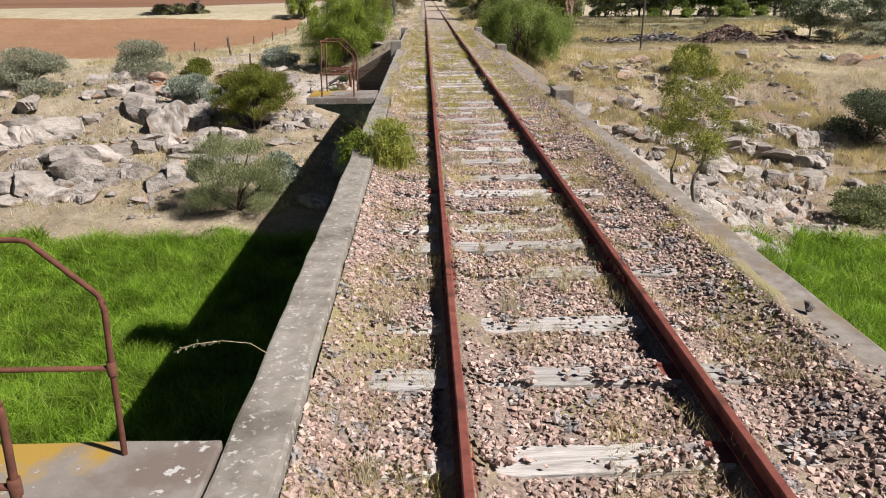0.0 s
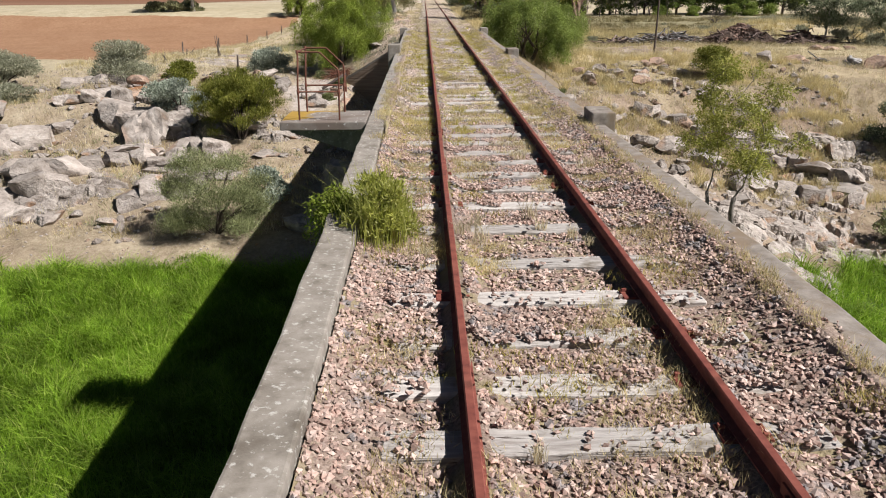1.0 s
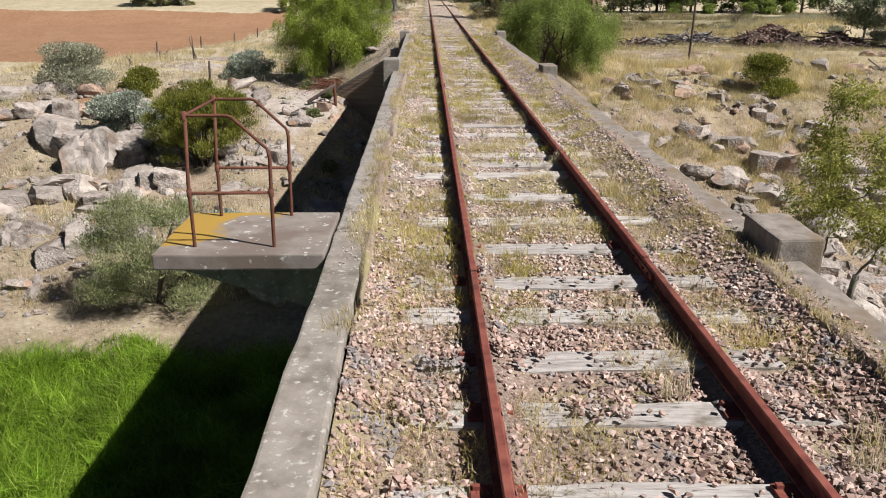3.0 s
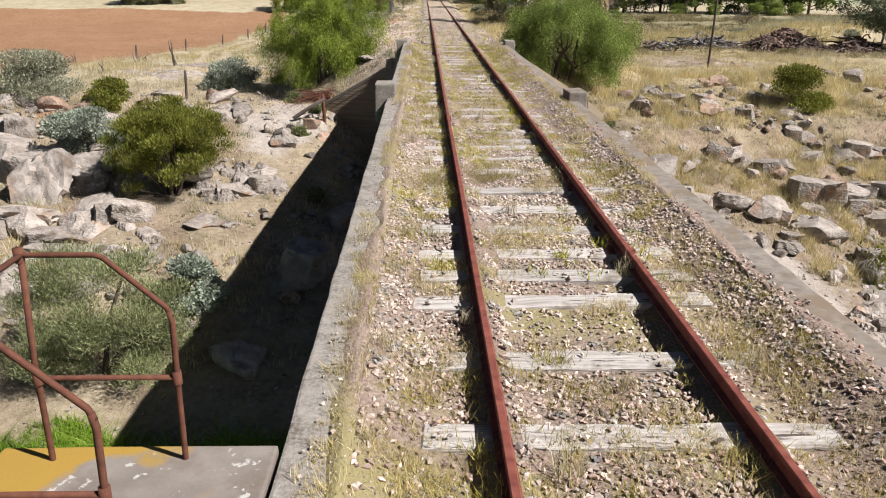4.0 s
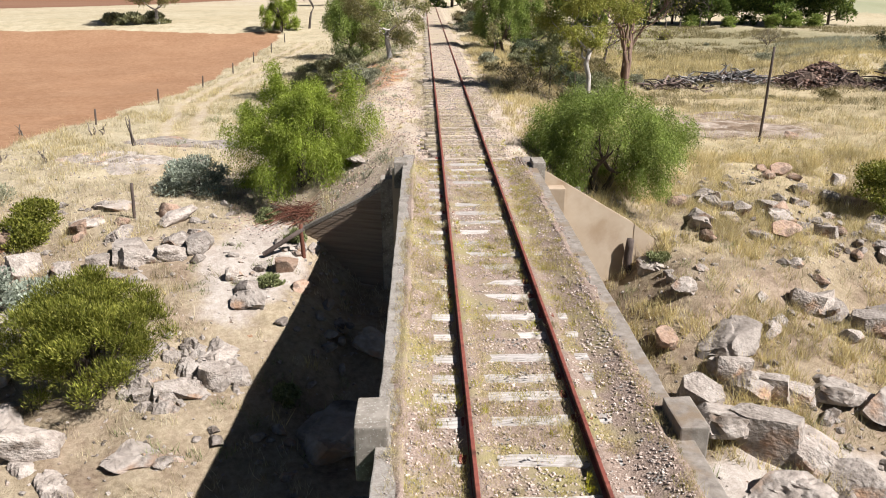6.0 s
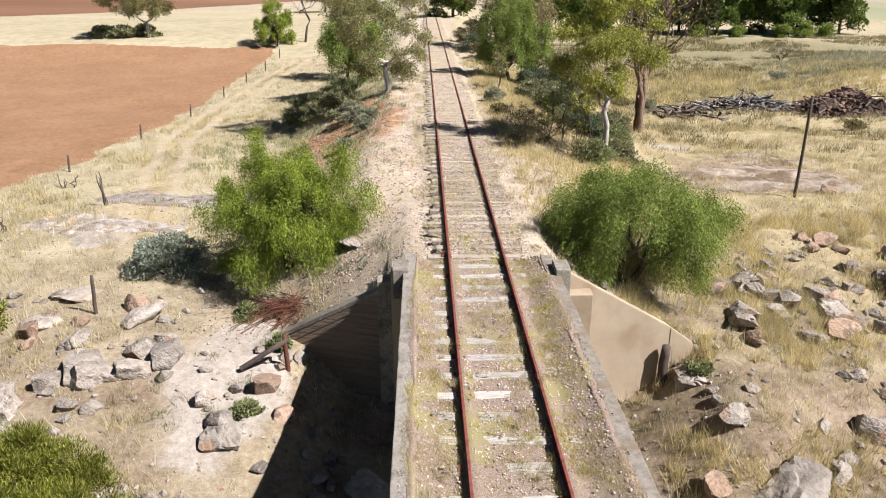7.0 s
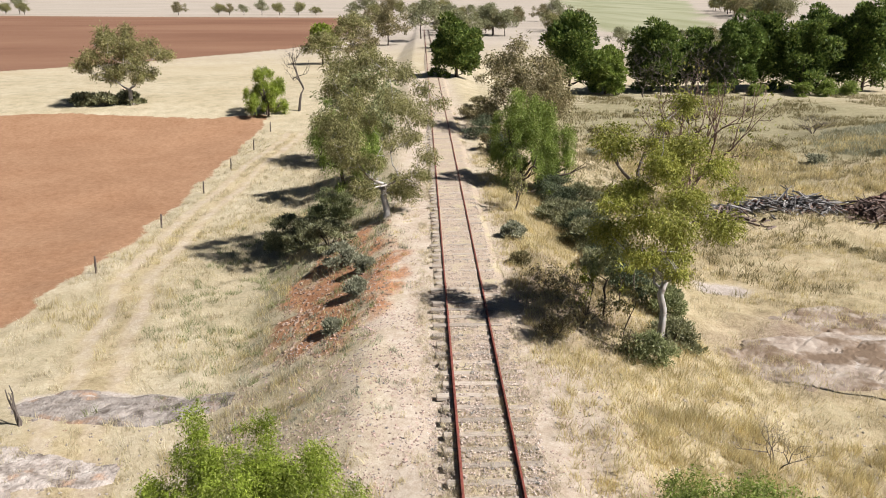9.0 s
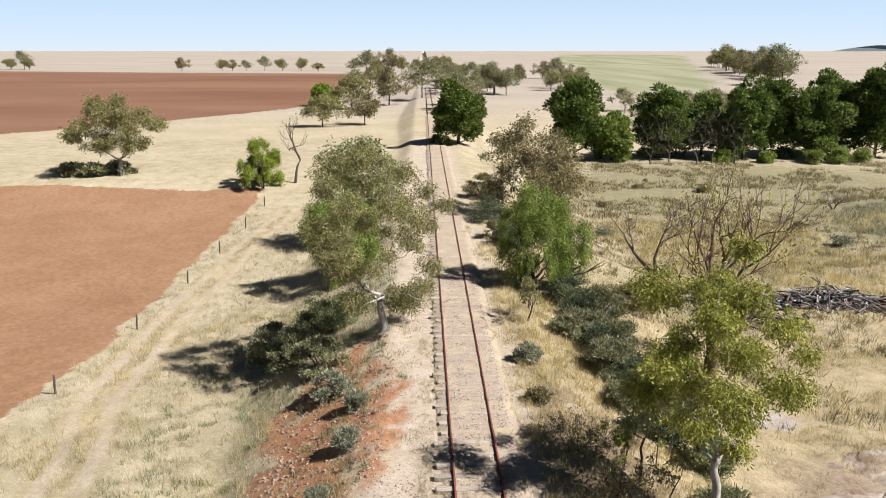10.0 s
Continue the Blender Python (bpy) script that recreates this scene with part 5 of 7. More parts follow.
def bedrock(cx, cy, rx, ry, seed, cell=0.9, rise=0.3, mat=M_ROCK, label="pale fractured bedrock showing through dry soil", step=0.105, lift=0.12):
    """A sheet of bedrock split by joints into tilted plates that sink into the soil at its edge."""
    xs, ys = np.arange(cx - rx, cx + rx, step), np.arange(cy - ry, cy + ry, step)
    px, py = np.meshgrid(xs, ys)
    base = ground_at(px.ravel(), py.ravel())
    verts = []
    for x, y, g in zip(px.ravel(), py.ravel(), base):
        wx, wy = x + 0.25 * noise.noise((x * 1.1, y * 1.1, seed)), y + 0.25 * noise.noise((x * 1.1, y * 1.1, seed + 9))
        d, pts = noise.voronoi((wx / cell, wy / cell * 1.35, seed * 3.7))
        c = pts[0]
        h1, h2, h3 = noise.cell(c * 7.3), noise.cell(c * 5.1 + Vector((3, 1, 2))), noise.cell(c * 3.3 + Vector((1, 7, 4)))
        plate = rise * (h1 * 0.5 + 0.5 * (wx / cell - c.x) * h2 + 0.5 * (wy / cell * 1.35 - c.y) * h3)
        crack = -0.34 * clamp(1 - (d[1] - d[0]) / 0.10)
        e, sub_pts = noise.voronoi((wx / cell * 2.7, wy / cell * 3.3, seed * 1.9))
        plate += rise * 0.35 * noise.cell(sub_pts[0] * 6.1)
        crack -= 0.12 * clamp(1 - (e[1] - e[0]) / 0.12)
        crack *= min(1.0, rise / 0.3)
        edge = 1 - math.hypot((x - cx) / rx, (y - cy) / ry) + 0.30 * noise.noise((x * 0.5, y * 0.5, seed + 4)) + 0.12 * h1
        verts.append((x, y, g + (plate + crack) * clamp(edge * 4) + min(lift, (edge - 0.12) * 0.9) + 0.02 * noise.noise((x * 3, y * 3, 1))))
    nx, ny = len(xs), len(ys)
    i = (np.arange(ny - 1)[:, None] * nx + np.arange(nx - 1)[None]).ravel()
    tagged(new("bedrock", mesh_of("bedrock", verts, np.stack([i, i + 1, i + nx + 1, i + nx], 1), mat)), label, "bedrock", "bedrock sheets")


for k, (cx, cy, rx, ry, cell, rise) in enumerate(((7.6, 29.4, 3.4, 4.0, 1.6, 0.3), (9.2, 25.2, 4.4, 3.6, 2.0, 0.35), (13.2, 28.6, 4.4, 3.0, 1.6, 0.35), (5.4, 24.4, 2.6, 2.6, 1.6, 0.3), (14.0, 31.6, 3.2, 2.2, 1.1, 0.3), (17.6, 36.4, 4.0, 2.6, 1.1, 0.35), (-16.6, 30.8, 3.6, 2.4, 2.2, 0.4), (-11.0, 32.0, 2.4, 2.2, 1.6, 0.3), (-7.6, 36.9, 1.8, 1.5, 0.8, 0.3))):
    bedrock(cx, cy, rx, ry, k + 1, cell, rise)
for k, (cx, cy, rx, ry) in enumerate(((15.0, 60.0, 5.4, 3.0), (-12.6, 57.2, 4.2, 1.4), (-14.4, 53.4, 3.4, 1.4), (17.2, 64.4, 3.2, 1.6))):
    bedrock(cx, cy, rx, ry, k + 31, 1.9, 0.05, M_SHEET if cx > 0 else M_ROCK, "flat bare sheet of pale rock in dry grass", 0.16, 0.07)
pebbles("bank_stones", 7000, (-24, 23, 25, 56), 0.07, M_ROCK, "small loose stones strewn over the creek banks", 5, lambda a, b: abs(a) > 3)

# ballast between the kerbs and along the bank


def ballast():
    rng = np.random.default_rng(8)
    out = []
    for y0, y1, per in ((-3, 14, 1350), (14, 24, 760), (24, 32, 360), (32, 44, 230), (44, 58, 240), (58, 84, 120)):
        n = int((y1 - y0) * 3.3 * per)
        x, y = rng.uniform(-1.64, 1.68, n), rng.uniform(y0, y1, n)
        out.append(np.column_stack([x, y]))
    p = np.concatenate(out)
    by_rail = np.minimum(np.abs(p[:, 0] - 0.7525), np.abs(p[:, 0] + 0.7525))
    keep = by_rail > 0.075
    sl = np.array(sleepers_at)
    gap = np.abs(p[:, 1:2] - sl[None]).min(1)
    cover = np.array([noise.noise((a * 0.9, b * 0.5, 2.0)) for a, b in p])
    on_sleeper = (gap < 0.14) & (np.abs(p[:, 0]) < 1.32)
    hidden = np.array([noise.noise((a * 1.3, b * 0.9, 17.0)) for a, b in p]) + np.where(p[:, 1] < 12.6, -0.05, np.where(p[:, 1] > 22, -0.18, -0.26)) + np.clip(np.abs(p[:, 0]) - 0.6, 0, 0.5) * np.where(p[:, 1] < 12.6, 0.6, 0.1)
    side = np.where(p[:, 0] > 0, p[:, 0] - 0.7525, p[:, 0] + 0.7525)
    keep &= ~on_sleeper | (hidden > 0.12) | (rng.random(len(p)) < 0.06) | ((side > 0) & (side < 0.11) & (rng.random(len(p)) < 0.4)) | ((np.abs(p[:, 0]) > 1.0) & (p[:, 1] < 12.6) & (rng.random(len(p)) < 0.35))
    bare = np.array([noise.noise((a * 0.7, b * 0.55, 8.0)) for a, b in p])
    keep &= (bare < 0.2) | (rng.random(len(p)) < 0.45)
    p, by_rail, on_sleeper, cover = p[keep], by_rail[keep], on_sleeper[keep], cover[keep]
    z = np.array([bed_height(a, b) if b < 43.1 else 0.01 + 0.07 * clamp((b - 54) / 10) - 0.2 * clamp((abs(a - 0.27) - 1.12) / 0.36) for a, b in p]) + rng.uniform(-0.005, 0.02, len(p)) + (on_sleeper & (p[:, 1] < 43.1)) * 0.06
    at = np.column_stack([p, z])
    first = p[:, 1] + rng.uniform(-2.5, 2.5, len(p)) < 15
    n = 1700
    left = rng.uniform(0, 1, n) ** 1.6
    k = np.column_stack([-1.62 - 0.24 * left, rng.uniform(13.5, 43, n)])
    k = k[np.array([noise.noise((a * 3, b * 0.7, 67.0)) for a, b in k]) > -0.2]
    stones("kerb_gravel", rng, np.column_stack([k, np.full(len(k), 0.225)]), 0.014, M_PALESTONE, "gravel spilled onto the kerb", "gravel")
    n = 2600
    k = np.column_stack([1.66 + 0.22 * rng.uniform(0, 1, n) ** 1.8, rng.uniform(-2, 43, n)])
    k = k[np.array([noise.noise((a * 3, b * 0.7, 66.0)) for a, b in k]) > -0.1]
    stones("kerb_gravel", rng, np.column_stack([k, np.full(len(k), 0.155)]), 0.02, M_STONE, "gravel spilled onto the kerb", "gravel")
    stones("track_ballast", rng, at[first], 0.025, M_STONE, "pinkish-brown crushed stone ballast round the sleepers", "ballast")
    stones("track_ballast", rng, at[~first], np.where(at[~first][:, 1:2] > 43, 0.034, 0.024), M_PALESTONE, "pale crushed stone ballast round the sleepers", "ballast")


ballast()


def tufts(name, spots, per, radius, tall, width, mat, label, seed, category="grass", z=None, lean=0.5, bend=False):
    """Tufts of grass at spots (x, y), each a fan of blades; stuff in one mesh."""
    rng = np.random.default_rng(seed)
    spots = np.asarray(spots, float)
    k = rng.uniform(0.5, 1.3, len(spots))
    idx = np.repeat(np.arange(len(spots)), per)
    r = radius * np.sqrt(rng.uniform(0, 1, len(idx))) * k[idx]
    a = rng.uniform(0, 2 * np.pi, len(idx))
    xy = spots[idx] + np.stack([np.cos(a) * r, np.sin(a) * r], 1)
    if callable(z):
        z = np.array([z(a, b) for a, b in spots])[idx]
    zz = (np.full(len(idx), z) if z is not None else ground_at(xy[:, 0], xy[:, 1])) - 0.02
    v, f = blades(rng, xy, zz, tall * k[idx], width, lean, bend)
    return tagged(new(name, mesh_of(name, v, f, mat)), label, category, kind="stuff")


def scatter(rng, n, area, keep):
    p = np.column_stack([rng.uniform(area[0], area[1], n), rng.uniform(area[2], area[3], n)])
    return p[np.array([keep(x, y) for x, y in p])]


rng_v = np.random.default_rng(21)
# weeds on the deck
p = scatter(rng_v, 8600, (-1.64, 1.68, -3, 43), lambda x, y: noise.noise((x * 1.1, y * 0.8, 4.0)) > ((-0.12 if x < -0.95 else 0.12) if y < 15 else 0.06 if y < 22 else 0.17) and abs(abs(x) - 0.75) > 0.06)
tufts("deck_weeds", p, 36, 0.14, 0.062, 0.0028, M_DRYTUFT, "short dry grass growing through the ballast", 31, z=lambda a, b: max(0.0, bed_height(a, b)) + 0.02, lean=0.9)
p = scatter(rng_v, 2500, (-1.6, 1.66, -3, 43), lambda x, y: noise.noise((x * 0.9, y * 0.6, 14.0)) > (0.22 if y < 15 else 0.06) and abs(abs(x) - 0.75) > 0.06)
tufts("green_deck_weeds", p, 34, 0.13, 0.065, 0.003, M_GREENTUFT, "yellow-green weeds growing through the ballast", 32, z=lambda a, b: max(0.0, bed_height(a, b)) + 0.02, lean=0.8)
p = scatter(rng_v, 2100, (-1.66, 1.68, 13, 43), lambda x, y: noise.noise((x * 1.1, y * 0.3, 44.0)) + (0.18 if x < -0.85 or x > 1.0 else -0.1) > 0.1 and abs(abs(x) - 0.75) > 0.06)
tufts("yellow_grass", p, 40, 0.14, 0.085, 0.003, M_GREENTUFT, "yellowing grass along the kerbs and rails", 34, z=lambda a, b: max(0.0, bed_height(a, b)) + 0.01, lean=0.7)
p = np.column_stack([-1.62 - 0.2 * rng_v.uniform(0, 1, 900) ** 1.4, rng_v.uniform(12.5, 43, 900)])
p = np.concatenate([p, np.column_stack([1.66 + 0.16 * rng_v.uniform(0, 1, 700) ** 1.4, rng_v.uniform(-2, 43, 700)])])
p = p[np.array([noise.noise((x * 2, y * 0.5, 19)) > -0.1 for x, y in p])]
tufts("kerb_straw", p, 26, 0.08, 0.08, 0.0032, M_DRYTUFT, "short straw grass rooted on the kerb edges", 59, z=lambda a, b: 0.22 if a < 0 else 0.155, lean=0.8)
p = scatter(rng_v, 420, (-1.62, 1.66, 18, 46), lambda x, y: noise.noise((x * 0.9, y * 0.4, 24.0)) > 0.1)
tufts("flowering_weeds", p, 24, 0.09, 0.11, 0.0045, M_FLOWER, "small yellow-flowering weeds on the track", 33, z=lambda a, b: max(0.0, bed_height(a, b)) + 0.01, lean=0.9)

p = scatter(rng_v, 150, (-1.62, 1.66, -2, 42), lambda x, y: abs(abs(x) - 0.75) > 0.05 and noise.noise((x, y * 0.5, 91)) > -0.05)
tufts("straw_tufts", p, 46, 0.08, 0.17, 0.003, M_STRAW, "taller straw tufts beside the rails", 35, z=lambda a, b: max(0.0, bed_height(a, b)) + 0.01, lean=0.55, bend=True)
p = scatter(rng_v, 8200, (-1.9, 1.9, 43.3, 112), lambda x, y: abs(abs(x) - 0.75) > 0.05 and noise.noise((x * 0.8, y * 0.35, 95)) > -0.1)
tufts("track_straw", p, 18, 0.16, 0.11, 0.006, M_STRAW, "short straw grass between the rails on the bank", 36, z=0.0, lean=0.9)

# reeds in the creek


def reed_here(x, y):
    return abs(x) > 2.4 and zones(x, y)["creek"] + 0.5 * noise.noise((x * 0.4, y * 0.4, 6)) * 0.6 > 0.5


def reed_bed(side, n):
    """Reeds on one side of the bridge, thick at the bank and thinning out along the creek."""
    q = np.column_stack([side * (2.2 + np.abs(rng_v.normal(size=n)) * 11), 29 - np.abs(rng_v.normal(size=n)) * 15])
    q = q[np.array([reed_here(x, y) for x, y in q])]
    wave = np.array([noise.noise((x * 0.5, y * 0.5, 2)) + 0.7 * noise.noise((x * 1.4, y * 1.4, 8)) for x, y in q])
    far = 1 + np.clip((np.abs(q[:, 0]) - 9) / 10, 0, 2.0) + np.clip((4 - q[:, 1]) / 10, 0, 2.0)
    v, f = blades(rng_v, q, ground_at(q[:, 0], q[:, 1]) - 0.05, 0.52 * (1 + 0.75 * wave), 0.010 * far, 1.0, True)
    tagged(new("creek_reeds", mesh_of("creek_reeds", v, f, M_REED)), "lush bright green reeds in the creek bed", "reeds", kind="stuff")


reed_bed(-1, 210000)
reed_bed(1, 110000)


def grassy(x, y):
    if abs(x) < 1.9 or y < (27 if x < -4 else 30):
        return False
    zz = zones(x, y)
    if (x < -7 and zz["sand"] > 0.4) or zz["field"] > 0.45 or zz["pale"] > 0.35 or zz["red"] > 0.45:
        return False
    dens = (0.55 if x > 0 and y > 34 else 0.45) if y < 43 else 0.75
    if abs(x) < (4.4 if x < 0 or y < 55 else 2.5):
        dens *= 0.12
    return noise.noise((x * 0.25, y * 0.25, 12)) * 0.9 + dens > rng_v.random()


p = scatter(rng_v, 32000, (-24, 38, 27, 118), grassy)
tufts("dry_grass", p, 14, 0.26, 0.32, 0.009, M_STRAW, "pale dry straw grass", 41, lean=0.6)
p = scatter(rng_v, 11000, (-24, 28, 27, 85), lambda x, y: grassy(x, y) and noise.noise((x * 0.2, y * 0.2, 30)) + (0.12 if x > 0 else -0.05) > 0.02)
tufts("brown_grass", p, 18, 0.26, 0.40, 0.009, M_DRYTUFT, "golden brown grass tufts between the rocks", 42, lean=0.6)

pebbles("slope_stones", 4500, (-8.5, -1.6, 44, 60), 0.05, M_STONE, "stones and crumbled earth down the bank", 16, lambda a, b: noise.noise((a * 0.8, b * 0.8, 8)) > -0.2)
p = scatter(rng_v, 700, (-7.5, -1.9, 44, 80), lambda x, y: noise.noise((x * 0.7, y * 0.7, 57)) > 0.0)
tufts("bank_straw", p, 18, 0.16, 0.18, 0.008, M_DRYTUFT, "short dry grass on the stony bank", 58, lean=0.8)


def shoulder(a, b):
    return 1.3 < abs(a) < (5 if a < 0 or b < 54 else 2.8) and noise.noise((a, b * 0.6, 3)) > -0.15


pebbles("shoulder_stones", 16000, (-5, 5, 43.5, 80), 0.035, M_STONE, "small stones along the embankment shoulders", 15, shoulder)
p = scatter(rng_v, 4200, (4.5, 23, 32, 54), lambda x, y: noise.noise((x * 0.35, y * 0.35, 80)) > -0.02)
tufts("golden_grass", p, 28, 0.24, 0.46, 0.010, M_DRYTUFT, "golden grass clumps among the granite blocks", 46, lean=0.7)
p = scatter(rng_v, 550, (-9, -2.4, 45, 80), lambda x, y: noise.noise((x * 0.4, y * 0.4, 50)) > 0.02)
tufts("grey_weeds", p, 20, 0.2, 0.26, 0.012, M_GREY, "grey-green weeds on the railway bank", 43, "weeds", lean=0.8)
p = scatter(rng_v, 800, (-24, 22, 27, 44), lambda x, y: abs(x) > 3.5 and noise.noise((x * 0.35, y * 0.35, 60)) > 0.0)
tufts("olive_weeds", p, 22, 0.22, 0.28, 0.010, M_OLIVE, "olive weeds between the boulders", 44, "weeds", lean=0.8)
p = scatter(rng_v, 520, (-24, 22, 27, 46), lambda x, y: abs(x) > 3.5 and noise.noise((x * 0.3, y * 0.3, 70)) > 0.05)
tufts("dead_weeds", p, 26, 0.26, 0.36, 0.006, M_BROWNLEAF, "brown dead weeds between the boulders", 45, "weeds", lean=0.8)

pebbles("earth_clods", 1500, (-8.6, -3.0, 57, 74), 0.09, M_REDROCK, "red earth clods and stones on the railway bank", 61, lambda a, b: zones(a, b)["red"] > 0.42)
p = scatter(rng_v, 2600, (2.1, 9.5, 45, 90), lambda x, y: noise.noise((x * 0.3, y * 0.3, 33)) > -0.25)
tufts("bank_grass", p, 22, 0.26, 0.34, 0.010, M_DRYTUFT, "golden dry grass on the bank slope", 47, lean=0.7)
p = scatter(rng_v, 900, (-14, -3.4, 56, 84), lambda x, y: noise.noise((x * 0.35, y * 0.35, 51)) > 0.0)
tufts("green_weeds", p, 22, 0.24, 0.32, 0.011, M_OLIVE, "grey-green weeds in dry grass beside the bank", 48, "weeds", lean=0.8)

p = scatter(rng_v, 2600, (8, 40, 68, 116), lambda x, y: noise.noise((x * 0.16, y * 0.16, 53)) > -0.1)
tufts("paddock_weeds", p, 20, 0.45, 0.45, 0.02, M_BROWNLEAF, "grey-brown dead weeds in the far paddock", 49, "weeds", lean=0.8)

p = scatter(rng_v, 3400, (12, 78, 104, 153), lambda x, y: noise.noise((x * 0.09, y * 0.13, 57)) > -0.05)
tufts("paddock_weeds", p, 18, 0.7, 0.5, 0.035, M_BROWNLEAF, "grey-brown dead weeds before the pines", 149, "weeds", lean=0.8)
p = scatter(rng_v, 2600, (16, 60, 88, 112), lambda x, y: noise.noise((x * 0.12, y * 0.12, 59)) > -0.15)
tufts("golden_grass", p, 22, 0.6, 0.6, 0.022, M_DRYTUFT, "golden dry grass on mounds behind log heaps", 150, lean=0.7)
p = scatter(rng_v, 1500, (38, 70, 101, 122), lambda x, y: near(x, y, 53, 110, 15, 9) > 0.12)
tufts("grey_weeds", p, 30, 0.7, 0.42, 0.03, M_GREY, "grey weeds over a low earth mound", 151, "weeds", lean=0.8)

# trees and bushes
weed = bush("weed_bush", pose(-1.44, 8.32, 0.0), "sprawling yellow-green weed bush over the kerb", 51, 0.74, 0.86, 1.1, M_WEEDBUSH, 6500, 0.055, 0.13, 40, 0.7, 0.05, sizes=(0.08, 0.18), category="weed")
rng_w = np.random.default_rng(3)
q = rng_w.normal(size=(520, 2)) * np.array([0.16, 0.2])
part("stalk", mesh_of("stalk", *blades(rng_w, q, np.full(520, 0.02), 0.66, 0.003, 0.5, True), M_WEEDBUSH), None, weed)
for k in range(16):
    a = rng_w.uniform(2.5, 3.9)
    reach, rise, fall = rng_w.uniform(0.28, 0.62), rng_w.uniform(0.25, 0.5), rng_w.uniform(0.2, 0.75)
    u = np.linspace(0, 1, 14)
    arc = np.stack([-0.2 + math.cos(a) * reach * u, 0.35 + math.sin(a) * 0.5 * u + rng_w.normal() * 0.1, 0.12 + rise * u * 2 - (rise + fall) * u ** 2], 1)
    part("branch", tubes_mesh("branch", [(arc, np.linspace(0.006, 0.002, 14))], M_BARK, 4), None, weed)
    at = np.repeat(arc[3:], 26, 0) + rng_w.normal(size=(286, 3)) * 0.03
    way = unit(rng_w.normal(size=(286, 3)) * 0.7 + np.array([-0.3, 0, -0.5]))
    part("leaf_spray", mesh_of("leaf_spray", *leaves(rng_w, at, way, 0.055, 0.008), M_PEPPER), None, weed, "dark green feathery leaves")
wattle = empty("round_wattle_bush", on_ground(-9.6, 36.3, 0.1), "rounded olive-green wattle bush beside boulders", "bush")
c, d = dome(rng_w, 150, 4.0, 3.6, 3.4, 0.12, 5, 0.5, 0.3)
part("stem", tubes_mesh("stem", [(np.array([[0.1 * math.cos(k), 0.1 * math.sin(k), -0.2], c[k] * 0.4, c[k] * 0.9]), np.array([0.06, 0.04, 0.015])) for k in range(24)], M_BARK, 5), None, wattle)
pick = rng_w.integers(0, 150, 72000)
e = unit(rng_w.normal(size=(72000, 3)) + np.array([0, 0, 0.3]))
at = c[pick] + e * np.array([1, 1, 0.7]) * (0.42 * rng_w.uniform(0.2, 1.0, 72000))[:, None]
at[:, 2] = np.maximum(at[:, 2], rng_w.uniform(0.25, 0.6, 72000))
part("foliage", mesh_of("foliage", *leaves(rng_w, at, unit(e * 0.7 + rng_w.normal(size=(72000, 3)) * 0.35 + np.array([0, 0, 0.9])), 0.11, 0.010), M_ROUND), None, wattle)
bush("olive_bush", on_ground(-8.6, 27.2, 0.1), "loose olive-green bush at the reed edge", 53, 3.6, 4.6, 4.0, M_OLIVE, 52000, 0.095, 0.09, 46, 0.9, 0.25, sizes=(0.08, 0.17))
bush("silver_bush", on_ground(-7.3, 30.0, 0.1), "low silvery-green bush near the bridge shade", 54, 1.3, 1.9, 1.6, M_SILVER, 4500, 0.10, 0.35, 12, 0.4, 0.5)
for x, y, t, w, mat, lab, seed in ((-13.0, 38.9, 1.7, 3.2, M_SILVER, "silvery saltbush among boulders", 55), (-14.5, 43.9, 1.4, 2.4, M_ROUND, "small bright olive bush", 56), (-18.4, 46.0, 2.2, 4.8, M_GREY, "grey-green saltbush behind boulders", 57), (-24.0, 43.4, 2.2, 4.8, M_GREY, "grey-green saltbush behind boulders", 58),
                                   (-22.0, 40.5, 1.1, 2.2, M_GREY, "grey leafless low bush", 59), (16.5, 47.0, 1.9, 3.8, M_ROUND, "small olive bush beside rocks", 60), (22.6, 37.0, 2.6, 4.6, M_HEDGE, "dark green bush on the creek bank", 61), (18.0, 28.4, 1.6, 3.4, M_OLIVE, "dark bush on the creek bank", 62),
                                   (-10.2, 48.6, 1.6, 2.8, M_SILVER, "silvery bush beneath the pepper tree", 63), (-6.0, 40.6, 0.4, 0.9, M_OLIVE, "low green weed on pale soil", 64), (-6.9, 45.2, 0.45, 0.9, M_OLIVE, "low green weed on pale soil", 65), (-4.9, 36.4, 0.5, 0.7, M_OLIVE, "low green weed at the shade edge", 66), (-5.6, 43.4, 0.4, 0.7, M_OLIVE, "low green weed beside the wing wall", 67), (6.3, 42.5, 0.5, 0.8, M_OLIVE, "low green weed beside the stump", 68)):
    bush("bush", on_ground(x, y, 0.08, seed * 40), lab, seed, t, w, w * 0.85, mat, int(2500 + 2600 * w * t * 0.6), 0.10, 0.28, 12, 0.5, 0.5, group="bushes")
crown_tree("small_tree", on_ground(8.75, 23.8), "small yellow-green tree with twisted stems on rocks", 71, 6.7, 4.0, 0.09, 0.34, M_GUMY, M_GREYBARK, 26, 130, 7, 0.07, (-0.3, 0), 0.48, 0.07, 0.5, 0.22, 0.5, 0.12, limb=0.18, second=(-0.95, 0.2))
weeping_tree("pepper_tree", on_ground(-6.0, 47.8, 0.1), "bushy bright green pepper tree with hanging foliage", 72, 4.9, 5.3, 4.6, bunches=110, strands=120, size=0.095)
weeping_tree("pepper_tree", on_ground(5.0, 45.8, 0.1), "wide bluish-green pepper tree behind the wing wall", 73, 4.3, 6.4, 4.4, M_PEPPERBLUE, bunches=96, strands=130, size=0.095)
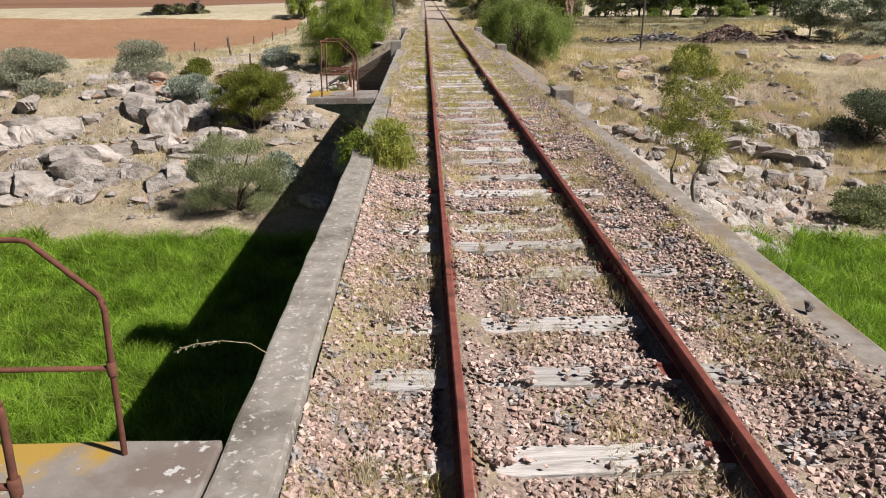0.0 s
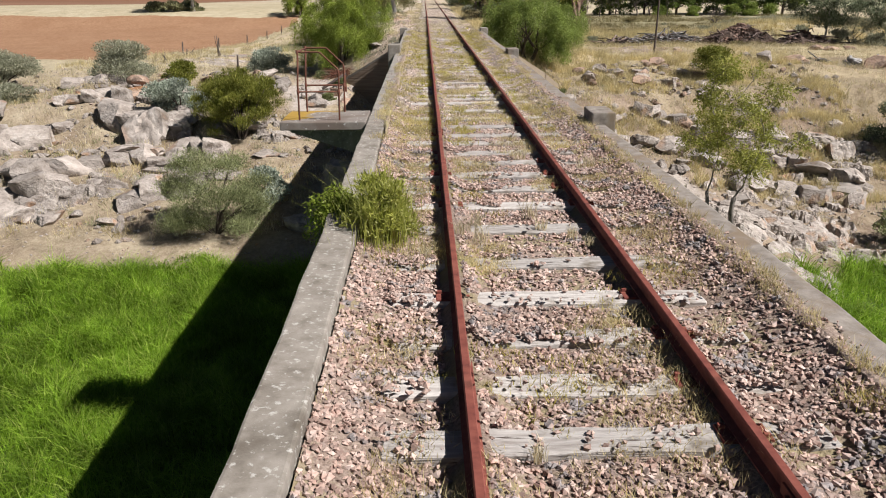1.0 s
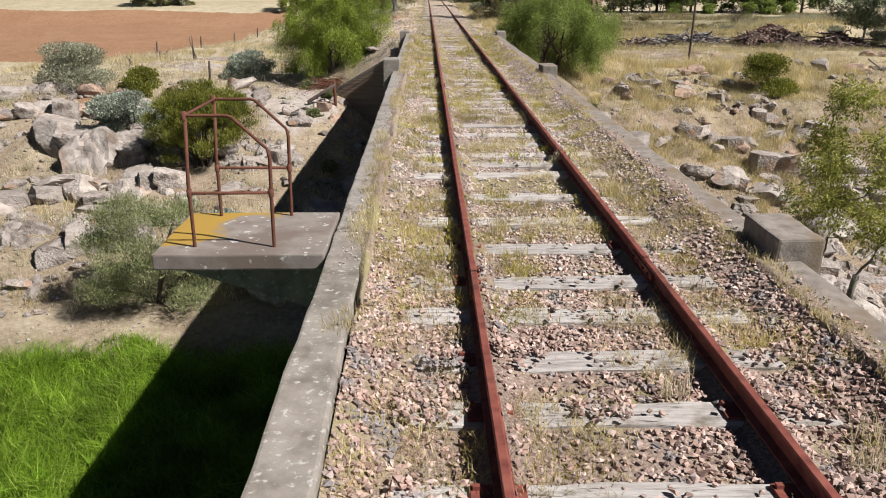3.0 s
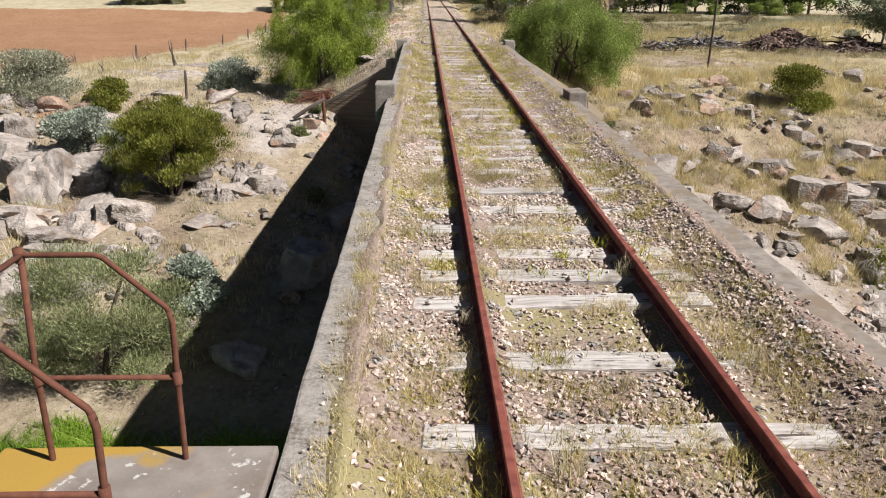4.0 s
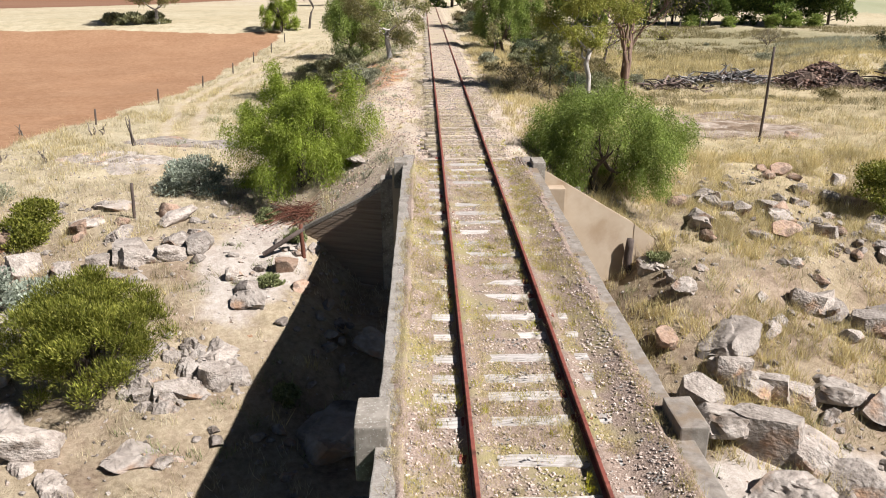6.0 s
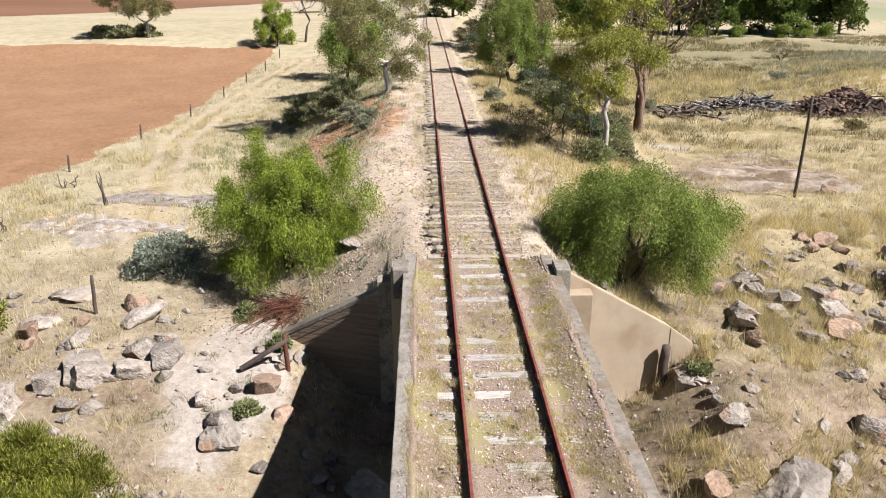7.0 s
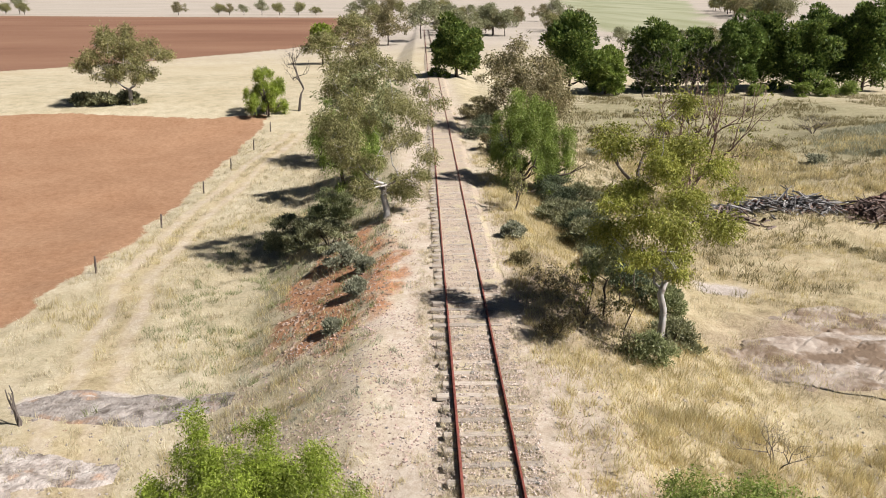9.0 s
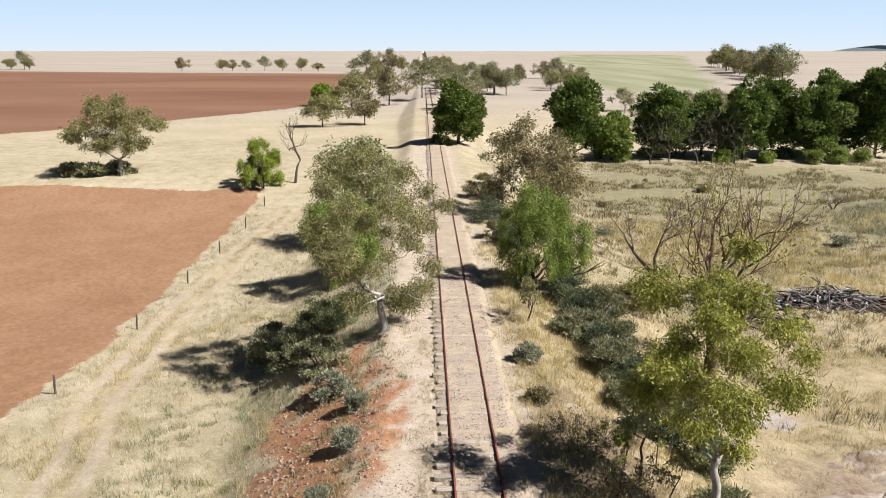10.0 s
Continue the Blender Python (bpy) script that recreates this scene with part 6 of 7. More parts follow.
crown_tree("gum_tree", on_ground(7.0, 58.2), "tall white-trunked gum tree with yellow-green leaves", 374, 9.9, 5.4, 0.15, 0.30, M_GUMY, M_GUMBARK, 26, 260, 7, 0.105, (-0.25, 0), 0.34, 0.062, 1.0)
gum_tree("gum_tree", on_ground(13.0, 74.0), "half dead gum tree with reddish brown trunks", 75, 12.0, 7.0, 0.24, 0.22, M_GUMY, M_REDBARK, 1300, 0.2, 0.05, depth=5, stems=3)
crown_tree("sapling", on_ground(5.5, 60.6), "young dark-stemmed gum sapling beside the line", 76, 4.6, 2.2, 0.05, 0.35, M_OLIVE, M_BARK, 14, 40, 6, 0.14, (0, 0), 0.45, 0.08)
for x, y, t, sd in ((4.7, 60.2, 2.6, 276), (6.5, 62.0, 3.2, 277), (7.4, 63.4, 3.0, 278)):
    gum_tree("sapling", on_ground(x, y), "thin young gum sapling beside the line", sd, t, 1.5, 0.03, 0.4, M_GUMY, M_BARK, 420, 0.15, 0.035, 0.7, depth=2)
gum_tree("sapling", on_ground(5.9, 59.2), "thin young gum sapling beside the line", 176, 2.8, 1.4, 0.03, 0.4, M_GUM, M_BARK, 380, 0.14, 0.035, 0.7, depth=2)
crown_tree("gum_tree", on_ground(-3.7, 73.2), "broad gum tree with greyish olive leaves", 577, 9.4, 8.8, 0.2, 0.2, M_GUM, M_GUMBARK, 50, 210, 7, 0.115, (-1.0, 0.3), 0.12, 0.07, 1.0, 0.17, 0.5)
crown_tree("gum_tree", on_ground(-7.6, 101.0), "grey-green gum tree behind a pepper tree", 177, 8.4, 7.5, 0.2, 0.2, M_OLIVE, M_BARK, 50, 40, 6, 0.3, (0.6, 0), 0.12, 0.10, 0.7)
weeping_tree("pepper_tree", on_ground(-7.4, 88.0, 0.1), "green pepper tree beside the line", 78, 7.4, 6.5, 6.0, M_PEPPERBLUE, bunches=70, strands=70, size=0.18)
for x, y, t, w, mat, seed in ((-6.6, 71.0, 1.8, 3.4, M_SHRUB, 80), (-8.2, 73.4, 2.0, 3.6, M_SHRUB, 81), (-5.6, 68.0, 1.3, 2.2, M_GREY, 82), (-4.5, 62.5, 0.8, 1.3, M_GREY, 83), (-5.2, 59.8, 0.6, 1.0, M_GREY, 84), (-4.4, 66.0, 0.8, 1.2, M_GREY, 85), (2.9, 69.5, 0.9, 1.5, M_GREY, 86), (6.6, 70.0, 2.0, 3.4, M_SHRUB, 87), (7.6, 74.0, 2.4, 4.0, M_SHRUB, 88),
                              (8.0, 59.4, 1.2, 2.6, M_SHRUB, 89), (6.2, 57.2, 1.2, 2.4, M_OLIVE, 90), (8.2, 78.5, 2.2, 3.6, M_SHRUB, 91), (6.0, 74.2, 1.6, 3.0, M_SHRUB, 491), (9.4, 67.0, 1.8, 3.2, M_SHRUB, 492), (8.6, 63.0, 1.6, 2.8, M_OLIVE, 493), (11.0, 82.0, 1.8, 4.0, M_BROWNLEAF, 494), (13.5, 86.0, 1.6, 4.0, M_BROWNLEAF, 495), (-9.8, 76.0, 2.2, 4.4, M_SHRUB, 496), (-7.2, 77.5, 2.6, 4.4, M_OLIVE, 497), (3.6, 92.0, 1.6, 3.0, M_BROWNLEAF, 498), (4.0, 108.0, 2.6, 5.0, M_BROWNLEAF, 499), (6.4, 66.5, 1.2, 2.0, M_SHRUB, 92), (2.8, 65.5, 0.6, 1.2, M_BROWNLEAF, 93)):
    bush("shrub", on_ground(x, y, 0.08, seed * 40), "low scrubby bush on the railway bank", seed, t, w, w * 0.9, mat, int(2600 + 900 * w * t), 0.15, 0.16, 34, 0.6, 0.1, group="bank shrubs", sizes=(0.07, 0.17))
for i, (x, y, t, w) in enumerate(((7.0, 82.6, 2.2, 3.2), (6.6, 79.6, 2.0, 3.0), (6.9, 76.8, 2.0, 3.2), (7.0, 72.4, 1.9, 3.0), (7.1, 69.8, 1.8, 2.8), (7.2, 67.2, 1.7, 2.6), (7.4, 64.8, 1.5, 2.6), (3.6, 98.0, 2.2, 4.0), (4.4, 90.0, 2.0, 3.2))):
    bush("shrub", on_ground(x, y, 0.1, i * 50), "dense dark grey-green shrub at the foot of the bank", 700 + i, t, w, w, M_HEDGE, 6500, 0.12, 0.2, 30, 0.5, 0.3, group="bank shrubs", sizes=(0.09, 0.18))
gum_tree("bare_shrub", on_ground(8.6, 52.0), "leafless dead shrub in dry grass", 94, 1.6, 2.4, 0.03, 0.3, M_GUM, M_DEADWOOD, 0, depth=4, stems=3, group="dead shrubs", category="bush")
for x, y, t, w, seed in ((3.5, 61.6, 1.3, 2.2, 191), (4.4, 59.4, 1.5, 2.4, 192), (3.2, 58.0, 0.9, 1.8, 193), (5.4, 57.4, 1.2, 2.0, 194), (4.6, 62.6, 1.2, 2.0, 195)):
    gum_tree("bare_shrub", on_ground(x, y), "brown twiggy half-dead shrub on the bank", seed, t, w, 0.03, 0.25, M_BROWNLEAF, M_DEADWOOD, 900, 0.10, 0.09, depth=4, stems=4, group="dead shrubs", category="bush")
gum_tree("bare_shrub", on_ground(3.6, 74.5), "small bare twisted tree beside the line", 95, 2.6, 2.0, 0.06, 0.3, M_GUM, M_BARK, 700, 0.16, 0.07, depth=3, group="dead shrubs", category="tree")
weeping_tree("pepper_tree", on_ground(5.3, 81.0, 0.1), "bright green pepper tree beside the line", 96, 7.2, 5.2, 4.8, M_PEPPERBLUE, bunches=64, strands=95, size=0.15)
crown_tree("gum_tree", on_ground(7.4, 101.0), "broad gum tree with brownish olive leaves", 97, 9.6, 9.6, 0.26, 0.12, M_BROWNLEAF, M_BARK, 60, 66, 6, 0.28, (0, 0), 0.12, 0.085, 0.8, 0.16)
for x, y, t, w, seed, k in ((16.6, 95.4, 7.0, 5.6, 99, 2), (-16.8, 126.4, 8.6, 4.6, 100, 1)):
    gum_tree("dead_tree", on_ground(x, y), "leafless grey dead tree with fine branches", seed, t, w, 0.2, 0.26, M_GUM, M_DEADWOOD, 0, depth=5, stems=k, group="dead trees")
weeping_tree("pepper_tree", on_ground(-20.4, 125.0, 0.1), "dense dark green pepper tree at the field edge", 101, 5.8, 5.4, 5.0, bunches=46, strands=44, size=0.28)
crown_tree("gum_tree", on_ground(-38.6, 130.6), "spreading gum tree with dark shade in straw paddock", 102, 9.6, 10.4, 0.3, 0.2, M_GUM, M_GUMBARK, 40, 110, 6, 0.24, (-0.4, 0), 0.3, 0.085, 0.5, 0.22)
for i, (x, y) in enumerate(((-41.5, 130.0), (-44.6, 131.0), (-39.0, 131.4))):
    bush("bush", on_ground(x, y, 0.1), "dark shrub in the shade of a gum tree", 340 + i, 1.5, 3.4, 2.6, M_SHRUB, 1600, 0.4, 0.25, 12, 0.4, 0.3, group="bushes")
bush("bush", on_ground(-28.5, 246, 0.1), "round green bush beside the line", 344, 6.0, 8.0, 8.0, M_PEPPER, 3000, 0.8, 0.25, 14, 0.3, 0.5, group="bushes")
rock(-3.9, 47.2, 1.3, 9, slab_rocks, 0.8, 0.2, "white bleached boulder beside the pepper tree", "granite slabs")


def pine(x, y, t, w, seed, mat=M_PINE, label="dense dark green pine tree", low=0.1, bunches=130):
    """A broad pine: a short trunk with limbs, and tufts of needles massed in rounded billows."""
    rng = np.random.default_rng(seed)
    root = empty("pine_tree", on_ground(x, y, 0.2), label, "tree", "pines")
    c, d = dome(rng, bunches, w * 0.94, w * 0.94, t * 0.96, low, seed, 0.4, 0.55)
    tubes = [(np.array([[0, 0, -0.3], [0.1, 0, t * 0.3], [0, 0.1, t * 0.75]]), np.array([0.28, 0.22, 0.08]))]
    for q in c[::4]:
        z = q[2] * 0.5
        tubes.append((np.array([[0, 0, z], [q[0] * 0.5, q[1] * 0.5, z + (q[2] - z) * 0.4], q * 0.92]), np.array([0.1, 0.07, 0.03])))
    part("trunk", tubes_mesh("trunk", tubes, M_BARK, 5), None, root)
    big = rng.uniform(0.6, 1.4, bunches)
    n = bunches * 210
    pick = rng.choice(bunches, n, p=big ** 2 / (big ** 2).sum())
    e = unit(rng.normal(size=(n, 3)) + np.array([0, 0, 0.35]))
    at = c[pick] + e * np.array([1, 1, 0.75]) * (big[pick] * w * 0.12 * rng.uniform(0.5, 1.0, n))[:, None]
    way = unit(e * 0.8 + rng.normal(size=(n, 3)) * 0.4 + np.array([0, 0, 0.4]))
    part("crown", mesh_of("crown", *leaves(rng, at, way, 0.5, 0.12), mat), None, root)
    return root


pine(22.4, 158.0, 14.6, 9.8, 110, low=0.06)
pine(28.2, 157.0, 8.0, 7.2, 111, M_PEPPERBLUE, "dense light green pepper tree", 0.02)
pine(49.2, 156.6, 13.4, 8.0, 119, M_PINELIGHT, "tall light green pine tree", 0.02)
for x, y, t, w, seed, low in ((36.6, 159.6, 11.8, 9.6, 112, 0.02), (44.0, 161.0, 10.8, 9.4, 113, 0.02), (54.0, 160.0, 13.4, 10.4, 114, 0.02), (60.6, 157.4, 13.2, 10.0, 115, 0.02), (65.4, 161.6, 15.0, 9.2, 120, 0.02), (71.0, 157.6, 17.2, 9.6, 116, 0.02), (3.5, 150.0, 9.2, 7.8, 118, 0.02)):
    pine(x, y, t, w, seed, low=low)
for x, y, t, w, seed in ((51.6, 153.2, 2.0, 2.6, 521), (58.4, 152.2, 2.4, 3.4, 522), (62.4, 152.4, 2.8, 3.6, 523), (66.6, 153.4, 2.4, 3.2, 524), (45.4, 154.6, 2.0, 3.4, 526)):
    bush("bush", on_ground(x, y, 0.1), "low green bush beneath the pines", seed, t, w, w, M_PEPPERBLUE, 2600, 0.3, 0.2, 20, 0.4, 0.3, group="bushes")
for i, (x, y) in enumerate(((33.0, 152.0), (36.5, 154.0), (40.0, 151.5), (43.0, 153.5), (46.0, 152.0), (34.6, 172.0), (47.5, 170.0))):
    crown_tree("dead_tree", on_ground(x, y), "thin grey leafless tree beside the pines", 530 + i, 8.5, 5.4, 0.14, 0.15, M_GUM, M_DEADWOOD, 34, 0, low=0.25, r=0.09, twigs=4, limb=0.2, group="dead trees")
crown_tree("gum_tree", on_ground(42.4, 84.6), "dark-leaved gum tree with a thin pale trunk", 151, 9.4, 7.6, 0.12, 0.34, M_HEDGE, M_GUMBARK, 34, 130, 6, 0.2, (0.3, 0), 0.26, 0.09, 0.6)
crown_tree("gum_tree", on_ground(49.6, 82.0), "dark-leaved gum tree with a thin pale trunk", 152, 9.0, 8.4, 0.12, 0.3, M_HEDGE, M_GUMBARK, 34, 130, 6, 0.2, (0.2, 0), 0.22, 0.09, 0.6)
for x, y, t, w, seed in ((41.6, 70.6, 2.6, 4.6, 153), (45.6, 72.4, 3.0, 5.0, 154), (45.4, 84.6, 3.2, 5.6, 155), (38.6, 63.4, 2.0, 3.6, 156)):
    bush("bush", on_ground(x, y, 0.1), "grey-green saltbush in dry grass", seed, t, w, w, M_GREY, 4200, 0.2, 0.2, 24, 0.5, 0.3, group="bushes", sizes=(0.09, 0.18))
gum_tree("bare_shrub", on_ground(42.0, 116.0), "spreading grey leafless shrub in the paddock", 157, 2.6, 5.4, 0.06, 0.15, M_GUM, M_DEADWOOD, 0, depth=5, stems=6, group="dead shrubs", category="bush")
for x, y, sz, hi in ((28.0, 50.2, 1.7, 0.8), (30.9, 61.1, 1.4, 0.7), (29.4, 60.4, 1.1, 0.8), (32.2, 60.8, 1.0, 0.8), (25.4, 52.6, 0.9, 0.7), (23.6, 50.4, 0.8, 0.7)):
    rock(x, y, sz, 4, red_rocks, hi, 0.15, "reddish granite boulder on dark soil", "red boulders")

# far trees share a few shapes
far_kinds = [crown_tree("gum_tree", on_ground(-20 + i * 9, 235 + i * 14), "far flat-topped gum tree beside the line", 130 + i, 9 + i, 11 + i, 0.2, 0.35, (M_GUM, M_BROWNLEAF, M_SHRUB)[i], M_BARK, 22, 46, 5, 0.5, (0, 0), 0.36, 0.10, 0.3, 0.22, 0.6, flat=0.9, twigs=1, group="far trees") for i in range(3)]
rng_f = random.Random(9)
spots = []
for i in range(26):
    y = rng_f.uniform(165, 420)
    spots.append((rng_f.uniform(-1, 1) * 14 + (10 if rng_f.random() < 0.6 else -16), y, 0.8))
for px, y, s in ((-162, 556, 1.0), (-136, 558, 0.9), (-130, 562, 0.8), (-120, 560, 0.75), (-108, 560, 0.8), (-96, 558, 1.0), (-83, 556, 0.95), (-72, 558, 0.8), (-44, 520, 0.9), (-37, 524, 1.2), (-30, 518, 1.1), (-23, 522, 1.3), (-15, 524, 1.1), (-6, 520, 1.0), (2, 528, 1.2), (12, 522, 1.1), (-274, 556, 0.9), (-267, 560, 1.0), (-260, 552, 0.8)):
    spots.append((px, y, s))
for i in range(28):
    s = i / 27
    spots.append((142 + 100 * s + rng_f.uniform(-5, 5), 345 + 330 * s + rng_f.uniform(-8, 8), rng_f.uniform(1.0, 1.5)))
for i in range(9):
    s = rng_f.random()
    spots.append((44 + 40 * s + rng_f.uniform(-4, 4), 215 + rng_f.uniform(-18, 18), rng_f.uniform(0.45, 0.7)))
for i in range(12):
    spots.append((rng_f.uniform(18, 60), rng_f.uniform(280, 430), rng_f.uniform(0.7, 1.0)))
for x, y, s in spots:
    if abs(x) < 4.5:
        x = 7
    k = far_kinds[rng_f.randrange(3)]
    t = copy_thing(k, on_ground(x, y, 0.2, rng_f.uniform(0, 360)))
    t.scale = (s, s, s * rng_f.uniform(0.8, 1.1))

# low scrub over the far paddock
scrub = [bush("scrub_bush", on_ground(12 + 3 * i, 84 + 2 * i, 0.05), "low grey scrub bush in dry paddock", 320 + i, 0.8, 1.6, 1.5, (M_GREY, M_BROWNLEAF, M_GREY)[i], 1500, 0.18, 0.2, 12, 0.5, 0.2, group="paddock scrub") for i in range(3)]
for i in range(26):
    x, y = rng_f.uniform(9, 62), rng_f.uniform(72, 142)
    if math.hypot(x - 30, y - 91) > 6 and math.hypot(x - 7, y - 90) > 6:
        b = copy_thing(scrub[rng_f.randrange(3)], on_ground(x, y, 0.05, rng_f.uniform(0, 360)))
        k = rng_f.uniform(0.5, 1.5)
        b.scale = (k, k, k * rng_f.uniform(0.7, 1.1))

# poles, posts, stumps


def wooden_post(name, x, y, tall, r, label, lean=(0, 0), mat=M_WOOD, group="fence posts", category="post"):
    z = float(ground_at(x, y)[0])
    rng = np.random.default_rng(int(abs(x * 31 + y * 17)))
    p = np.array([(lean[0] * s, lean[1] * s, tall * s - 0.25 * (s == 0)) for s in (0, 0.25, 0.5, 0.75, 1)]) + rng.normal(size=(5, 3)) * r * 0.12
    v, f = tube(p, np.array([1.08, 1, 0.98, 0.94, 0.86]) * r, 8)
    ob = new(name, mesh_of(name, v, f, mat, True))
    ob.matrix_basis = pose(x, y, z)
    return tagged(ob, label, category, group)


wooden_post("telegraph_pole", 15.5, 56.5, 4.6, 0.07, "thin dark bare pole leaning in dry grass", (0.13, 0.1), group="poles", category="pole")
wooden_post("wooden_stump", 5.46, 42.98, 1.15, 0.15, "dark weathered timber stump before the wing wall", (0.05, 0), group="stumps", category="stump")
wooden_post("wooden_post", -5.25, 42.5, 1.1, 0.07, "rusty red upright post before the wing wall", (-0.04, 0), M_PIPE)
for x, y, t in ((-11.65, 45.4, 1.3), (-20.1, 63.0, 0.9), (-19.8, 72.8, 1.0), (-19.4, 82.5, 1.0), (-19.3, 92.5, 1.0), (-19.1, 100.8, 1.1), (-18.9, 109.7, 1.1), (-18.8, 118.2, 1.1), (-18.4, 125.3, 1.1), (-20.4, 53.2, 0.7), (3.9, 76.4, 0.9)):
    wooden_post("fence_post", x, y, t, 0.06, "weathered dark timber fence post in dry grass", (0.05, 0.03))


def dead_stem(x, y, tall, seed, stems=3):
    """A few crooked bare stems from one root."""
    rng = np.random.default_rng(seed)
    tubes = []
    for k in range(stems):
        p = np.cumsum(np.vstack([[0, 0, -0.1], rng.normal(size=(5, 3)) * 0.07 + np.array([0, 0, tall / 5])]), 0)
        tubes.append((p + np.array([rng.normal() * 0.08, rng.normal() * 0.08, 0]), np.linspace(0.045, 0.015, 6)))
    ob = new("dead_stump", tubes_mesh("dead_stump", tubes, M_DEADWOOD))
    ob.matrix_basis = on_ground(x, y)
    return tagged(ob, "crooked bare dead stems in straw grass", "dead plant", "dead stems")


for x, y, t, sd, k in ((-15.4, 55.8, 1.5, 1, 4), (-18.8, 59.3, 0.7, 2, 3), (-18.4, 59.6, 0.6, 3, 2), (-22.6, 59.5, 0.7, 4, 2), (-17.9, 52.5, 0.7, 5, 3), (-20.6, 53.4, 0.5, 6, 2)):
    dead_stem(x, y, t, sd, k)


def log_heap(x, y, w, d, h, n, seed, label, mat=M_HEAPWOOD, thick=1.0, clods=0):
    """A heap of felled limbs: crooked tapered logs tipped over one another."""
    rng = np.random.default_rng(seed)
    tubes = []
    for i in range(n):
        c = np.array([rng.normal() * w * 0.3, rng.normal() * d * 0.3, 0])
        c[2] = max(0.1, h * (1 - math.hypot(c[0] / w, c[1] / d) * 1.6)) * rng.uniform(0.2, 1)
        a, ln = rng.uniform(0, np.pi), rng.uniform(0.8, 3.2)
        dvec = np.array([math.cos(a), math.sin(a), rng.uniform(-0.25, 0.35)]) * ln
        p = np.array([c - dvec * 0.5, c - dvec * 0.15, c + dvec * 0.2, c + dvec * 0.5]) + rng.normal(size=(4, 3)) * np.array([0.16, 0.16, 0.10])
        r = rng.uniform(0.04, 0.16) * thick
        tubes.append((p, np.array([1, 0.95, 0.8, 0.5]) * r))
    ob = new("log_heap", tubes_mesh("log_heap", tubes, mat))
    ob.matrix_basis = on_ground(x, y)
    if h > 1:
        # earth mound, its dark colour doubling as shade in the log gaps
        mound = []
        for j in range(25):
            for i in range(33):
                u, v = i / 16 - 1, j / 12 - 1
                k = max(0.0, 1 - math.hypot(u, v) * (1 + 0.25 * noise.noise((u * 2, v * 2, seed))))
                mound.append((u * w * 0.62, v * d * 0.62, h * 0.75 * k ** 0.8 * (1 + 0.6 * noise.noise((u * 5, v * 4, seed + 3))) - 0.35))
        i = (np.arange(24)[:, None] * 33 + np.arange(32)[None]).ravel()
        part("earth", mesh_of("earth", mound, np.stack([i, i + 1, i + 34, i + 33], 1), M_EARTH_SHADE), None, ob, "dark brown earth, also painted shade between the logs")
    if clods:
        kinds = [(np.array([v.co for v in r.vertices]), np.array([q.vertices for q in r.polygons])) for r in (rock_mesh(600 + i, M_CLOD, 1) for i in range(4))]
        vs, fs, base = [], [], 0
        for i in range(clods):
            a, r = rng.uniform(0, 2 * np.pi), rng.uniform(0, 1) ** 0.6
            cx, cy = math.cos(a) * r * w * 0.52, math.sin(a) * r * d * 0.52
            k = rng.uniform(0.18, 0.6) * (1.1 - 0.4 * r)
            v, f = kinds[i % 4]
            vs.append(v * k * rng.uniform(0.7, 1.3, 3) + np.array([cx, cy, h * 0.72 * max(0.0, 1 - r) ** 0.8]))
            fs.append(f + base)
            base += len(v)
        part("clod", mesh_of("clod", np.concatenate(vs), np.concatenate(fs), M_CLOD), None, ob, "brown broken clods and stones")
    return tagged(ob, label, "log heap", kind="stuff")


def timber_rail(p, q, r, label):
    v, f = tube([p, [(a + b) / 2 for a, b in zip(p, q)], q], [r, r * 0.95, r * 0.9], 8)
    return tagged(new("timber_rail", mesh_of("timber_rail", v, f, M_WOOD, True)), label, "rail")


g1, g2 = float(ground_at(-6.5, 42.3)[0]), float(ground_at(-5.25, 42.5)[0])
timber_rail((-6.5, 42.3, g1 + 0.12), (-5.2, 42.5, g2 + 0.95), 0.08, "dark fallen timber rail leaning on a post")
log_heap(26.2, 87.4, 11.5, 3.0, 1.5, 250, 1, "heap of grey and burnt dead logs in dry grass", M_GREYLOG, 0.55, 90)
log_heap(33.4, 85.4, 8.4, 5, 3.0, 60, 2, "large heap of dark burnt logs and earth", M_HEAPWOOD, 0.6, 620)
log_heap(19.8, 84.4, 4.2, 1.8, 1.0, 46, 3, "small heap of charred dead logs in dry grass", M_HEAPWOOD, 0.8)
log_heap(39.4, 83.6, 7.0, 3.4, 2.0, 90, 5, "low heap of burnt timber and dark earth", M_HEAPWOOD, 0.7, 60)
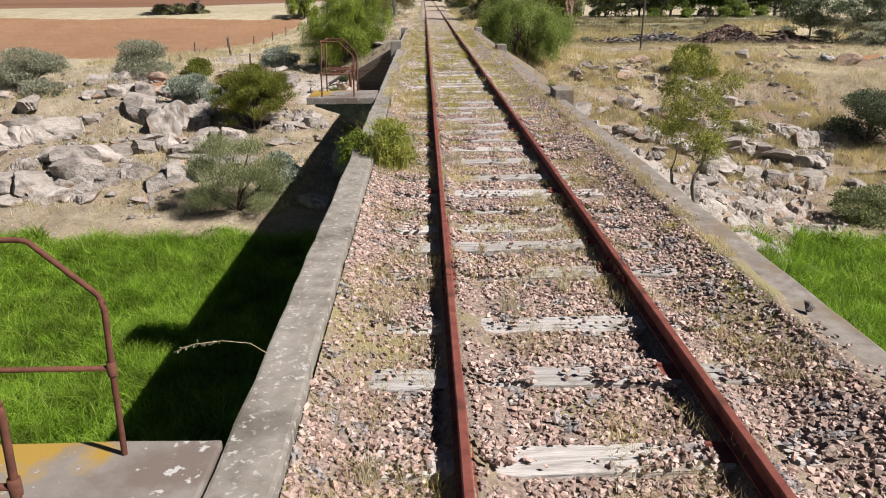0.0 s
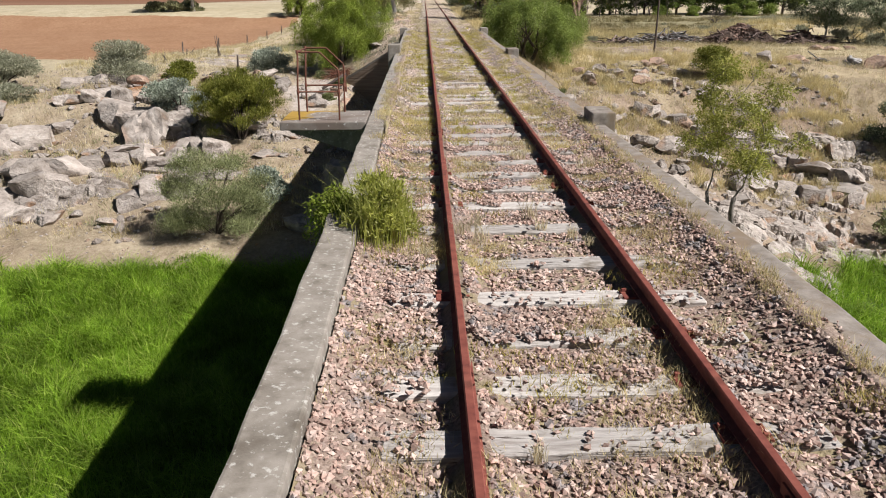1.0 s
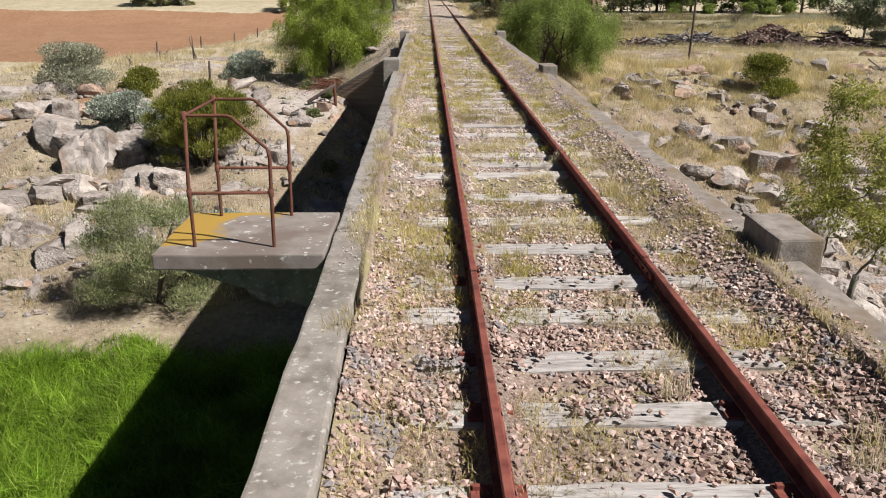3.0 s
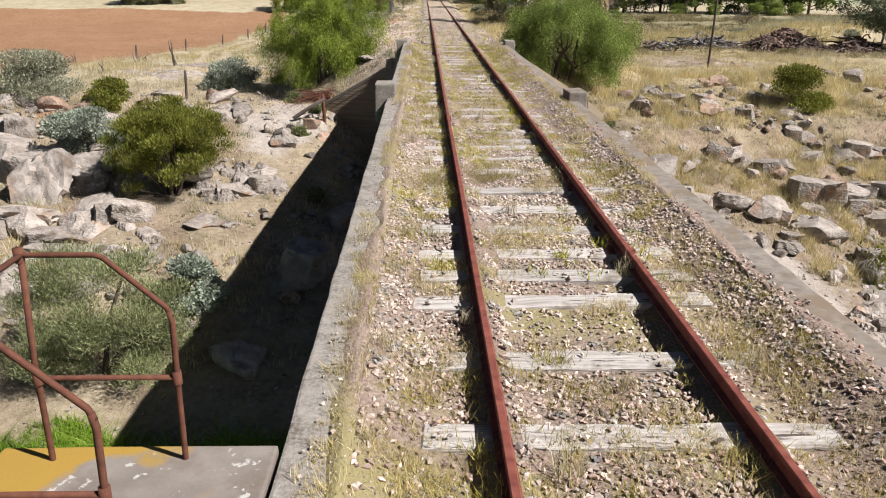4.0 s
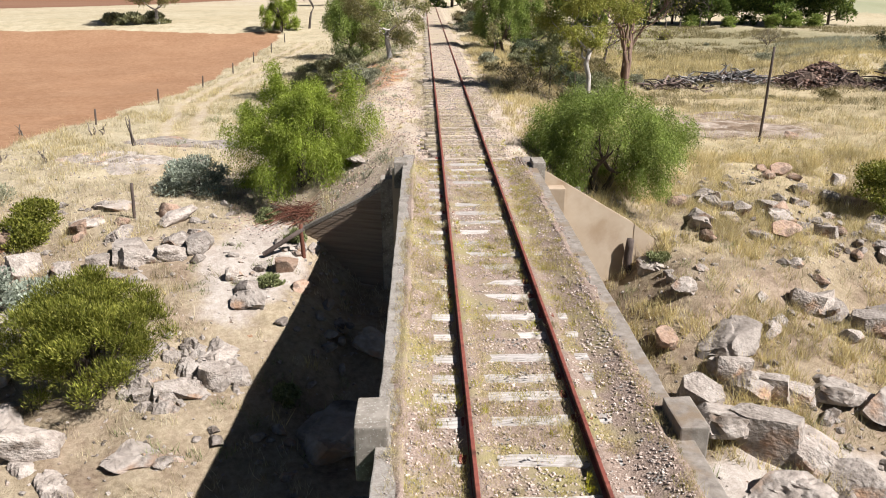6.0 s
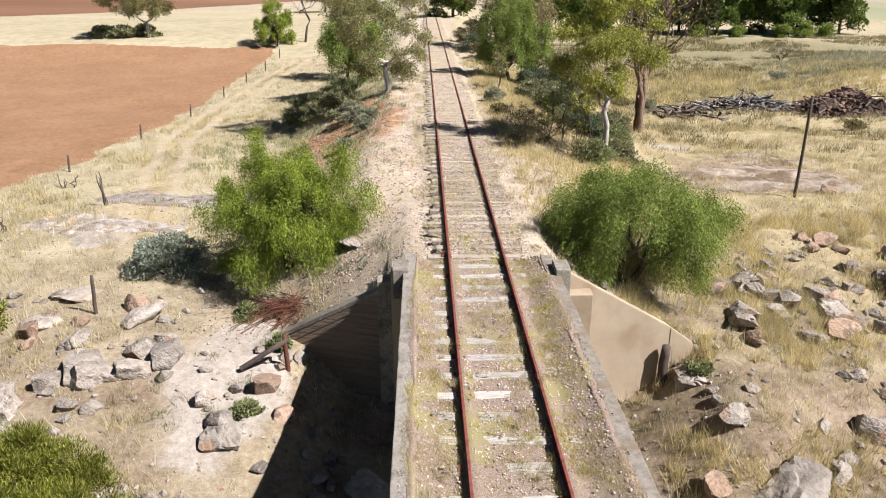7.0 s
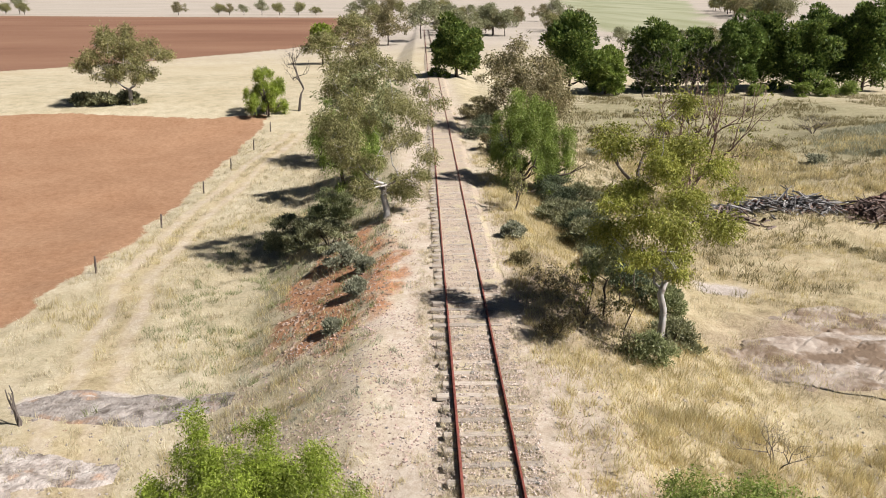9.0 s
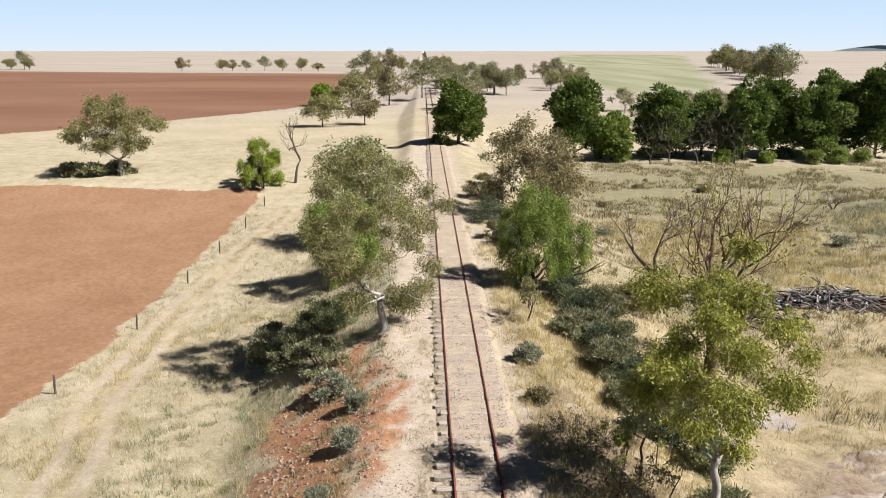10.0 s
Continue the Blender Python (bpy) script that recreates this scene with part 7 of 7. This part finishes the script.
log_heap(27.6, 51.6, 6.2, 1.4, 0.7, 16, 6, "pale fallen dead logs on dark soil", M_GREYLOG, 1.3)
log_heap(-5.6, 45.3, 1.7, 0.8, 0.3, 150, 4, "dead reddish twigs beneath the pepper tree", M_PIPE, 0.09)


# a wooded rise on the skyline, its distance haze mixed into the colour
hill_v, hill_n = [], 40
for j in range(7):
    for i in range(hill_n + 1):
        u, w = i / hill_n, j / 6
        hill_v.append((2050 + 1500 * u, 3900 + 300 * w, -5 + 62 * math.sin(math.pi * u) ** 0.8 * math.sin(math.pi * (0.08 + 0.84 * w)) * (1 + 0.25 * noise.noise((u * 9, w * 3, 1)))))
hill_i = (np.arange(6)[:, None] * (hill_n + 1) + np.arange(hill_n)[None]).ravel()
tagged(new("far_hill", mesh_of("far_hill", hill_v, np.stack([hill_i, hill_i + 1, hill_i + hill_n + 2, hill_i + hill_n + 1], 1), M_HAZED_HILL, True)), "low wooded hill on the skyline, haze painted in as blue-green", "hill", kind="structure")

# small things on the kerbs
v, f = tube([(-1.95, 2.2, 0.2), (-2.05, 2.16, 0.30), (-2.2, 2.08, 0.36), (-2.34, 2.0, 0.38), (-2.46, 1.95, 0.35)], [0.003, 0.0026, 0.002, 0.0018, 0.001], 5)
stalk = tagged(new("grass_stalk", mesh_of("grass_stalk", v, f, M_STRAW, True)), "bleached dry grass stalk over the kerb", "grass stalk")
rng_k = np.random.default_rng(2)
at = np.column_stack([rng_k.uniform(-2.46, -2.2, 40), np.zeros(40), np.zeros(40)])
at[:, 1] = 1.95 + (at[:, 0] + 2.46) * 0.5
at[:, 2] = 0.355 - (at[:, 0] + 2.33) ** 2 * 1.2 + 0.02
part("seed", mesh_of("seed", *leaves(rng_k, at, unit(rng_k.normal(size=(40, 3)) * 0.4 + np.array([-0.5, 0, -0.6])), 0.028, 0.005), M_STRAW), None, stalk)
ob = new("stone", grey_rocks[2])
ob.matrix_basis = pose(1.86, 2.85, 0.185, 8, 4, 30) @ Matrix.Diagonal((0.09, 0.16, 0.10, 1))
tagged(ob, "loose dark stone lying on the kerb", "stone")
